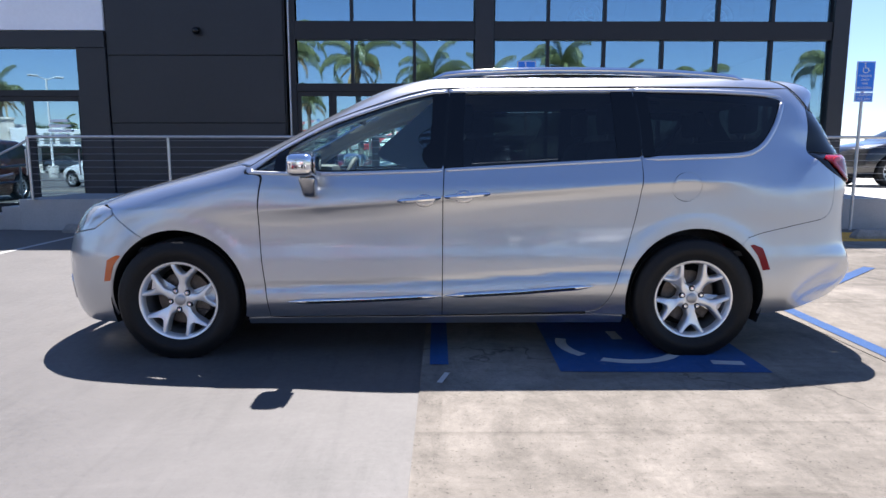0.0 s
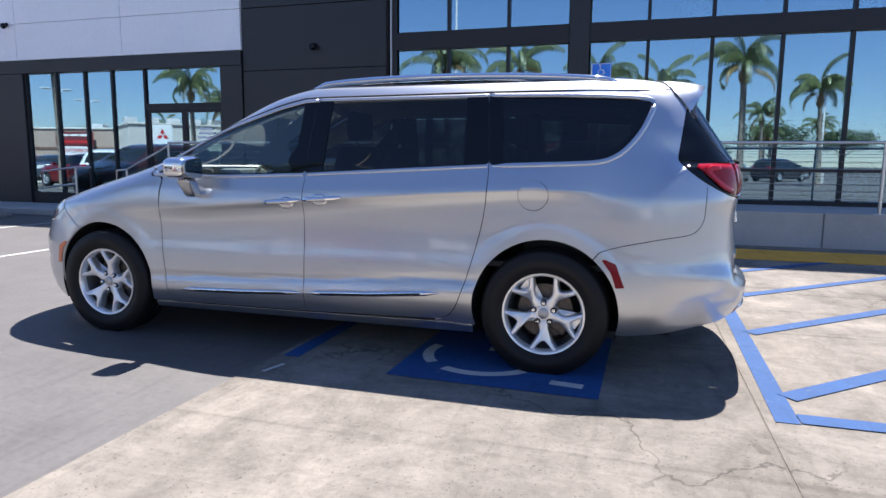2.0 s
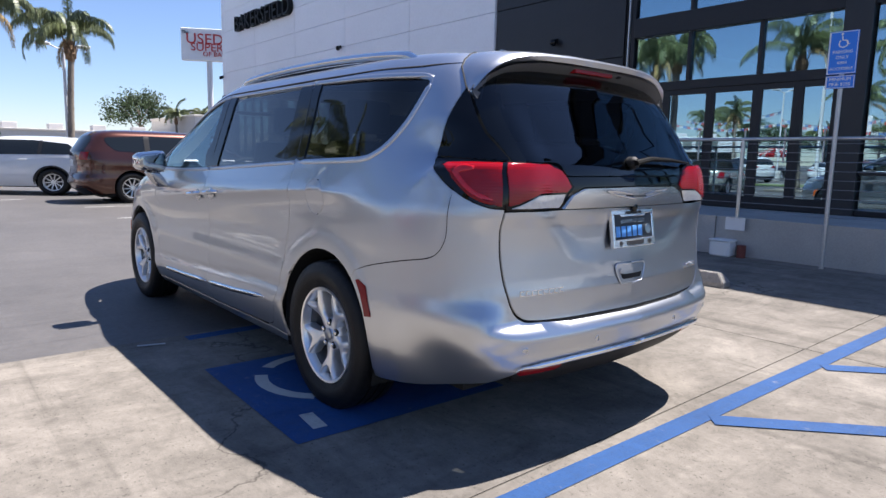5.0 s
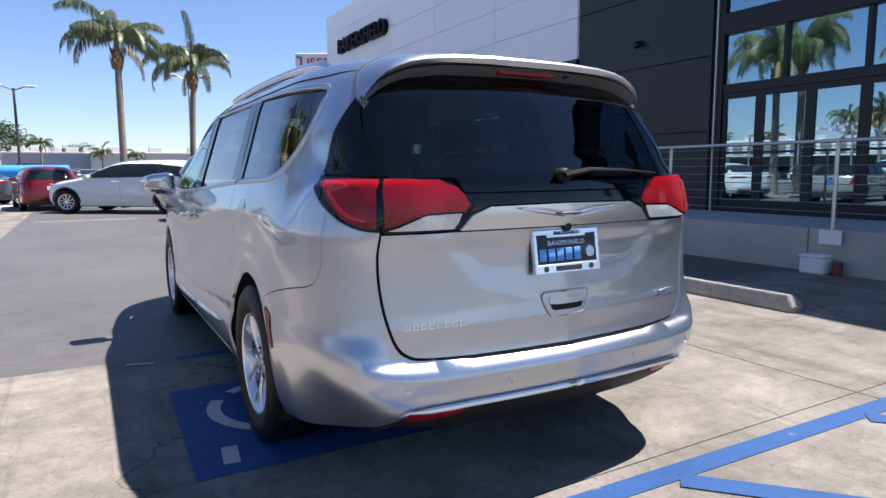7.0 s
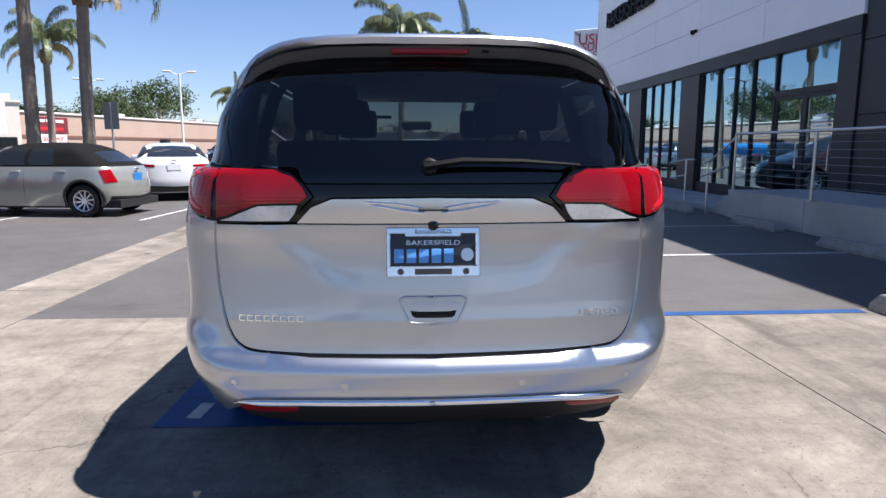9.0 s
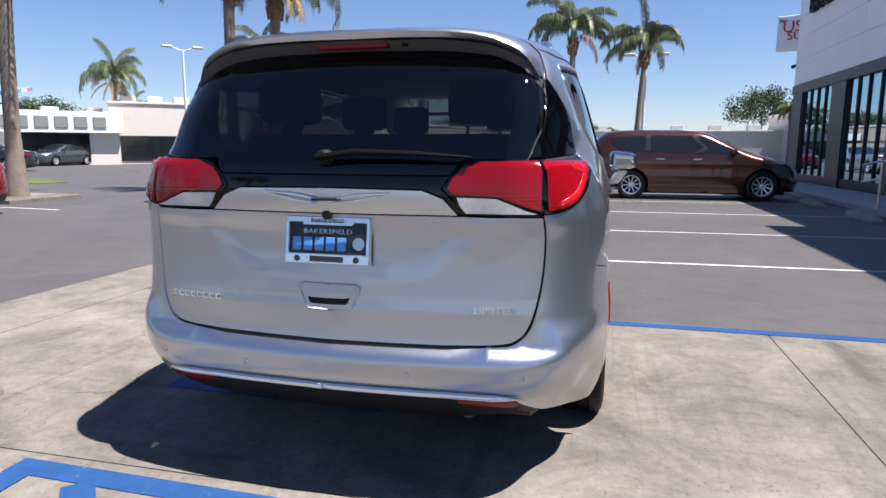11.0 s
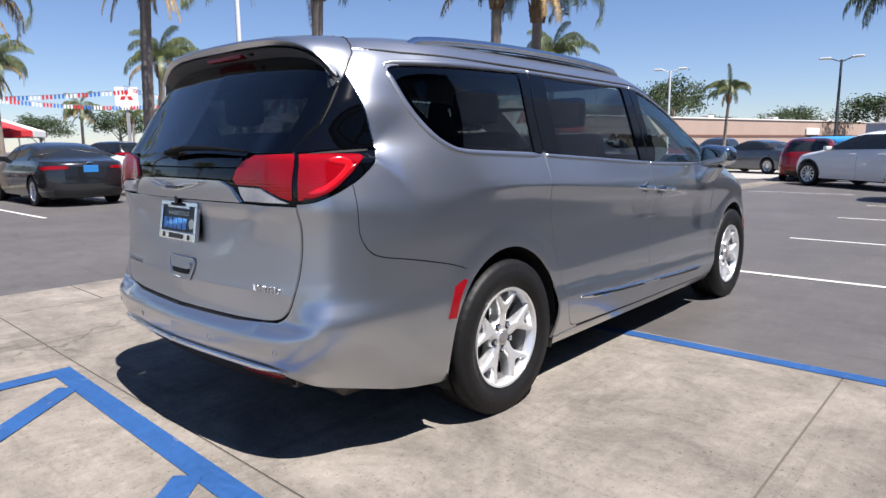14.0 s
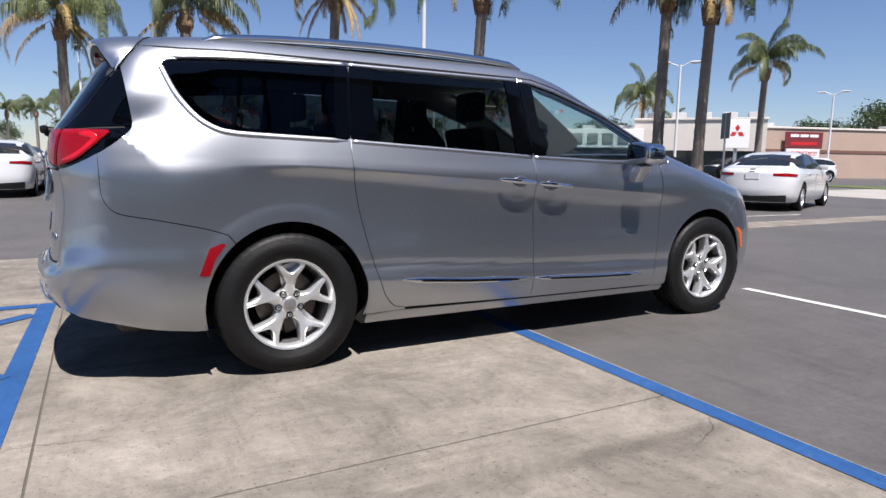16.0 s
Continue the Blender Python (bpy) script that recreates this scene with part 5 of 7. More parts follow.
def make_wheel(parent, x, y, z, flip, turn, low):
    """Five Y-spoke alloy wheel, its face towards -y."""
    rim = lathe([(.212, .022), (.217, -.006), (.226, -.019), (.236, -.022), (.240, -.010), (.235, .014)], 64, "Y", closed=True)
    w = part("wheel", rim, ALLOY, parent, "five Y-spoke alloy wheel", smooth=True)
    w.matrix_local = pose(x, y, z, 0, turn, 180 if flip else 0)
    part("barrel", lathe([(.230, .004), (.218, .03), (.207, .06), (.20, .17), (.205, .19), (.234, .20), (.236, .19), (.212, .16), (.220, .06), (.236, .004)], 48, "Y", closed=True), BARREL, w, smooth=True)
    tb = tyre_bm(tread=True)
    spin = Matrix.Rotation(radians(turn), 3, "Y")
    for v in tb.verts:
        q = spin @ v.co
        if q.z < -low:
            q.y *= 1 + 1.6 * (-low - q.z)
            q.z = -low
            v.co = spin.transposed() @ q
    t = part("tyre", tb, RUBBER, w, "black rubber tyre", smooth=True)
    t.location = (0, .085, 0)
    for k in range(5):
        part("spoke", spoke_bm(2 * math.pi * k / 5 + math.pi / 2), ALLOY, w, smooth=True)
    part("hub", lathe([(.083, .06), (.081, .024), (.074, .016), (.036, .012), (.034, .008), (.0001, .007)], 30, "Y"), ALLOY, w, smooth=True)
    part("centre_cap", lathe([(.031, .008), (.031, .002), (.026, -.001), (.0001, -.002)], 24, "Y"), CAP_GREY, w, smooth=True)
    for k in range(5):
        a = 2 * math.pi * k / 5 + math.pi / 2 + math.pi / 5
        # black disc under each nut paints the shade of its recess
        part("nut_pocket", lathe([(.0185, .03), (.0185, .0), (.017, -.001), (.0001, -.0005)], 16, "Y"), SHADOW_GAP, w).location = (.060 * math.cos(a), .0115, .060 * math.sin(a))
        n = part("lug_nut", lathe([(.0125, .03), (.0125, -.004), (.009, -.008), (.0001, -.009)], 6, "Y"), CHROME, w)
        n.location = (.060 * math.cos(a), .010, .060 * math.sin(a))
    part("brake_disc", lathe([(.16, .10), (.16, .085), (.06, .085), (.06, .10)], 36, "Y"), IRON, w)
    part("brake_caliper", boxes((.07, .075, -.06, .17, .12, .08), bevel=.01), IRON, w)
    part("dust_shield", lathe([(.198, .165), (.198, .16), (.0001, .16)], 30, "Y"), SHADOW_GAP, w)
    return w


for x, tr in ((-1.545, 9), (1.55, 35)):
    for sgn in (-1, 1):
        make_wheel(van, x, sgn * .935, .356 + (.004 if x > 0 else 0), sgn > 0, tr if sgn < 0 else tr + (14 if x < 0 else 39), .356 if x < 0 else .352)

# door mirrors, handles, rails and the small things
def mirror_bm(sg, k=1.0):
    """Boxy rounded housing, thinner outwards, flat towards the tail."""
    bm = boxes((-.115, -.105, -.085, .06, .105, .085), bevel=.06, seg=6)
    for v in bm.verts:
        w = .5 + v.co.y * sg / .21
        if v.co.x < 0:
            v.co.x *= 1.0 - .25 * w
        v.co.z *= (1.0 - .30 * w) * k
        v.co.x += -.02 * w
        v.co.y *= k
    return bm


for sg in (-1, 1):
    base = Vector((-.72, sg * 1.09, 1.165))
    mo = part("door_mirror", mirror_bm(sg), CHROME, van, "chrome-capped door mirror", smooth=True, loc=base)
    bm = mirror_bm(sg, .84)
    for v in bm.verts:
        v.co.x = .056 + v.co.x * .12
    part("mirror_glass", bm, MIRROR_GLASS, mo, "dark mirror glass", smooth=True)
    bm = boxes((-.055, -.045, -.185, .045, .05, -.07), bevel=.022, seg=3)
    for v in bm.verts:
        k = (-.07 - v.co.z) / .115
        v.co.y += -sg * .075 * k
        v.co.x *= 1 - .3 * k
    part("mirror_foot", bm, SATIN, mo, smooth=True)
    for x0, x1, zz in ((-.225, .025, .955), (.05, .31, .978)):
        pts = []
        for k in range(9):
            w = k / 8
            x = x0 + (x1 - x0) * w
            st = VAN.side(x, zz + .02 * w)
            p = VAN.at(st[0], st[1])
            lift = .012 + .03 * math.sin(math.pi * min(max((w - .02) / .96, 0), 1)) ** .5
            pts.append((x, -sg * (float(p[1]) - lift) if sg > 0 else float(p[1]) - lift, zz + .02 * w))
        h = part("door_handle", tube(pts, [.008] + [.0145] * 7 + [.008], 8), CHROME, van, "chrome door handle", smooth=True)
        c = VAN.side((x0 + x1) / 2 + (.03 if x0 < 0 else -.02), zz + .01)
        p = VAN.at(*c)
        cup = bmesh.new()
        bmesh.ops.create_uvsphere(cup, u_segments=16, v_segments=8, radius=1, matrix=Matrix.Translation((float(p[0]), sg * (abs(float(p[1])) - .001), float(p[2]) - .008)) @ Matrix.Diagonal((.055, .006, .038, 1)))
        part("handle_cup", cup, SATIN, h, smooth=True)
    # roof rail
    rail = []
    for k in range(25):
        w = k / 24
        x = -.02 + 1.94 * w
        zz = 1.676 + .066 * math.sin(math.pi * min(max(w, 0), 1)) ** .45 - .018 * w
        rail.append((x, sg * (.665 - .02 * math.sin(math.pi * w)), zz))
    r = part("roof_rail", tube([(x, y, z + .006) for x, y, z in rail], [.014] + [.027] * 23 + [.014], 10, flat=.8), CHROME, van, "chrome roof rail", smooth=True)
    part("rail_base", tube([(x, y - sg * .004, z - .03) for x, y, z in rail[1:-1]], .013, 6), BLACK_PLASTIC, r)

# spoiler over the rear window
def on_roof(x, y):
    """Height of the shell's top at a place."""
    ss = np.linspace(VAN.s0, VAN.s1, 400)
    best = min(((abs(float(p[0]) - x) + abs(abs(float(p[1])) - abs(y)), float(p[2])) for t in np.linspace(1.6, 2.37, 110) for p in VAN.at(ss, np.full_like(ss, t))), key=lambda q: q[0])
    return best[1]


def spoiler_mesh():
    top = [(0, 2.07, 2.405, 1.684), (.2, 2.075, 2.403, 1.683), (.36, 2.09, 2.395, 1.677), (.46, 2.11, 2.385, 1.667), (.53, 2.13, 2.375, 1.652), (.58, 2.155, 2.364, 1.632)]
    half = []
    for y, xr, xt, zt in top:
        half.append(((xr, y, on_roof(xr, y) + .004), (xt, y, zt)))
    for st, tip in (((2.185, 1.64), (2.355, .618, 1.612)), ((2.208, 1.605), (2.340, .647, 1.585)), ((2.238, 1.57), (2.322, .669, 1.555)), ((2.266, 1.53), (2.306, .686, 1.526)), ((2.285, 1.505), (2.293, .699, 1.503))):
        p = VAN.at(*VAN.side(*st))
        half.append(((float(p[0]) + .003, abs(float(p[1])) + .003, float(p[2]) + .003), tip))
    rows = []
    for k, (r, t) in enumerate(half):
        th = .030 - .022 * k / (len(half) - 1)
        r, t = Vector(r), Vector(t)
        m = (r + t) / 2 + (Vector((.012, 0, .010)) if k < 6 else Vector((.006, .006, .003)) * (10 - k) / 4)
        u = VAN.at(*VAN.tail(t.y * .985, t.z - th - .028))
        u = Vector((float(u[0]) - .004, abs(float(u[1])), float(u[2])))
        low = t + Vector((-.012, -.004, -th))
        rows.append([r, r.lerp(m, .5) + Vector((.002, 0, .004)), m, m.lerp(t, .62) + Vector((0, 0, .004)), t + Vector((-.006, 0, .001)), t + Vector((0, 0, -.008)), low, low.lerp(u, .4) + Vector((0, 0, .004)), u, r + Vector((-.01, -.02, -.03))])
    full = [[Vector((p.x, -p.y, p.z)) for p in row] for row in rows[:0:-1]] + rows
    n = len(full[0])
    faces = []
    for i in range(len(full) - 1):
        for k in range(n):
            faces.append((i * n + k, (i + 1) * n + k, (i + 1) * n + (k + 1) % n, i * n + (k + 1) % n))
    faces += [tuple(range(n)), tuple(reversed(range((len(full) - 1) * n, len(full) * n)))]
    me = mesh_from("spoiler", [tuple(v) for row in full for v in row], faces)
    bm = bmesh.new()
    bm.from_mesh(me)
    bmesh.ops.recalc_face_normals(bm, faces=bm.faces[:])
    bm.to_mesh(me)
    bm.free()
    return me


seam = [(x, y, on_roof(x, y) + .005) for y, x in ((0, 2.07), (.2, 2.075), (.36, 2.09), (.46, 2.11), (.53, 2.13), (.58, 2.155))]
for st in ((2.185, 1.64), (2.208, 1.605), (2.238, 1.57), (2.266, 1.53), (2.283, 1.508)):
    p = VAN.at(*VAN.side(*st))
    seam.append((float(p[0]) + .003, abs(float(p[1])) + .004, float(p[2]) + .004))
seam = [(x, -y, z) for x, y, z in seam[:0:-1]] + seam
sp = part("spoiler", spoiler_mesh(), PAINT, gate, "silver roof spoiler", smooth=True)
part("seam", tube(seam, .0032, 5), SHADOW_GAP, sp)
under = []
for k in range(23):
    y = -.70 + 1.40 * k / 22
    a = abs(y)
    xt = float(np.interp(a, [0, .36, .53, .62, .675, .70], [2.392, 2.383, 2.363, 2.345, 2.318, 2.300]))
    zt = float(np.interp(a, [0, .36, .53, .62, .675, .70], [1.651, 1.645, 1.624, 1.588, 1.545, 1.505]))
    w = VAN.at(*VAN.tail(a * .985, zt - .03))
    under.append([(xt, y, zt - .002), (xt * .6 + float(w[0]) * .4, y, zt - .012), (float(w[0]), y, zt - .034), (float(w[0]) - .02, y, zt - .02)])
nu = len(under[0])
me = mesh_from("spoiler_underside", [v for r in under for v in r], [(i * nu + k, (i + 1) * nu + k, (i + 1) * nu + (k + 1) % nu, i * nu + (k + 1) % nu) for i in range(22) for k in range(nu)] + [tuple(range(nu)), tuple(range(22 * nu, 23 * nu))])
part("spoiler_underside", me, UNDERSIDE, sp, "dark grey spoiler underside", smooth=True)
part("brake_light", boxes((2.318, -.14, 1.624, 2.374, .14, 1.644), bevel=.004), RED_DEEP, sp, "red high brake light")
part("washer_jet", boxes((2.35, .19, 1.628, 2.37, .215, 1.642), bevel=.004), BLACK_PLASTIC, sp)
fin = bmesh.new()
top = [fin.verts.new(p) for p in ((1.765, -.006, 1.808), (1.80, -.006, 1.80), (1.765, .006, 1.808), (1.80, .006, 1.80))]
bot = [fin.verts.new(p) for p in ((1.58, -.012, 1.742), (1.83, -.032, 1.742), (1.58, .012, 1.742), (1.83, .032, 1.742))]
for f in ((0, 1, 3, 2),):
    fin.faces.new([top[k] for k in f])
for a, b in ((0, 1), (1, 3), (3, 2), (2, 0)):
    fin.faces.new((top[b], top[a], bot[a], bot[b]))
bmesh.ops.recalc_face_normals(fin, faces=fin.faces[:])
part("antenna_fin", fin, PAINT, van, "shark-fin antenna")
# wiper, plate, handle, badges, sensors
wi = part("rear_wiper", tube([(2.635, -.03, 1.228), (2.63, .10, 1.247), (2.612, .30, 1.244), (2.59, .50, 1.232)], [.021, .019, .014, .007], 8, flat=.6), WIPER, gate, "black rear wiper", smooth=True)
part("wiper_pivot", lathe([(.028, 0), (.028, .03), (.02, .045), (.0001, .046)], 16, "X"), BLACK_PLASTIC, wi, loc=(2.59, -.01, 1.228))
plate = part("licence_plate", boxes((2.618, -.152, .865, 2.626, .152, 1.016)), PLATE_BLUE, gate, "dark dealer plate in a chrome frame")
part("plate_frame", boxes((2.612, -.158, 1.004, 2.634, .158, 1.024), (2.6121, -.095, .994, 2.6339, .095, 1.006), (2.612, -.158, .858, 2.634, .158, .894), (2.612, -.158, .894, 2.634, -.143, 1.004), (2.612, .143, .894, 2.634, .158, 1.004), bevel=.003), PLATE_CHROME, plate)
plate.matrix_local = pose(0, 0, 0) @ pose(2.62, 0, .94) @ pose(0, 0, 0, 0, -9, 0) @ pose(-2.62, 0, -.94)


def rear_text(body, size, y, z, x, m, parent, squeeze=1.0):
    ob = part("lettering", text_mesh(body, size, .0012, squeeze=squeeze), m, parent)
    ob.matrix_local = pose(x, y, z, 90, 0, 90)
    return ob


rear_text("BAKERSFIELD", .020, 0, 1.009, 2.6355, INK, plate, 1.05)
rear_text("BAKERSFIELD", .024, 0, .972, 2.6275, SATIN, plate, 1.3)
for k in range(5):
    part("brand_bar", boxes((2.626, -.132 + .042 * k, .905, 2.629, -.100 + .042 * k, .952), bevel=.001), PLATE_TEXT, plate)
part("brand_disc", lathe([(.022, 0), (.022, .003), (.0001, .003)], 16, "X"), SATIN, plate, loc=(2.626, .115, .932))
part("brand_bar", boxes((2.634, -.062, .866, 2.637, .062, .886), bevel=.001), INK, plate)
for yy in (-.11, .11):
    part("brand_disc", lathe([(.011, 0), (.011, .002), (.0001, .002)], 14, "X"), INK, plate, loc=(2.634, yy, .876))
hd = part("gate_handle", skin(VAN, tl([(0, .786), (.098, .786), (.113, .776), (.108, .755), (.088, .712), (.076, .698), (0, .696)]), both=True, off=.005, gap=.001, res=.015), PAINT, gate, "recessed tailgate handle")
for right in (False, True):
    part("handle_rim", strip(VAN, tl([(0, .786), (.098, .786), (.113, .776), (.108, .755), (.088, .712), (.076, .698), (0, .696)]), .009, .004, off=.004, right=right, tip=1.0), PAINT, hd)
part("handle_recess", skin(VAN, tl([(0, .757), (.070, .757), (.082, .750), (.072, .722), (.062, .716), (0, .715)]), both=True, off=.0075, thick=.004, res=.015), BLACK_PLASTIC, hd)
part("handle_grip", skin(VAN, tl([(0, .766), (.078, .766), (.086, .756), (.080, .742), (.055, .738), (0, .738)]), both=True, off=.011, thick=.006, res=.015), PAINT, hd)
for sg in (-1, 1):
    part("badge_wing", tube([(2.646, sg * .04, 1.092), (2.645, sg * .12, 1.106), (2.642, sg * .225, 1.112), (2.643, sg * .18, 1.099), (2.646, sg * .10, 1.084), (2.648, sg * .03, 1.076)], .0035, 6), CHROME, gate, "winged chrome badge")
part("badge_bar", boxes((2.643, -.05, 1.082, 2.651, .05, 1.092), bevel=.003), PLATE_BLUE, gate)
for k in range(8):
    a, b = -.67 + .23 * (k + .1) / 8, -.67 + .23 * (k + .85) / 8
    st = VAN.tail((a + b) / 2, .712)
    p, nn = VAN.at(*st), VAN.normal(*st)
    o = part("badge_letter", boxes((-.002, (a - b) / 2, -.011, .004, (b - a) / 2, -.007), (-.002, (a - b) / 2, .007, .004, (b - a) / 2, .011), (-.002, (a - b) / 2, -.007, .004, (a - b) / 2 + .004, .007)), CHROME, gate)
    o.matrix_local = pose(float(p[0]), -abs(float(p[1])), .712, 0, 0, -math.degrees(math.atan2(abs(float(nn[1])), float(nn[0]))))
st = VAN.tail(.585, .716)
p, nn = VAN.at(*st), VAN.normal(*st)
o = part("trim_lettering", text_mesh("LIMITED", .036, .003, squeeze=1.15), CHROME, gate, "raised chrome word")
o.matrix_local = pose(float(p[0]) + .001, abs(float(p[1])), .716, 0, 0, math.degrees(math.atan2(abs(float(nn[1])), float(nn[0])))) @ pose(0, 0, 0, 90, 0, 90)
cam_knob = part("reversing_camera", lathe([(.018, 0), (.018, .02), (.0001, .024)], 14, "X"), BLACK_GLOSS, gate, loc=(2.612, 0, 1.034))
for yy, zz in ((-.70, .50), (-.305, .498), (.305, .498), (.70, .50)):
    st = VAN.tail(yy, zz)
    p, nn = VAN.at(*st), VAN.normal(*st)
    sgx = math.copysign(1, yy)
    o = part("parking_sensor", lathe([(.0125, -.002), (.0125, .001), (.010, .002), (.010, .0005), (.0001, .0005)], 18, "X"), SATIN, van)
    o.matrix_local = pose(float(p[0]), sgx * abs(float(p[1])), zz, 0, 0, sgx * math.degrees(math.atan2(abs(float(nn[1])), float(nn[0]))))

# ---- parked cars ----
CAR_GLASS = mat("car_glass", (0.012, 0.015, 0.017), 0.05)
CAR_BLACK = mat("car_black_trim", (0.012, 0.012, 0.013), 0.45)
SOFT_TOP = mat("canvas_top", (0.008, 0.008, 0.008), 0.9, spec=0.1, grain=0.15, scale=80)
COVER = mat("dealer_plate_blue", (0.02, 0.16, 0.42), 0.5)


def car_paint(name, col, metal=0.3, rough=0.25):
    return mat(name, col, rough, metal, grain=0.02, scale=200, coat=1.0)


SEDAN = dict(wb=2.83, r=.335, levels=[
    (.2, .2, .85, 2.40, -2.24), (.35, .35, .90, 2.48, -2.34), (.5, .5, .915, 2.50, -2.36), (.65, .65, .92, 2.49, -2.33), (.75, .75, .915, 2.48, -2.24), (.85, .85, .90, 2.47, -1.98),
    (.93, .93, .885, 2.46, -1.5), (.98, .98, .872, 2.42, -1.18), (1.02, 1.02, .858, 2.22, -1.04), (1.06, 1.06, .845, 1.88, -.95), (1.15, 1.15, .80, 1.62, -.78), (1.25, 1.25, .745, 1.33, -.55),
    (1.34, 1.34, .68, .98, -.3), (1.42, 1.40, .58, .68, -.1), (1.55, 1.435, .40, .45, .02), (1.8, 1.45, .05, .25, .15)], xcr=.2, xcf=(-.3, .18), bend=(1.0, 1.4),
    side=[(-.86, .99), (1.72, 1.03), (1.45, 1.17), (1.05, 1.30), (.55, 1.385), (-.02, 1.375), (-.32, 1.27), (-.62, 1.13)], posts=((.12, .97, .20, 1.40), (1.18, .98, 1.26, 1.30)),
    rear=[(0, 1.07), (.62, 1.07), (.55, 1.2), (.46, 1.34), (0, 1.36)], lamp=[(.44, .845), (.86, .82), (.865, .885), (.70, .912), (.44, .90)], plate=(.84, .62), belt=.98)
SUV = dict(wb=3.12, r=.385, levels=[
    (.25, .25, .92, 2.50, -2.34), (.4, .4, .96, 2.60, -2.44), (.6, .6, .975, 2.62, -2.46), (.8, .8, .97, 2.60, -2.42), (.95, .95, .96, 2.57, -2.32), (1.05, 1.05, .945, 2.55, -2.0), (1.12, 1.12, .93, 2.53, -1.5),
    (1.18, 1.18, .91, 2.50, -1.22), (1.3, 1.3, .865, 2.42, -1.0), (1.45, 1.45, .80, 2.30, -.7), (1.58, 1.58, .73, 2.16, -.38), (1.66, 1.65, .64, 2.02, -.15), (1.78, 1.70, .48, 1.75, .1), (1.95, 1.725, .28, 1.4, .4), (2.2, 1.735, .03, 1.0, .7)],
    xcr=.8, xcf=(-.35, .75), bend=(1.2, 1.6),
    side=[(-1.06, 1.14), (2.1, 1.20), (2.12, 1.32), (1.9, 1.50), (1.0, 1.60), (.1, 1.60), (-.25, 1.53), (-.65, 1.36)], posts=((.05, 1.12, .14, 1.62), (1.18, 1.15, 1.27, 1.62)),
    rear=[(0, 1.18), (.72, 1.18), (.66, 1.4), (.56, 1.56), (0, 1.58)], lamp=[(.42, 1.0), (.92, .98), (.925, 1.08), (.72, 1.12), (.42, 1.08)], plate=(.88, .62), belt=1.12)
HATCH_CAR = dict(wb=2.495, r=.31, levels=[
    (.2, .2, .79, 1.78, -1.78), (.35, .35, .835, 1.88, -1.88), (.5, .5, .86, 1.90, -1.90), (.65, .65, .863, 1.89, -1.89), (.78, .78, .855, 1.86, -1.83), (.88, .88, .84, 1.83, -1.6), (.95, .95, .825, 1.78, -1.05),
    (1.0, 1.0, .81, 1.70, -.86), (1.1, 1.1, .77, 1.50, -.70), (1.25, 1.25, .70, 1.26, -.48), (1.34, 1.33, .60, 1.05, -.3), (1.5, 1.39, .42, .8, -.1), (1.8, 1.41, .04, .4, .25)], xcr=.5, xcf=(-.5, .3), bend=(.95, 1.3),
    side=[(-.70, .97), (.72, .98), (.66, 1.28), (-.20, 1.30), (-.48, 1.18)], posts=((.18, .95, .25, 1.32),),
    rear=[(0, 1.03), (.5, 1.03), (.44, 1.22), (0, 1.24)], lamp=[(.60, .66), (.80, .64), (.80, .88), (.66, .90)], plate=(.74, .58), belt=.95)
VAN_CAR = dict(wb=3.06, r=.365, levels=LEVELS, xcr=.9, xcf=(-.35, .86), bend=(1.2, 1.6), side=[(-1.05, 1.13), (1.2, 1.2), (1.86, 1.24), (2.05, 1.41), (2.08, 1.54), (1.2, 1.595), (0, 1.575), (-.33, 1.49), (-.88, 1.24)],
    posts=((0, 1.12, .12, 1.62), (1.1, 1.16, 1.22, 1.62)), rear=[(0, 1.18), (.66, 1.2), (.64, 1.45), (.55, 1.58), (0, 1.59)], lamp=[(.55, 1.03), (.80, 1.02), (.80, 1.2), (.6, 1.2)], plate=(.94, .75), belt=1.1)


def far_wheel(parent, x, y, r, flip, rim_mat):
    w = part("wheel", lathe([(r * .62, -.012), (r * .655, -.016), (r * .66, 0), (r * .60, .02), (r * .56, .05)], 28, "Y", closed=True), rim_mat, parent, smooth=True)
    w.matrix_local = pose(x, y, r, 0, 17 * x, 180 if flip else 0)
    t = part("tyre", tyre_bm(r, r * .645, .105), RUBBER, w, smooth=True)
    t.location = (0, .08, 0)
    bm = bmesh.new()
    for k in range(10):
        a = 2 * math.pi * k / 10
        c, s = math.cos(a), math.sin(a)
        pts = [(.05, -.014), (r * .61, -.034), (r * .61, -.010), (.05, .014)]
        vs = [bm.verts.new((u * c - v * s, -.008 + (.03 if u < .1 else 0), u * s + v * c)) for u, v in pts]
        f = bm.faces.new(vs)
        ex = bmesh.ops.extrude_face_region(bm, geom=[f])
        for v in ex["geom"]:
            if isinstance(v, bmesh.types.BMVert):
                v.co.y += .03
    bmesh.ops.recalc_face_normals(bm, faces=bm.faces[:])
    part("spokes", bm, rim_mat, w)
    part("well", lathe([(r * .60, .03), (r * .60, .028), (.0001, .028)], 20, "Y"), SHADOW_GAP, w)
    part("hub", lathe([(.06, .03), (.055, .0), (.0001, -.004)], 14, "Y"), rim_mat, w, smooth=True)
    return w


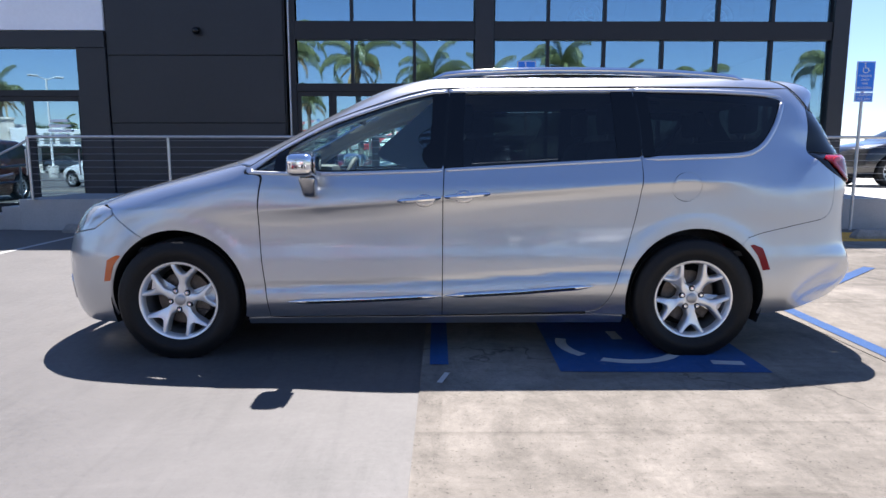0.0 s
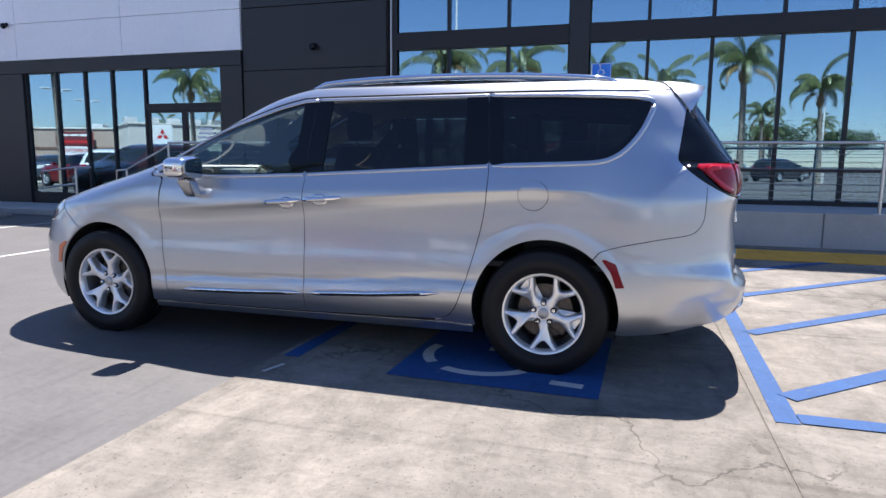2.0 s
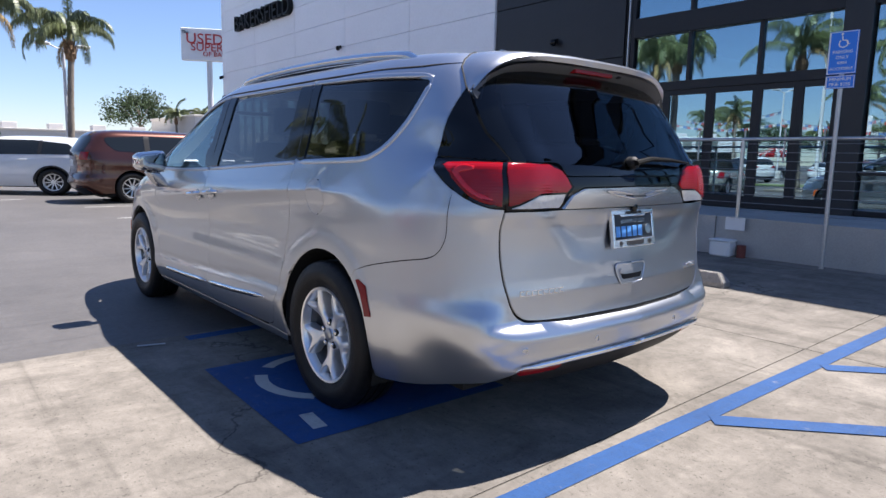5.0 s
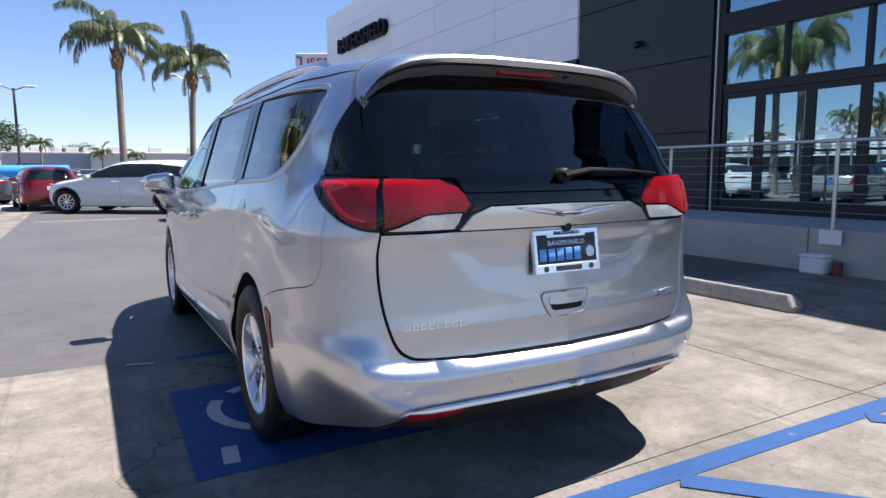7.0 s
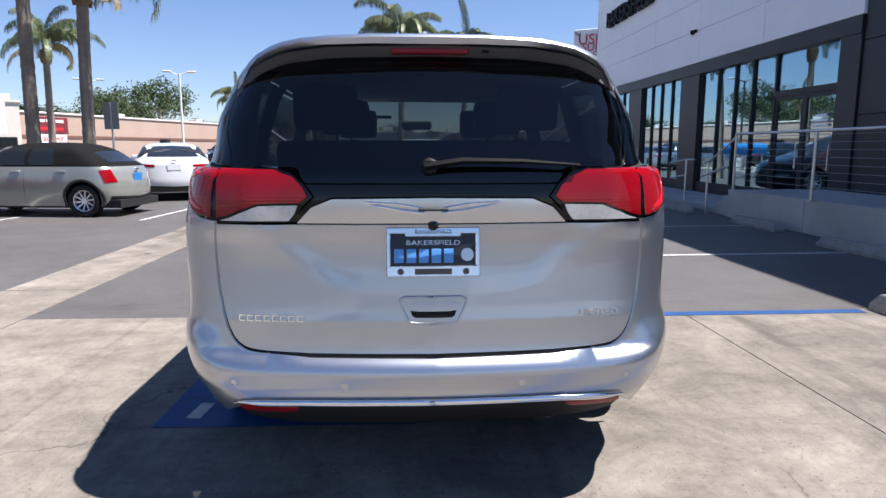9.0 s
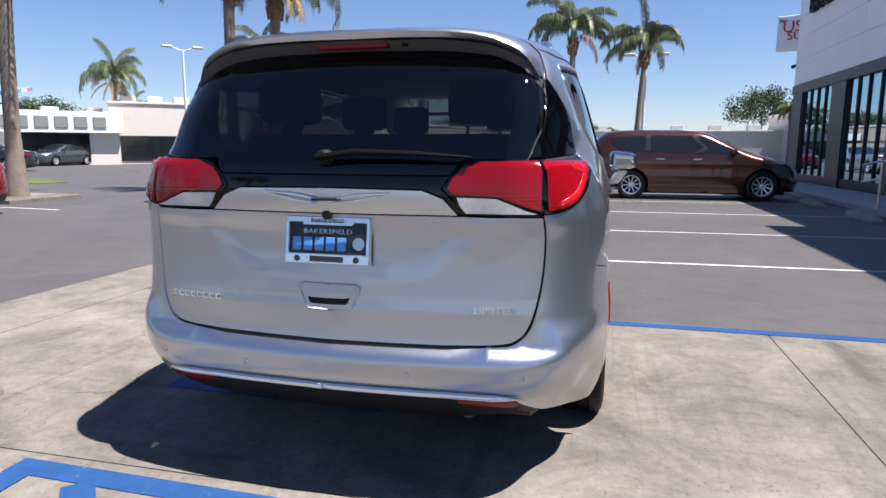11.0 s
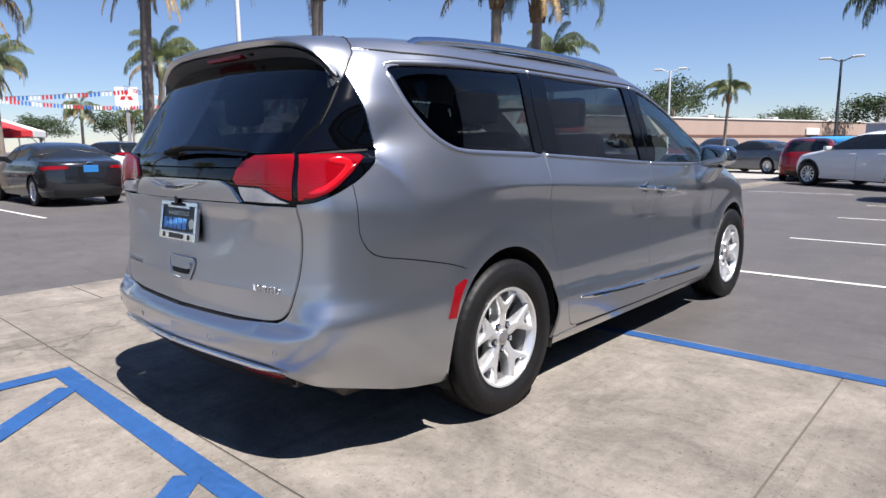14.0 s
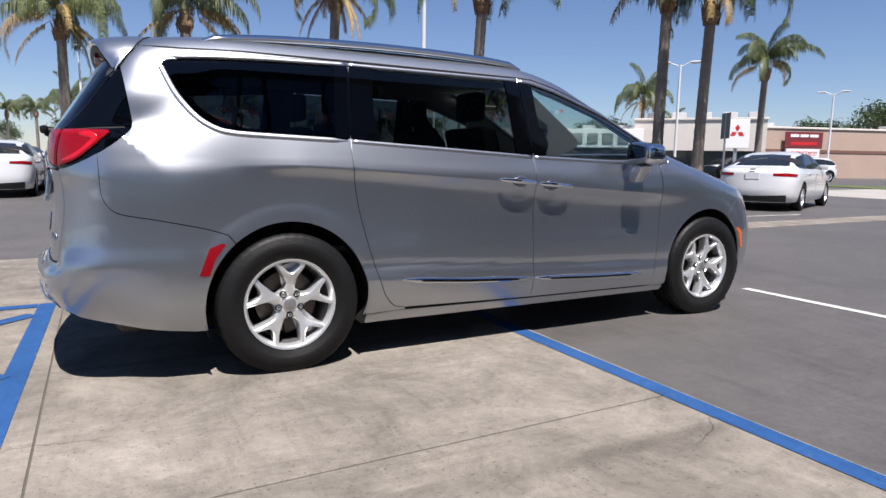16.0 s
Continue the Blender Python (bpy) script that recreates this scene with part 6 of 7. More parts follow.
def car(name, spec, m, paint, label, group="parked cars", roof=None, trim=None, rim_mat=None, plate_mat=None, clad=None):
    sh = Shell(spec["levels"], xcr=spec["xcr"], xcf=spec["xcf"], bend=spec["bend"], n1r=10, n1f=7)
    ob = thing(name, m, label, name, group)
    h, r = spec["wb"] / 2, spec["r"]
    ar = r + .05
    z0 = spec["levels"][0][1]
    t0 = z0 + .01
    S = lambda pts: [sh.side(x, z) for x, z in pts]
    tb = spec["belt"]
    res = .07
    af = arc(-h, r + .01, ar, -18, 198, 18)
    arr = arc(h, r + .01, ar, 198, -18, 18)
    low = [(sh.s0, tb)] + [(sh.s0, t0)] + S(af[::-1] + [(-h + ar + .05, t0), (h - ar - .05, t0)] + arr) + [(sh.s1, t0), (sh.s1, tb)]
    body = part("body", skin(sh, low, both=True, res=res, thick=.02), paint, ob)
    up = [(sh.s0, tb + .001), (sh.s1, tb + .001), (sh.s1, sh.tmax - .01), (sh.s0, sh.tmax - .01)]
    part("roof", skin(sh, up, both=True, res=res, flange=False), roof or paint, ob)
    for sg in (False, True):
        part("window", skin(sh, S(round_poly(spec["side"], .05, 2)), right=sg, off=.006, res=res, thick=.006), CAR_GLASS, ob)
        for x0, za, x1, zb in spec["posts"]:
            part("pillar", skin(sh, S([(x0, za + .04), (x1, za + .04), (x1, zb - .03), (x0, zb - .03)]), right=sg, off=.010, res=res, thick=.004), CAR_BLACK if roof is None else roof, ob)
        part("tail_lamp", skin(sh, [sh.tail(y, z) for y, z in spec["lamp"]], right=sg, off=.006, res=.05, thick=.01), RED_LENS, ob)
        zb = spec["levels"][4][1]
        part("headlamp", skin(sh, [sh.nose(y, z) for y, z in ((.45, zb - .02), (.80, zb - .02), (.84, zb + .08), (.55, zb + .09))], right=sg, off=.006, res=.05, thick=.01), HEAD_LENS, ob)
        mx, mz = spec["side"][0][0] + .22, spec["side"][0][1] + .06
        yy = float(sh.b(mz)) + .07
        bm = boxes((mx - .07, -.10, -.06 + mz, mx + .05, .10, .07 + mz), bevel=.03, seg=2)
        for v in bm.verts:
            v.co.y += yy * (1 if sg else -1)
        part("door_mirror", bm, paint, ob, smooth=True)
        for dx in (-.12, .75):
            st = sh.side(dx + .1, tb - .09)
            p = sh.at(*st)
            py = abs(float(p[1])) * (1 if sg else -1)
            part("door_handle", boxes((dx, py - .025, tb - .10, dx + .2, py + .025, tb - .075), bevel=.008), trim or paint, ob)
        for x in (-h, h):
            far_wheel(ob, x, (1 if sg else -1) * (max(l[2] for l in spec["levels"]) - .045), r, sg, rim_mat or ALLOY)
            bm = bmesh.new()
            y0 = (1 if sg else -1) * .80
            pr = [(x + (ar + .002) * math.cos(a), r + .01 + (ar + .002) * math.sin(a)) for a in np.linspace(radians(-20), radians(200), 16)]
            va = [bm.verts.new((q[0], y0 * 1.06, q[1])) for q in pr]
            vb = [bm.verts.new((q[0], y0 * .6, q[1])) for q in pr]
            for k in range(len(pr) - 1):
                bm.faces.new((va[k], va[k + 1], vb[k + 1], vb[k]))
            bm.faces.new(vb)
            part("arch_liner", bm, SHADOW_GAP, ob)
            if clad:
                part("arch_trim", strip(sh, S(arc(x, r + .01, ar + .02, -12, 192, 18)), .05, .012, right=sg), CAR_BLACK, ob)
        part("door_gap", strip(sh, S([(.12, .3), (.14, tb - .03)]), .006, .002, right=sg), SHADOW_GAP, ob)
    part("windshield", skin(sh, [sh.nose(0, tb + .06), sh.nose(.66, tb + .06), sh.nose(.5, spec["side"][-3][1] - .0), sh.nose(0, spec["side"][-3][1] + .02)], both=True, off=.006, res=res, thick=.004), CAR_GLASS, ob)
    part("rear_window", skin(sh, [sh.tail(y, z) for y, z in spec["rear"]], both=True, off=.006, res=res, thick=.006), CAR_GLASS, ob)
    part("bumper_trim", skin(sh, [sh.tail(y, z) for y, z in ((0, z0 + .03), (.7, z0 + .03), (.72, z0 + .2), (0, z0 + .16))], both=True, off=.006, res=res, thick=.01), CAR_BLACK, ob)
    part("underbody", boxes((-h - .55, -.72, z0 - .03, h + .65, .72, z0 + .12)), SHADOW_GAP, ob)
    pz, _ = spec["plate"]
    px = float(sh.r(sh.t_of(pz)))
    part("licence_plate", boxes((px + .0, -.155, pz - .078, px + .016, .155, pz + .078), bevel=.003), plate_mat or PLATE_WHITE, ob)
    part("badge", boxes((px - .01, -.06, pz + .13, px + .014, .06, pz + .17), bevel=.006), CHROME, ob)
    return ob


RED = car_paint("red_paint", (0.22, 0.008, 0.012), 0.4)
GREY = car_paint("dark_grey_paint", (0.022, 0.023, 0.026), 0.5)
BLACKP = car_paint("black_paint", (0.006, 0.006, 0.007), 0.1)
WHITEP = car_paint("white_paint", (0.62, 0.63, 0.64), 0.0, 0.3)
BROWN = car_paint("copper_brown_paint", (0.075, 0.023, 0.012), 0.6)
MINT = car_paint("grey_green_paint", (0.30, 0.31, 0.28), 0.4)
SILVERP = car_paint("silver_far_paint", (0.42, 0.43, 0.45), 0.7)
BLUEGREY = car_paint("slate_paint", (0.07, 0.08, 0.095), 0.5)

brown = car("minivan", VAN_CAR, pose(-13.15, 7.95, 0, 0, 0, -90), BROWN, "copper-brown minivan with chrome handles parked across the lot", trim=CHROME)
suv1 = car("sport_utility", SUV, pose(-17.7, 4.6, 0, 0, 0, 51), WHITEP, "white crossover with black lower trim parked at an angle", clad=True)
suv2 = car("sport_utility", SUV, pose(-22.0, 1.95, 0, 0, 0, 8), RED, "dark red crossover parked with its tail to the bay")
sedan_w = car("sedan", SEDAN, pose(-13.65, -1.95, 0, 0, 0, 21), WHITEP, "white sedan with black diffuser parked tail outwards")
mini = car("convertible", HATCH_CAR, pose(-8.55, -2.6, 0, 0, 0, 84), MINT, "grey-green small convertible with a black canvas top", roof=SOFT_TOP, plate_mat=COVER, clad=True)
sedan_r = car("sedan", SEDAN, pose(-4.3, -7.5, 0, 0, 0, 91), RED, "metallic red sedan parked tail outwards", trim=None)
sedan_g = car("sedan", SEDAN, pose(-1.55, -10.55, 0, 0, 0, 90), GREY, "dark grey sedan with a blue dealer plate", plate_mat=COVER)
suv_b = car("sport_utility", SUV, pose(2.0, -11.8, 0, 0, 0, 90), BLACKP, "black crossover parked tail outwards")
for base, x, y, a in ((sedan_w, 4.7, -12.2, 90), (sedan_w, -3.4, -16.5, 180), (suv1, -16.5, -22.0, 35), (sedan_g, -21.5, -25.0, 120)):
    copy_thing(base, pose(x, y, 0, 0, 0, a))
suv1.scale = (1.1, 1.02, .93)
suv2.scale = (.9, .9, .85)
slate = car("sedan", SEDAN, pose(-26.9, -1.3, 0, 0, 0, 62), BLUEGREY, "slate grey sedan parked by the lawn strip")
silver = car("sedan", SEDAN, pose(-34.5, 1.6, 0, 0, 0, 100), SILVERP, "silver sedan in the far row")
for k, (base, x, y) in enumerate(((suv2, -42, -11.5), (suv_b, -42, -8.2), (sedan_g, -42, -5.2), (slate, -42, -2.3), (suv_b, -42.5, .7), (silver, -42, 3.6), (sedan_w, -40.5, -27.5), (suv_b, -40, -24), (slate, -39, -20.5), (suv1, -38, -17.0), (silver, -35, 5.0), (slate, -31.5, -30), (sedan_w, -27, -32), (suv2, -43, 6.8))):
    copy_thing(base, pose(x, y, 0, 0, 0, 4 * (k % 3) - 4 + (180 if k % 2 else 0)))
copy_thing(suv1, pose(4.15, 14.5, .50, 0, 0, 4)).scale = (1.05, 1.02, .98)
copy_thing(sedan_g, pose(4.4, 14.6, 3.74, 0, 0, 4))
copy_thing(suv_b, pose(12.5, 16.3, .50, 0, 0, 2))

# ---- palms and trees ----
BARK = mat("palm_bark", (0.20, 0.17, 0.14), 0.95, grain=0.3, scale=30, big=0.2, bigscale=3, bump=0.6)
FROND = mat("palm_frond", (0.125, 0.15, 0.062), 0.45, grain=0.3, scale=8, island=0.5)
DEAD = mat("dead_frond", (0.30, 0.21, 0.085), 0.9, grain=0.3, scale=8, island=0.3)
BOOT = mat("palm_leaf_base", (0.20, 0.125, 0.07), 0.95, grain=0.35, scale=25, big=0.25, bigscale=5, bump=0.6)
SHAFT = mat("palm_crown_shaft", (0.14, 0.15, 0.07), 0.7, grain=0.2, scale=20)
LEAF = mat("tree_leaf", (0.035, 0.06, 0.018), 0.7, grain=0.3, scale=3, island=0.4)


def frond(verts, faces, az, rise, length, droop, leaf, n=30, hang=0.8, rnd=None):
    """Feather leaf: a stem that rises and arches over, with long leaflets that start sideways and hang like a curtain."""
    d = Vector((math.cos(az), math.sin(az), 0))
    side = Vector((-math.sin(az), math.cos(az), 0))
    twist = rnd.uniform(-.35, .35)
    pts, ang, p = [], rise, Vector((0, 0, 0))
    seg = length / n
    for k in range(n + 1):
        pts.append(p.copy())
        f = k / n
        ang -= droop * (0.25 + 1.9 * f * (1.15 - .6 * f)) / n
        p = p + ((d + side * twist * f) * math.cos(ang) + Vector((0, 0, 1)) * math.sin(ang)) * seg
    for k in range(n):
        a, b = pts[k], pts[k + 1]
        f = k / n
        w = .04 * (1 - f) + .008
        i = len(verts)
        verts += [a + side * w, a - side * w, b - side * w * .9, b + side * w * .9]
        faces.append((i, i + 1, i + 2, i + 3))
        if k < 4:
            continue
        ll = leaf * min(1, .45 + 2.2 * f) * (1 - .55 * f ** 3)
        along = (b - a).normalized()
        for q in range(5):
            for sgn in (-1, 1):
                if rnd.random() < .06:
                    continue
                le = ll * rnd.uniform(.75, 1.12)
                o = a.lerp(b, (q + rnd.random() * .9) / 5)
                out = (side * sgn * rnd.uniform(.5, .9) + along * rnd.uniform(.1, .7) + Vector((0, 0, rnd.uniform(-.15, .35)))).normalized()
                mid = o + out * le * .24
                low = mid + (out * (1 - hang) + Vector((rnd.uniform(-.12, .12), rnd.uniform(-.12, .12), -hang))).normalized() * le * .36
                tip = low + Vector((rnd.uniform(-.1, .1), rnd.uniform(-.1, .1), -1)).normalized() * le * .34
                e = along * rnd.uniform(.008, .015)
                i = len(verts)
                verts += [o - e * .4, o + e * .4, mid + e, mid - e, low + e * .8, low - e * .8, tip]
                faces += [(i, i + 1, i + 2, i + 3), (i + 3, i + 2, i + 4, i + 5), (i + 5, i + 4, i + 6)]


def palm(name, m, height, spread=2.4, seed=1, dead=2, skirt=0, fronds=10, label="queen palm with a grey ringed trunk and drooping feather fronds", r0=.17, group="palms"):
    rnd = random.Random(seed)
    ob = thing(name, m, label, "palm tree", group)
    pts, rad = [], []
    lean = (rnd.uniform(-.2, .2), rnd.uniform(-.2, .2))
    boot = height - .95
    nseg = int(boot / .13)
    for k in range(nseg + 1):
        f = k / nseg
        pts.append((lean[0] * f * f, lean[1] * f * f, -.05 + (boot + .05) * f))
        rad.append(r0 * (1.28 - .42 * min(f * 3.5, 1)) * (1 - .12 * f) * (1.035 if k % 2 else .98) * rnd.uniform(.985, 1.015))
    part("trunk", tube(pts, rad, 14), BARK, ob, smooth=True)
    bx, by = lean
    # swollen boots of old leaf bases, then the green shaft
    bp = [(bx, by, boot - .03 + .05 * k) for k in range(15)]
    br = [r0 * (.78 + .52 * math.sin(math.pi * min(k / 11, 1)) ** 1.3) * rnd.uniform(.93, 1.07) for k in range(15)]
    bt = part("leaf_base", tube(bp, br, 12), BOOT, ob, "ragged tan leaf bases")
    stubs = bmesh.new()
    for k in range(16):
        a, z = 2.4 * k, boot + .06 + .035 * k
        o = Vector((bx + r0 * 1.0 * math.cos(a), by + r0 * 1.0 * math.sin(a), z))
        tube([o - Vector((0, 0, .12)), o + Vector((math.cos(a) * .05, math.sin(a) * .05, .10)), o + Vector((math.cos(a) * .12, math.sin(a) * .12, .2 + .12 * rnd.random()))], [.05, .035, .012], 5, stubs, flat=.5)
    part("stub", stubs, BOOT, bt)
    part("crown_shaft", tube([(bx, by, boot + .55), (bx, by, height - .1), (bx, by, height + .35)], [r0 * .78, r0 * .62, r0 * .2], 10), SHAFT, ob, smooth=True)
    top = Vector((bx, by, height))
    verts, faces = [], []
    fronds = fronds + 5
    for k in range(fronds):
        lvl = k / (fronds - 1)
        az = 2.4 * k + rnd.uniform(-.7, .7)
        frond(verts, faces, az, radians(86 - 62 * lvl ** .8 + rnd.uniform(-10, 10)), spread * rnd.uniform(.75, 1.25), radians(118 + 34 * lvl + rnd.uniform(-40, 30)), spread * rnd.uniform(.27, .36), hang=.86, rnd=rnd)
    verts = [v + top - Vector((0, 0, .05)) for v in verts]
    part("crown", mesh_from("crown", verts, faces), FROND, ob)
    if dead or skirt:
        verts, faces = [], []
        for k in range(dead):
            frond(verts, faces, rnd.uniform(0, 6.28), radians(rnd.uniform(5, 30)), spread * rnd.uniform(.7, 1.0), radians(rnd.uniform(100, 130)), spread * .2, 22, rnd=rnd)
        for k in range(skirt):
            frond(verts, faces, rnd.uniform(0, 6.28), radians(rnd.uniform(-50, -20)), spread * rnd.uniform(.55, .9), radians(rnd.uniform(45, 60)), spread * .12, 18, rnd=rnd)
        verts = [v + top - Vector((0, 0, .2)) for v in verts]
        part("dead_fronds", mesh_from("dead_fronds", verts, faces), DEAD, ob, "hanging tan dead fronds")
    return ob


pa = palm("palm", pose(-20.5, 4.45, 0), 5.7, 2.0, 3, 1, r0=.14)
pb = palm("palm", pose(-22.5, 7.0, 0), 5.4, 2.0, 8, 1, fronds=11, r0=.14)
p1 = palm("palm", pose(-7.6, -7.75, 0), 6.3, 2.5, 21, 2, fronds=10, r0=.2)
p2 = palm("palm", pose(-4.3, -11.2, 0), 6.6, 2.5, 14, 2, skirt=9, r0=.19, label="queen palm with tan dead fronds hanging down its trunk")
p3 = palm("palm", pose(-.3, -13.4, 0), 5.9, 2.7, 33, 3, skirt=5, fronds=12, r0=.2, label="queen palm with tan dead fronds hanging down its trunk")
p4 = palm("palm", pose(-12.0, -4.7, 0), 6.25, 2.5, 5, 1, r0=.19)
p5 = palm("palm", pose(-12.3, -3.5, 0), 5.75, 2.6, 17, 2, fronds=12, r0=.18)
for base, x, y, s, a in ((p1, -8.9, -20.2, .80, 75), (p1, -27, -12.2, .98, 40), (p3, -37, -30, 1.1, 10), (p2, -17.2, -21.8, .72, 70), (p3, 3.2, -15.5, .95, 200), (p2, -3.2, -21.5, .68, 130), (pa, -55, .5, 0.61, 20), (pb, -53, 20.5, 0.81, 60), (pa, -52.5, 22.5, 0.77, 150), (pb, -46, 4.5, 0.47, 80), (pa, -48, 6.8, 0.42, 10), (pb, -38, -6.4, 0.85, 30),
                         (p1, -30, -42, .9, 30), (pb, -20, -45, 0.77, 90), (pa, -8, -48, 0.85, 10), (p3, 4, -50, .9, 55), (p1, 14, -46, 1.0, 10), (pb, 12, -16, 1.02, 50), (p1, 7.5, -13.5, 1.05, 100), (p4, 18, -19, 1.0, 15), (p5, 24, -14, 1.1, 15)):
    q = copy_thing(base, pose(x, y, 0, 0, 0, a))
    q.scale = (s, s, s)


for k, (x, y, s) in enumerate(((-44, -52, .9), (-39, -60, .8), (-34, -55, 1.0), (-25, -62, .9), (-18, -56, .8), (-12, -64, 1.0), (-5, -58, .75), (0, -66, .9), (7, -60, .8), (10, -68, 1.0), (17, -62, .85), (22, -58, .9), (-50, -38, .8), (-56, -44, .9))):
    q = copy_thing((pb, p3, p1)[k % 3], pose(x, y, 0, 0, 0, 37 * k))
    q.scale = (s, s, s)
for k, (x, y) in enumerate(((-14, -30), (-10.5, -31), (-7, -29.5), (2, -27), (5.5, -28), (9, -27), (12.5, -29), (-20, -33), (-1.5, -40), (4, -41), (9, -43), (15, -40), (-12, -42))):
    copy_thing((sedan_w, suv_b, sedan_g, silver, suv2)[k % 5], pose(x, y, 0, 0, 0, 80 + 25 * (k % 4)))


def tree(name, m, h, r, seed, label):
    rnd = random.Random(seed)
    ob = thing(name, m, label, "tree", "trees")
    bm = tube([(0, 0, -.05), (.05, 0, h * .25), (.1, .05, h * .5), (.12, .05, h * .75)], [.28, .22, .16, .07], 10)
    for k in range(7):
        a = k * 2.4
        tube([(.08, .03, h * (.3 + .05 * k)), (r * .4 * math.cos(a), r * .4 * math.sin(a), h * (.5 + .05 * k)), (r * .7 * math.cos(a), r * .7 * math.sin(a), h * (.6 + .05 * k))], [.1, .06, .02], 6, bm)
    part("trunk", bm, BARK, ob, smooth=True)
    verts, faces = [], []
    for c in range(60):
        a, e = rnd.uniform(0, 6.28), rnd.uniform(-.5, 1.2)
        q = rnd.uniform(.45, 1)
        cen = Vector((r * q * math.cos(a) * math.cos(e), r * q * math.sin(a) * math.cos(e), h * .66 + h * .32 * q * math.sin(e)))
        for k in range(70):
            o = cen + Vector((rnd.gauss(0, .26), rnd.gauss(0, .26), rnd.gauss(0, .22))) * r * .5
            u = Vector((rnd.gauss(0, 1), rnd.gauss(0, 1), rnd.gauss(0, 1))).normalized() * .16
            v = u.cross(Vector((rnd.gauss(0, 1), rnd.gauss(0, 1), rnd.gauss(0, 1)))).normalized() * .1
            i = len(verts)
            verts += [o - u, o - v, o + u, o + v]
            faces.append((i, i + 1, i + 2, i + 3))
    part("crown", mesh_from("crown", verts, faces), LEAF, ob)
    return ob


t1 = tree("tree", pose(-78, -26, 0), 9.8, 4.0, 4, "round green leafy tree behind the peach wall")
for x, y, s in ((-73, -30, .85), (-70, 22, .8)):
    q = copy_thing(t1, pose(x, y, 0, 0, 0, 70))
    q.scale = (s, s, s)

# ---- light poles, signs, far buildings ----
POLE_WHITE = mat("white_pole_paint", (0.62, 0.63, 0.64), 0.5, grain=0.05)
POLE_DARK = mat("bronze_pole_paint", (0.06, 0.06, 0.065), 0.5, grain=0.05)
LAMP_HEAD = mat("lamp_head", (0.55, 0.55, 0.55), 0.45)


def light_pole(x, y, h, m, a=0, label="white parking-lot light pole with twin heads"):
    ob = thing("light_pole", pose(x, y, 0, 0, 0, a), label, "light pole", "light poles")
    part("base", lathe([(.3, 0), (.3, .7), (.27, .75), (.0001, .75)], 16), CONCRETE_WALL, ob, smooth=True)
    part("pole", tube([(0, 0, .7), (0, 0, h)], [.075, .055], 10), m, ob, smooth=True)
    for sg in (-1, 1):
        part("arm", tube([(0, 0, h - .1), (0, sg * .5, h + .1)], .03, 6), m, ob)
        part("lamp_head", boxes((-.2, sg * .45, h + .06, .2, sg * .95, h + .15), bevel=.03), LAMP_HEAD, ob)
    return ob


for x, y, h, m, a in ((-35, -8.8, 5.7, POLE_WHITE, 15), (-33, .55, 5.3, POLE_DARK, 0), (-16.5, -27.5, 6.6, POLE_WHITE, 30), (-23.7, -14.5, 6.0, POLE_WHITE, 40), (-40.6, -16.7, 5.8, POLE_WHITE, 20), (-25.2, 7.4, 5.2, POLE_WHITE, 0), (3.0, -34, 7, POLE_WHITE, 0), (14, -24, 7, POLE_WHITE, 0)):
    light_pole(x, y, h, m, a)
fp = thing("flag_pole", pose(-8.9, -13.8, 0), "tall white tapered pole", "pole")
part("pole", tube([(0, 0, 0), (0, 0, 14)], [.10, .05], 12), POLE_WHITE, fp, smooth=True)
part("finial", lathe([(.0001, 13.95), (.08, 14.02), (.0001, 14.12)], 12), STEEL, fp, smooth=True)

SIGN_BLUE = mat("sign_blue", (0.02, 0.19, 0.72), 0.45)
SIGN_WHITE = mat("sign_white", (0.75, 0.75, 0.74), 0.5)
SIGN_RED = mat("sign_red", (0.5, 0.02, 0.02), 0.5)
SIGN_MAROON = mat("sign_maroon", (0.16, 0.02, 0.025), 0.6)
SIGN_GREY = mat("sign_back_grey", (0.2, 0.22, 0.2), 0.6, grain=0.06)


def facing(ob, x, y, z, yaw):
    """Set a flat part that was drawn in its own x-y plane upright, its face towards -y turned by yaw."""
    ob.matrix_local = pose(x, y, z, 90, 0, yaw)
    return ob


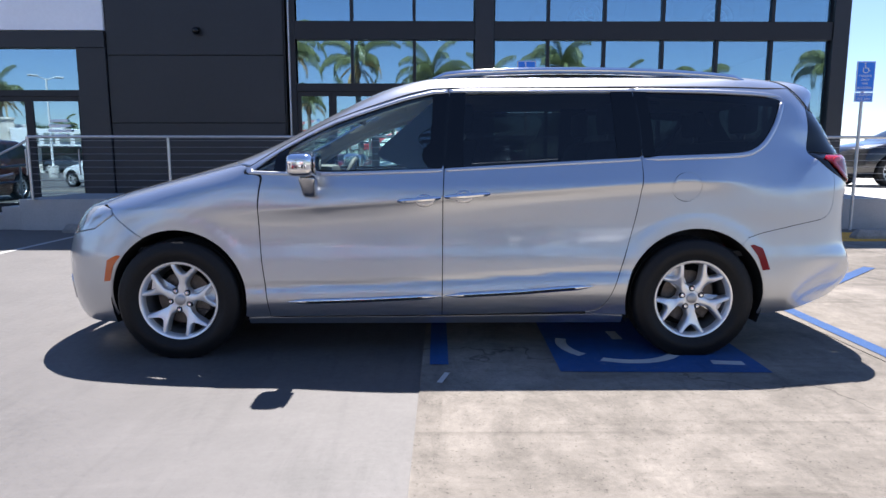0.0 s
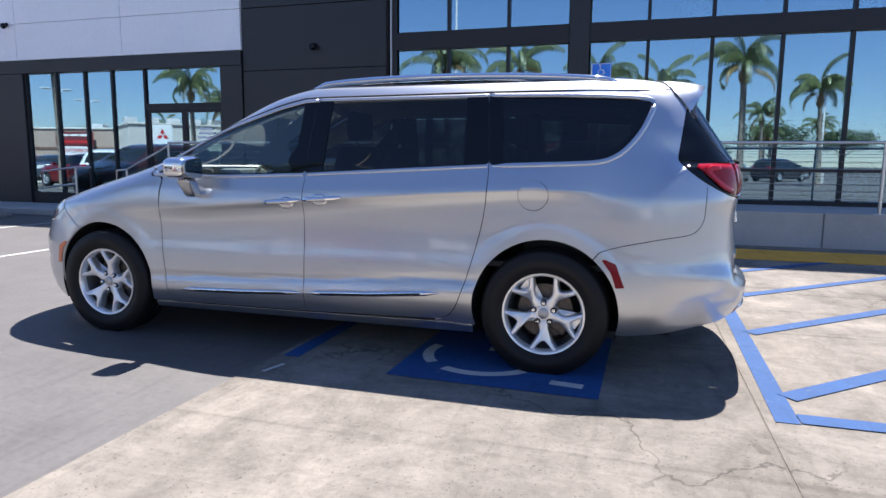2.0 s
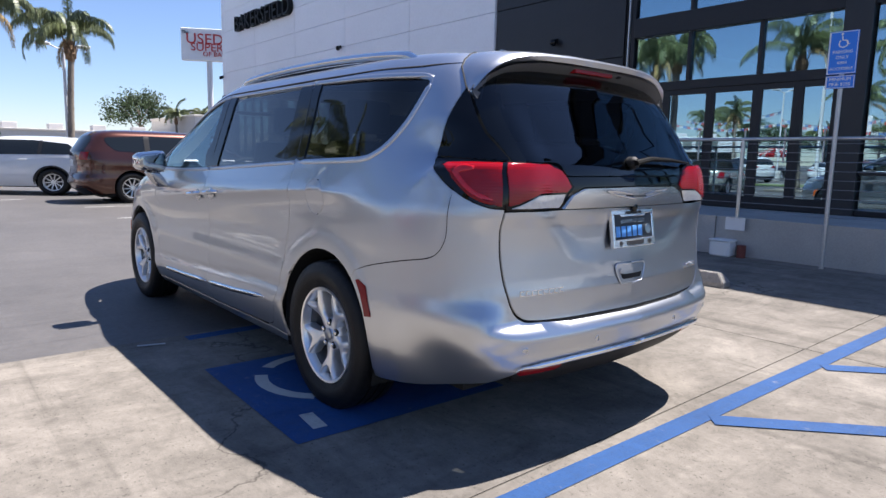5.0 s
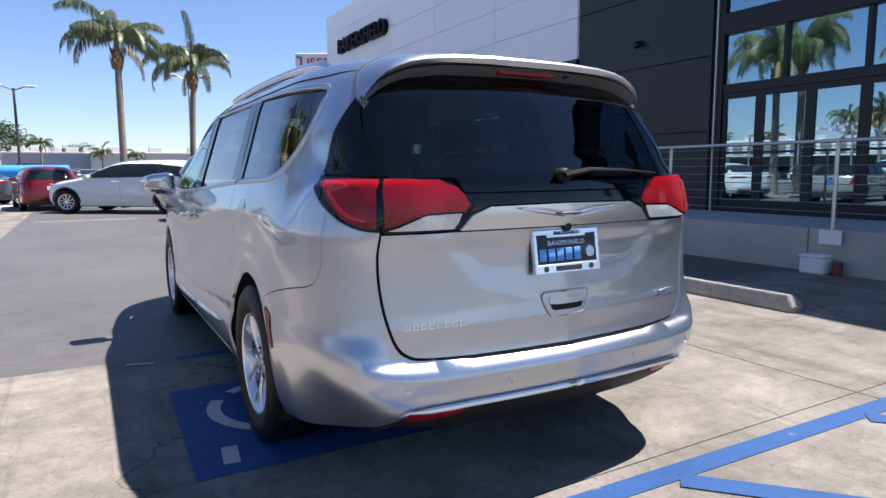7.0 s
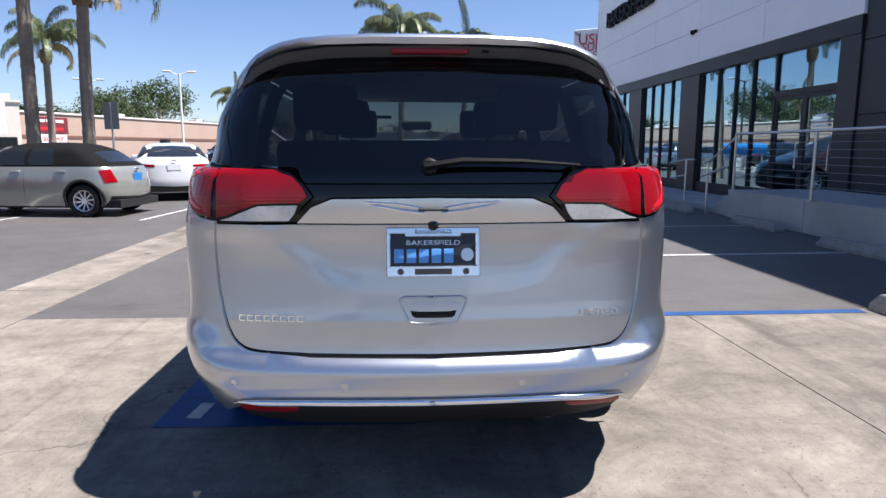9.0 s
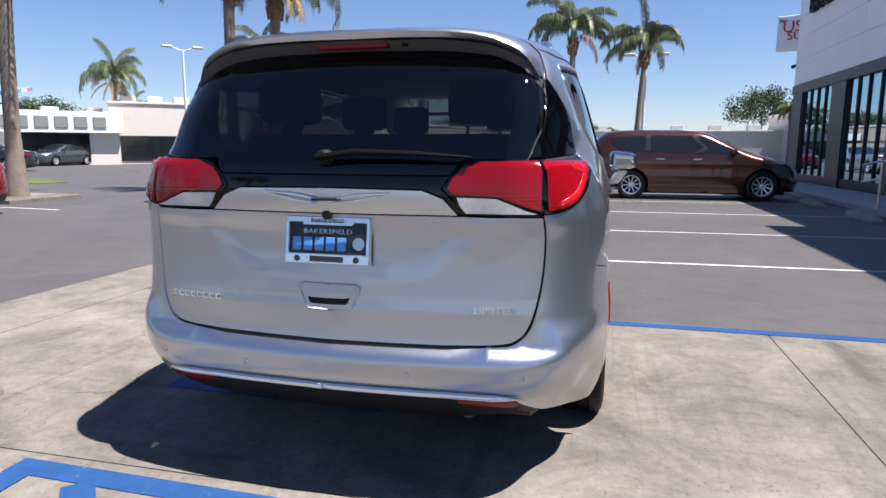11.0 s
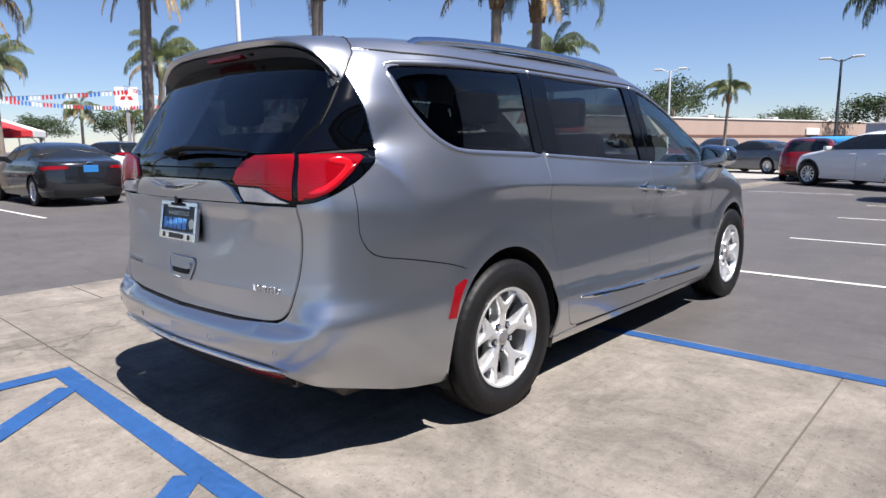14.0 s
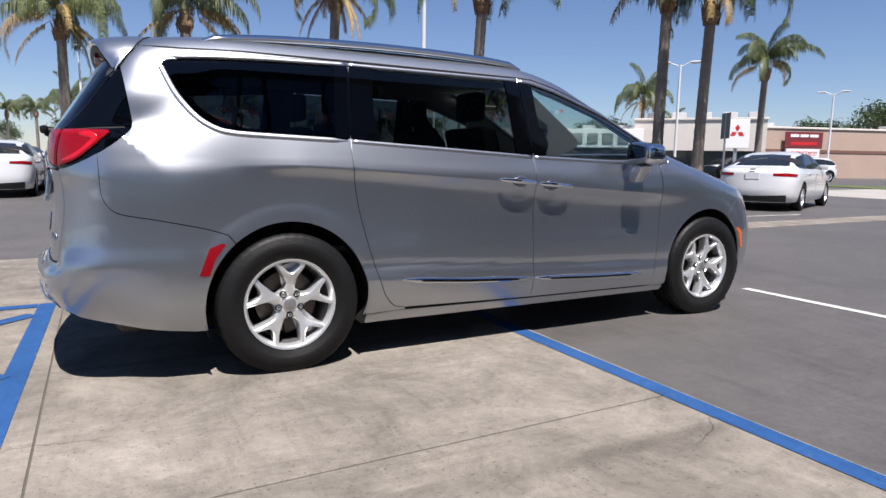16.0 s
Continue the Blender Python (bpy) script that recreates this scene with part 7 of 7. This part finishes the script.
def access_sign(x, y):
    ob = thing("parking_sign", pose(x, y, 0), "blue accessible-parking sign on a galvanised post", "sign", "parking signs")
    part("post", tube([(0, .03, .0), (0, .03, 2.7)], .025, 10), GALV, ob, smooth=True)
    pl = part("sign_plate", boxes((-.152, -.012, 2.27, .152, -.006, 2.745), bevel=.002), SIGN_BLUE, ob)
    lo = part("fine_plate", boxes((-.152, -.012, 2.11, .152, -.006, 2.255), bevel=.002), SIGN_BLUE, ob)
    for a, z0, z1 in ((pl, 2.27, 2.745), (lo, 2.11, 2.255)):
        part("border", boxes((-.148, -.0145, z0 + .004, -.134, -.012, z1 - .006), (.14, -.0145, z0 + .006, .146, -.012, z1 - .006), (-.14, -.0145, z0 + .006, .14, -.012, z0 + .012), (-.14, -.0145, z1 - .012, .14, -.012, z1 - .006)), SIGN_WHITE, a)
    for body, z, s in (("PARKING", 2.515, .05), ("ONLY", 2.455, .05), ("VAN", 2.395, .05), ("ACCESSIBLE", 2.33, .045)):
        facing(part("lettering", text_mesh(body, s, .001), SIGN_WHITE, pl), 0, -.0135, z, 0)
    for body, z in (("MINIMUM", 2.212), ("FINE $250", 2.155)):
        facing(part("lettering", text_mesh(body, .052, .001), SIGN_WHITE, lo), 0, -.0135, z, 0)
    # wheelchair symbol
    ring = [(.045 * math.cos(a) + .0, -.0135, 2.61 + .045 * math.sin(a)) for a in np.linspace(radians(130), radians(400), 18)]
    part("symbol", tube(ring, .007, 5), SIGN_WHITE, pl)
    part("symbol", tube([(-.015, -.0135, 2.69), (-.01, -.0135, 2.645), (.03, -.0135, 2.64), (.045, -.0135, 2.60), (.065, -.0135, 2.60)], .008, 5), SIGN_WHITE, pl)
    part("symbol", lathe([(.0001, -.002), (.013, 0), (.0001, .002)], 10, "Y"), SIGN_WHITE, pl, loc=(-.018, -.0135, 2.712))
    return ob


sg1 = access_sign(1.44, 10.52)
copy_thing(sg1, pose(6.92, 10.52, 0))

rs = thing("road_sign", pose(-13.0, -3.2, 0, 0, 0, 60), "back of a grey sign on a steel post", "sign")
part("post", tube([(0, 0, 0), (0, 0, 2.5)], .03, 8), GALV, rs)
part("sign_plate", boxes((-.3, -.01, 1.8, .3, .0, 2.5), bevel=.003), SIGN_GREY, rs)

bb = thing("pylon_sign", pose(-29.7, 17.2, .15, 0, 0, 62), "white used-car pylon sign with red lettering on a pole", "sign")
part("pole", tube([(-2.6, 0, -.2), (-2.6, 0, 7.0)], .17, 12), POLE_WHITE, bb, smooth=True)
brd = part("board", boxes((-4.2, -.2, 6.9, .85, .2, 8.83), bevel=.03), SIGN_WHITE, bb)
for body, z, sz, dx, k in (("USED CARS", 8.17, .88, -1.55, 1.05), ("SUPERSTORE", 7.68, .66, -1.65, 1.05), ("OF BAKERSFIELD", 7.29, .38, -1.45, 1.05)):
    facing(part("lettering", text_mesh(body, sz, .02, squeeze=k), SIGN_RED, brd), dx, -.23, z, 0)
facing(part("lettering", text_mesh("The", .26, .02), INK, brd), -3.93, -.23, 8.55, 0)
part("small_print", boxes((-1.6, -.215, 7.0, -.2, -.2, 7.06)), INK, brd)
bb.scale = (.86, .86, .86)

lt = thing("facade_lettering", pose(0, 0, 0), "black raised letters on the white wall panels", "lettering")
facing(part("lettering", text_mesh("BAKERSFIELD", .78, .09, squeeze=1.0), BLACK_PLASTIC, lt), -18.1, FY - .2, 6.1, 0)
for k in range(6):
    part("stand_off", boxes((-20.3 + .85 * k, FY - .13, 6.08, -20.26 + .85 * k, FY - .1, 6.12)), BLACK_PLASTIC, lt)
for x, y, z in ((-12.85, FY - .1, 4.43), (-4.54, FY - .06, 3.6), (-22.0, FY - .12, 4.3)):
    cm = thing("security_camera", pose(x, y, z), "small dark dome camera fixed to the wall panel", "camera", "wall cameras")
    part("bracket", boxes((-.05, -.06, -.02, .05, 0, .06), bevel=.01), BLACK_PLASTIC, cm)
    bm = bmesh.new()
    bmesh.ops.create_uvsphere(bm, u_segments=16, v_segments=10, radius=.07, matrix=Matrix.Translation((0, -.10, -.02)))
    part("dome", bm, BLACK_GLOSS, cm, smooth=True)

PEACH = mat("peach_stucco", (0.40, 0.295, 0.235), 0.9, grain=0.06, scale=8, big=0.08, bigscale=0.3)
CREAM = mat("cream_stucco", (0.62, 0.58, 0.52), 0.9, grain=0.05, scale=6, big=0.06, bigscale=0.3)
GREYB = mat("grey_stucco", (0.45, 0.45, 0.46), 0.9, grain=0.05, scale=6, big=0.08, bigscale=0.3)
AWNING = mat("blue_awning", (0.02, 0.22, 0.55), 0.7, grain=0.05)
GRASS = mat("lawn", (0.08, 0.11, 0.03), 0.95, grain=0.35, scale=30, big=0.25, bigscale=1.0, bump=0.4)


for k in range(30):
    a = radians(178 + 5.9 * k)
    r = 92 + 9 * ((k * 7) % 5) / 5
    q = copy_thing(t1, pose(r * math.cos(a), r * math.sin(a), 0, 0, 0, 51 * k))
    sc = .5 + .4 * ((k * 5) % 7) / 7
    q.scale = (sc * 1.5, sc * 1.5, sc)


def building(name, m, w, d, h, wallmat, label, band=None, openings=()):
    ob = thing(name, m, label, "building", "far buildings")
    part("wall", boxes((-w / 2, 0, 0, w / 2, d, h)), wallmat, ob)
    part("coping", boxes((-w / 2 - .1, -.1, h, w / 2 + .1, d + .1, h + .16), bevel=.02), CREAM, ob)
    if band:
        part("band", boxes((-w / 2, -.05, h * .52, w / 2, -.004, h * .58)), band, ob)
    for x0, x1, z0, z1 in openings:
        wn_ = part("window", boxes((x0 - .08, -.06, z0 - .08, x1 + .08, -.004, z1 + .08)), DARK_FRAME, ob)
        part("pane", boxes((x0, -.075, z0, x1, -.062, z1)), CAR_GLASS, wn_)
    for k in range(5):
        part("roof_unit", boxes((-w / 2 + w * (k + .4) / 5, d * .3, h + .16, -w / 2 + w * (k + .4) / 5 + 1.1, d * .3 + 1.2, h + .75), bevel=.03), GREYB, ob)
    return ob


BANDM = mat("maroon_band", (0.16, 0.08, 0.06), 0.8)
peach = building("shop_building", pose(-77.7, -17.0, 0, 0, 0, 163), 68, 14, 4.15, PEACH, "long peach stucco building with a dark band", BANDM, ((-14, -12.5, 1.2, 2.2), (22.5, 27.5, 0.1, 2.2), (30, 31.5, 0.1, 2.3)))
part("wall_sign", boxes((12.6, -.2, 2.45, 15.6, -.06, 3.3), bevel=.03), SIGN_WHITE, peach)
bn = thing("banner", pose(-50.7, -24.9, 0, 0, 0, 163), "white banner with red lettering and a maroon board above", "banner")
w1 = part("banner_cloth", boxes((-2.4, -.06, .9, 2.4, .0, 2.35)), SIGN_WHITE, bn)
for body, z in (("WE SERVICE MOST", 1.95), ("MAKES AND MODELS", 1.35)):
    facing(part("lettering", text_mesh(body, .5, .01, squeeze=1.0), SIGN_RED, w1), 0, -.075, z, 0)
w2 = part("board", boxes((-2.7, -.1, 2.4, 2.7, .0, 3.7), bevel=.02), SIGN_MAROON, bn)
for k in range(3):
    part("text_bar", boxes((-2.0 + 1.4 * k, -.125, 3.28, -.8 + 1.4 * k, -.105, 3.50)), SIGN_WHITE, w2)
part("board_bar", boxes((-1.9, -.115, 2.65, 1.9, -.1, 2.9)), SIGN_RED, w2)
part("posts", boxes((-2.5, -.03, 0, -2.4, .03, 2.4), (2.4, -.03, 0, 2.5, .03, 2.4)), GALV, bn)
bn.scale = (.68, .8, 1.05)
building("shop_building", pose(-66, .6, 0, 0, 0, 90), 7.5, 12, 3.0, GREYB, "low grey commercial building", None, ((-2.5, -.5, .4, 2.0),))
building("shop_building", pose(-57, 12.5, 0, 0, 0, 90), 17, 12, 2.75, CREAM, "low cream commercial building", None, ((-5, -3, .4, 2.0), (1, 3, .4, 2.0)))
building("shop_building", pose(-50, 28, 0, 0, 0, 90), 14, 12, 4.2, CREAM, "low cream commercial building", None, ((-4, -2, .8, 2.2),))
aw = thing("awning", pose(-31.6, 1.2, 0, 0, 0, 84), "bright blue barrel awning on short posts", "awning")
part("canopy", tube([(-1.45, 0, 1.28), (1.45, 0, 1.28)], .32, 16), AWNING, aw, smooth=True)
part("valance", boxes((-1.4, -.31, 1.0, 1.4, .31, 1.2), bevel=.02), AWNING, aw)
for x in (-1.35, 1.35):
    part("post", tube([(x, 0, 0), (x, 0, 1.1)], .04, 8), POLE_WHITE, aw)
mb = building("dealer_building", pose(-29.5, -32.5, 0, 0, 0, 139), 14, 10, 3.35, CREAM, "white neighbouring showroom with large grey letter shapes", None, ((-6.4, -.4, .3, 2.1), (.3, 5, .3, 2.1)))
fs = part("fascia", boxes((-7.2, -.6, 2.2, 7.2, -.1, 3.65), bevel=.03), SIGN_WHITE, mb)
for k in range(10):
    part("letter_block", boxes((5.3 - 1.15 * k, -.68, 2.55, 6.1 - 1.15 * k, -.6, 3.3), bevel=.02), SIGN_GREY, fs)
wb = building("shop_building", pose(-38.5, -25.6, 0, 0, 0, 130), 9.5, 8, 4.4, CREAM, "cream flat-roofed showroom with a dark glazed ground floor", None, ((-4.4, -.2, .3, 2.0), (.0, 4.4, .3, 2.0)))


def brand_sign(m, low, w, h):
    ob = thing("brand_sign", m, "white sign board with a red three-part mark", "sign", "brand signs")
    part("post", boxes((-.1, .05, 0, .1, .2, low + .2)), GALV, ob)
    board = part("board", boxes((-w / 2, -.1, low, w / 2, .1, low + h), bevel=.02), SIGN_WHITE, ob)
    for k in range(3):
        a = math.pi / 2 + k * 2 * math.pi / 3
        bm = bmesh.new()
        c, s = math.cos(a) * w / 1.6, math.sin(a) * w / 1.6
        bm.faces.new([bm.verts.new((u * c - v * s, -.112, low + h * .56 + u * s + v * c)) for u, v in ((.03, 0), (.28, -.17), (.53, 0), (.28, .17))])
        ex = bmesh.ops.extrude_face_region(bm, geom=bm.faces[:])
        for v in ex["geom"]:
            if isinstance(v, bmesh.types.BMVert):
                v.co.y += .01
        part("mark", bm, SIGN_RED, board)


brand_sign(pose(-37.2, -21.2, 0, 0, 0, 140), 2.2, 1.6, 2.0)
brand_sign(pose(-13.4, -34.7, 0, 0, 0, 157), 3.88, 1.32, 1.25)


TENT_RED = mat("tent_red", (0.42, 0.012, 0.02), 0.7, grain=0.06, scale=8)
TENT_WHITE = mat("tent_white", (0.62, 0.62, 0.60), 0.7, grain=0.06, scale=8)


def tent(m, r, eave, top):
    """Square canopy with a peaked roof, sewn from red and white strips."""
    ob = thing("tent", m, "red and white striped canopy tent on poles", "tent", "tents")
    for q in range(4):
        turn = Matrix.Rotation(q * math.pi / 2, 4, "Z")
        for k in range(5):
            a, b = -r + 2 * r * k / 5, -r + 2 * r * (k + 1) / 5
            for z0, z1, f0, f1 in ((eave, top, 1.0, .03), (eave - .28, eave, 1.0, 1.0)):
                bm = bmesh.new()
                sag = (z0 + z1) / 2 - (.12 * (top - eave) if f1 < 1 else 0)
                rows = [[(u * f, -r * f, z) for u in (a, b)] for f, z in ((f0, z0), ((f0 + f1) / 2, sag), (f1, z1))]
                vs = [[bm.verts.new(turn @ Vector(p)) for p in row] for row in rows]
                for lo, hi in zip(vs, vs[1:]):
                    bm.faces.new((lo[0], lo[1], hi[1], hi[0]))
                bmesh.ops.solidify(bm, geom=bm.faces[:], thickness=.01)
                part("strip", bm, TENT_WHITE if k % 2 else TENT_RED, ob)
        part("pole", tube([turn @ Vector((r * .97, r * .97, 0)), turn @ Vector((r * .97, r * .97, eave))], .03, 8), GALV, ob)


tent(pose(-1.6, -24.9, 0, 0, 0, 12), 2.3, 2.05, 3.3)
tent(pose(-28.2, -55.3, 0, 0, 0, 40), 1.8, 2.35, 3.4)
lawn = sheet("lawn", [[(-34, -12), (-31, -12), (-30, -2), (-33, -2)], [(-16, -16), (-9, -20), (-7, -16.5), (-14, -12.5)]], .03, GRASS, None, .03)
tagged(lawn, "dry clipped grass strips between the lots", "lawn", kind="stuff")
kerb = tagged(new("kerb"), "pale concrete kerbs of the planting islands", "kerb", kind="structure")
for x0, y0, x1, y1 in ((-13.6, -5.4, -11.0, -2.6), (-8.6, -9.0, -6.6, -6.9), (-5.3, -12.2, -3.3, -10.6), (-1.4, -14.4, .8, -12.9)):
    part("kerb_stone", boxes((x0, y0, -.02, x1, y1, .1), bevel=.02), CONCRETE, kerb)
# far road kerb, bright strip of concrete drive
drive = sheet("driveway", [[(-46, -9), (-21, -8), (-21, .6), (-46, 4)], [(-14, -19), (-8, -11), (-6, -12.5), (-12, -21)]], .004, mat("pale_drive", (0.3, 0.285, 0.26), 0.9, grain=0.1, scale=20, big=0.1, bigscale=0.4), None)
tagged(drive, "pale concrete drive crossing the lot", "driveway", kind="structure")

# striped tent and bunting
CANVAS_W = mat("tent_white", (0.75, 0.74, 0.72), 0.8)
CANVAS_R = mat("tent_red", (0.55, 0.03, 0.035), 0.8)
tent = thing("tent", pose(-3.6, -32, 0), "red and white striped canopy tent", "tent")
n = 16
ring = [(4.2 * math.cos(2 * math.pi * k / n), 3.4 * math.sin(2 * math.pi * k / n)) for k in range(n)]
for k in range(n):
    a, b = ring[k], ring[(k + 1) % n]
    bm = bmesh.new()
    top_v = bm.verts.new((0, 0, 3.6))
    va, vb = bm.verts.new((*a, 2.25)), bm.verts.new((*b, 2.25))
    vc, vd = bm.verts.new((a[0], a[1], 1.95)), bm.verts.new((b[0], b[1], 1.95))
    bm.faces.new((top_v, va, vb))
    bm.faces.new((va, vc, vd, vb))
    part("roof_panel", bm, CANVAS_R if k % 2 else CANVAS_W, tent)
for k in range(0, n, 4):
    part("tent_pole", tube([(ring[k][0], ring[k][1], 0), (ring[k][0], ring[k][1], 2.2)], .04, 6), POLE_WHITE, tent)
FLAGS = [mat("flag_" + c, v, 0.7) for c, v in (("red", (0.55, 0.03, 0.04)), ("white", (0.75, 0.75, 0.75)), ("blue", (0.05, 0.16, 0.5)))]
for (x0, y0, z0), (x1, y1, z1) in (((-16.5, -27.5, 4.6), (-8.9, -24, 4.2)), ((-16.5, -27.5, 4.2), (-3.0, -28, 3.8)), ((-24, -24, 4.4), (-16.5, -27.5, 4.3)), ((-8.9, -24, 4.0), (3.0, -34, 4.4)), ((-30, -38, 5.4), (-16.5, -27.5, 5.2))):
    bt = thing("bunting", pose(0, 0, 0), "string of red, white and blue pennants", "bunting", "bunting strings")
    pts = []
    for k in range(31):
        w = k / 30
        pts.append(Vector((x0 + (x1 - x0) * w, y0 + (y1 - y0) * w, z0 + (z1 - z0) * w - .5 * math.sin(math.pi * w))))
    part("cord", tube(pts, .01, 4), CABLE, bt)
    for k in range(30):
        for h in range(3):
            a, b = pts[k].lerp(pts[k + 1], h / 3 + .03), pts[k].lerp(pts[k + 1], h / 3 + .22)
            drop = Vector((0, 0, .2))
            bm = bmesh.new()
            bm.faces.new([bm.verts.new(q) for q in (a, b, b - drop, a - drop)])
            part("pennant", bm, FLAGS[k % 3], bt)

# odds by the walk: plastic box, board and bag at the wall
box = thing("plastic_tub", pose(.22, 10.55, .008), "white plastic tub with a lid beside the wall", "tub")
part("tub", boxes((-.14, -.1, 0, .14, .1, .2), bevel=.02), SIGN_WHITE, box)
part("lid", boxes((-.15, -.11, .2, .15, .11, .225), bevel=.008), SIGN_WHITE, box)
can = thing("tin_can", pose(.46, 10.58, .008), "small rusty red tin", "tin")
part("can", lathe([(.055, 0), (.055, .16), (.05, .165), (.0001, .165)], 16), mat("rusty_tin", (0.16, 0.04, 0.03), 0.7, grain=0.2), can, smooth=True)
bd = thing("board_on_post", pose(.33, 10.62, 0), "plain white board fixed to the railing post", "board")
part("board", boxes((-.13, -.006, .36, .13, .006, .53), bevel=.003), SIGN_WHITE, bd)
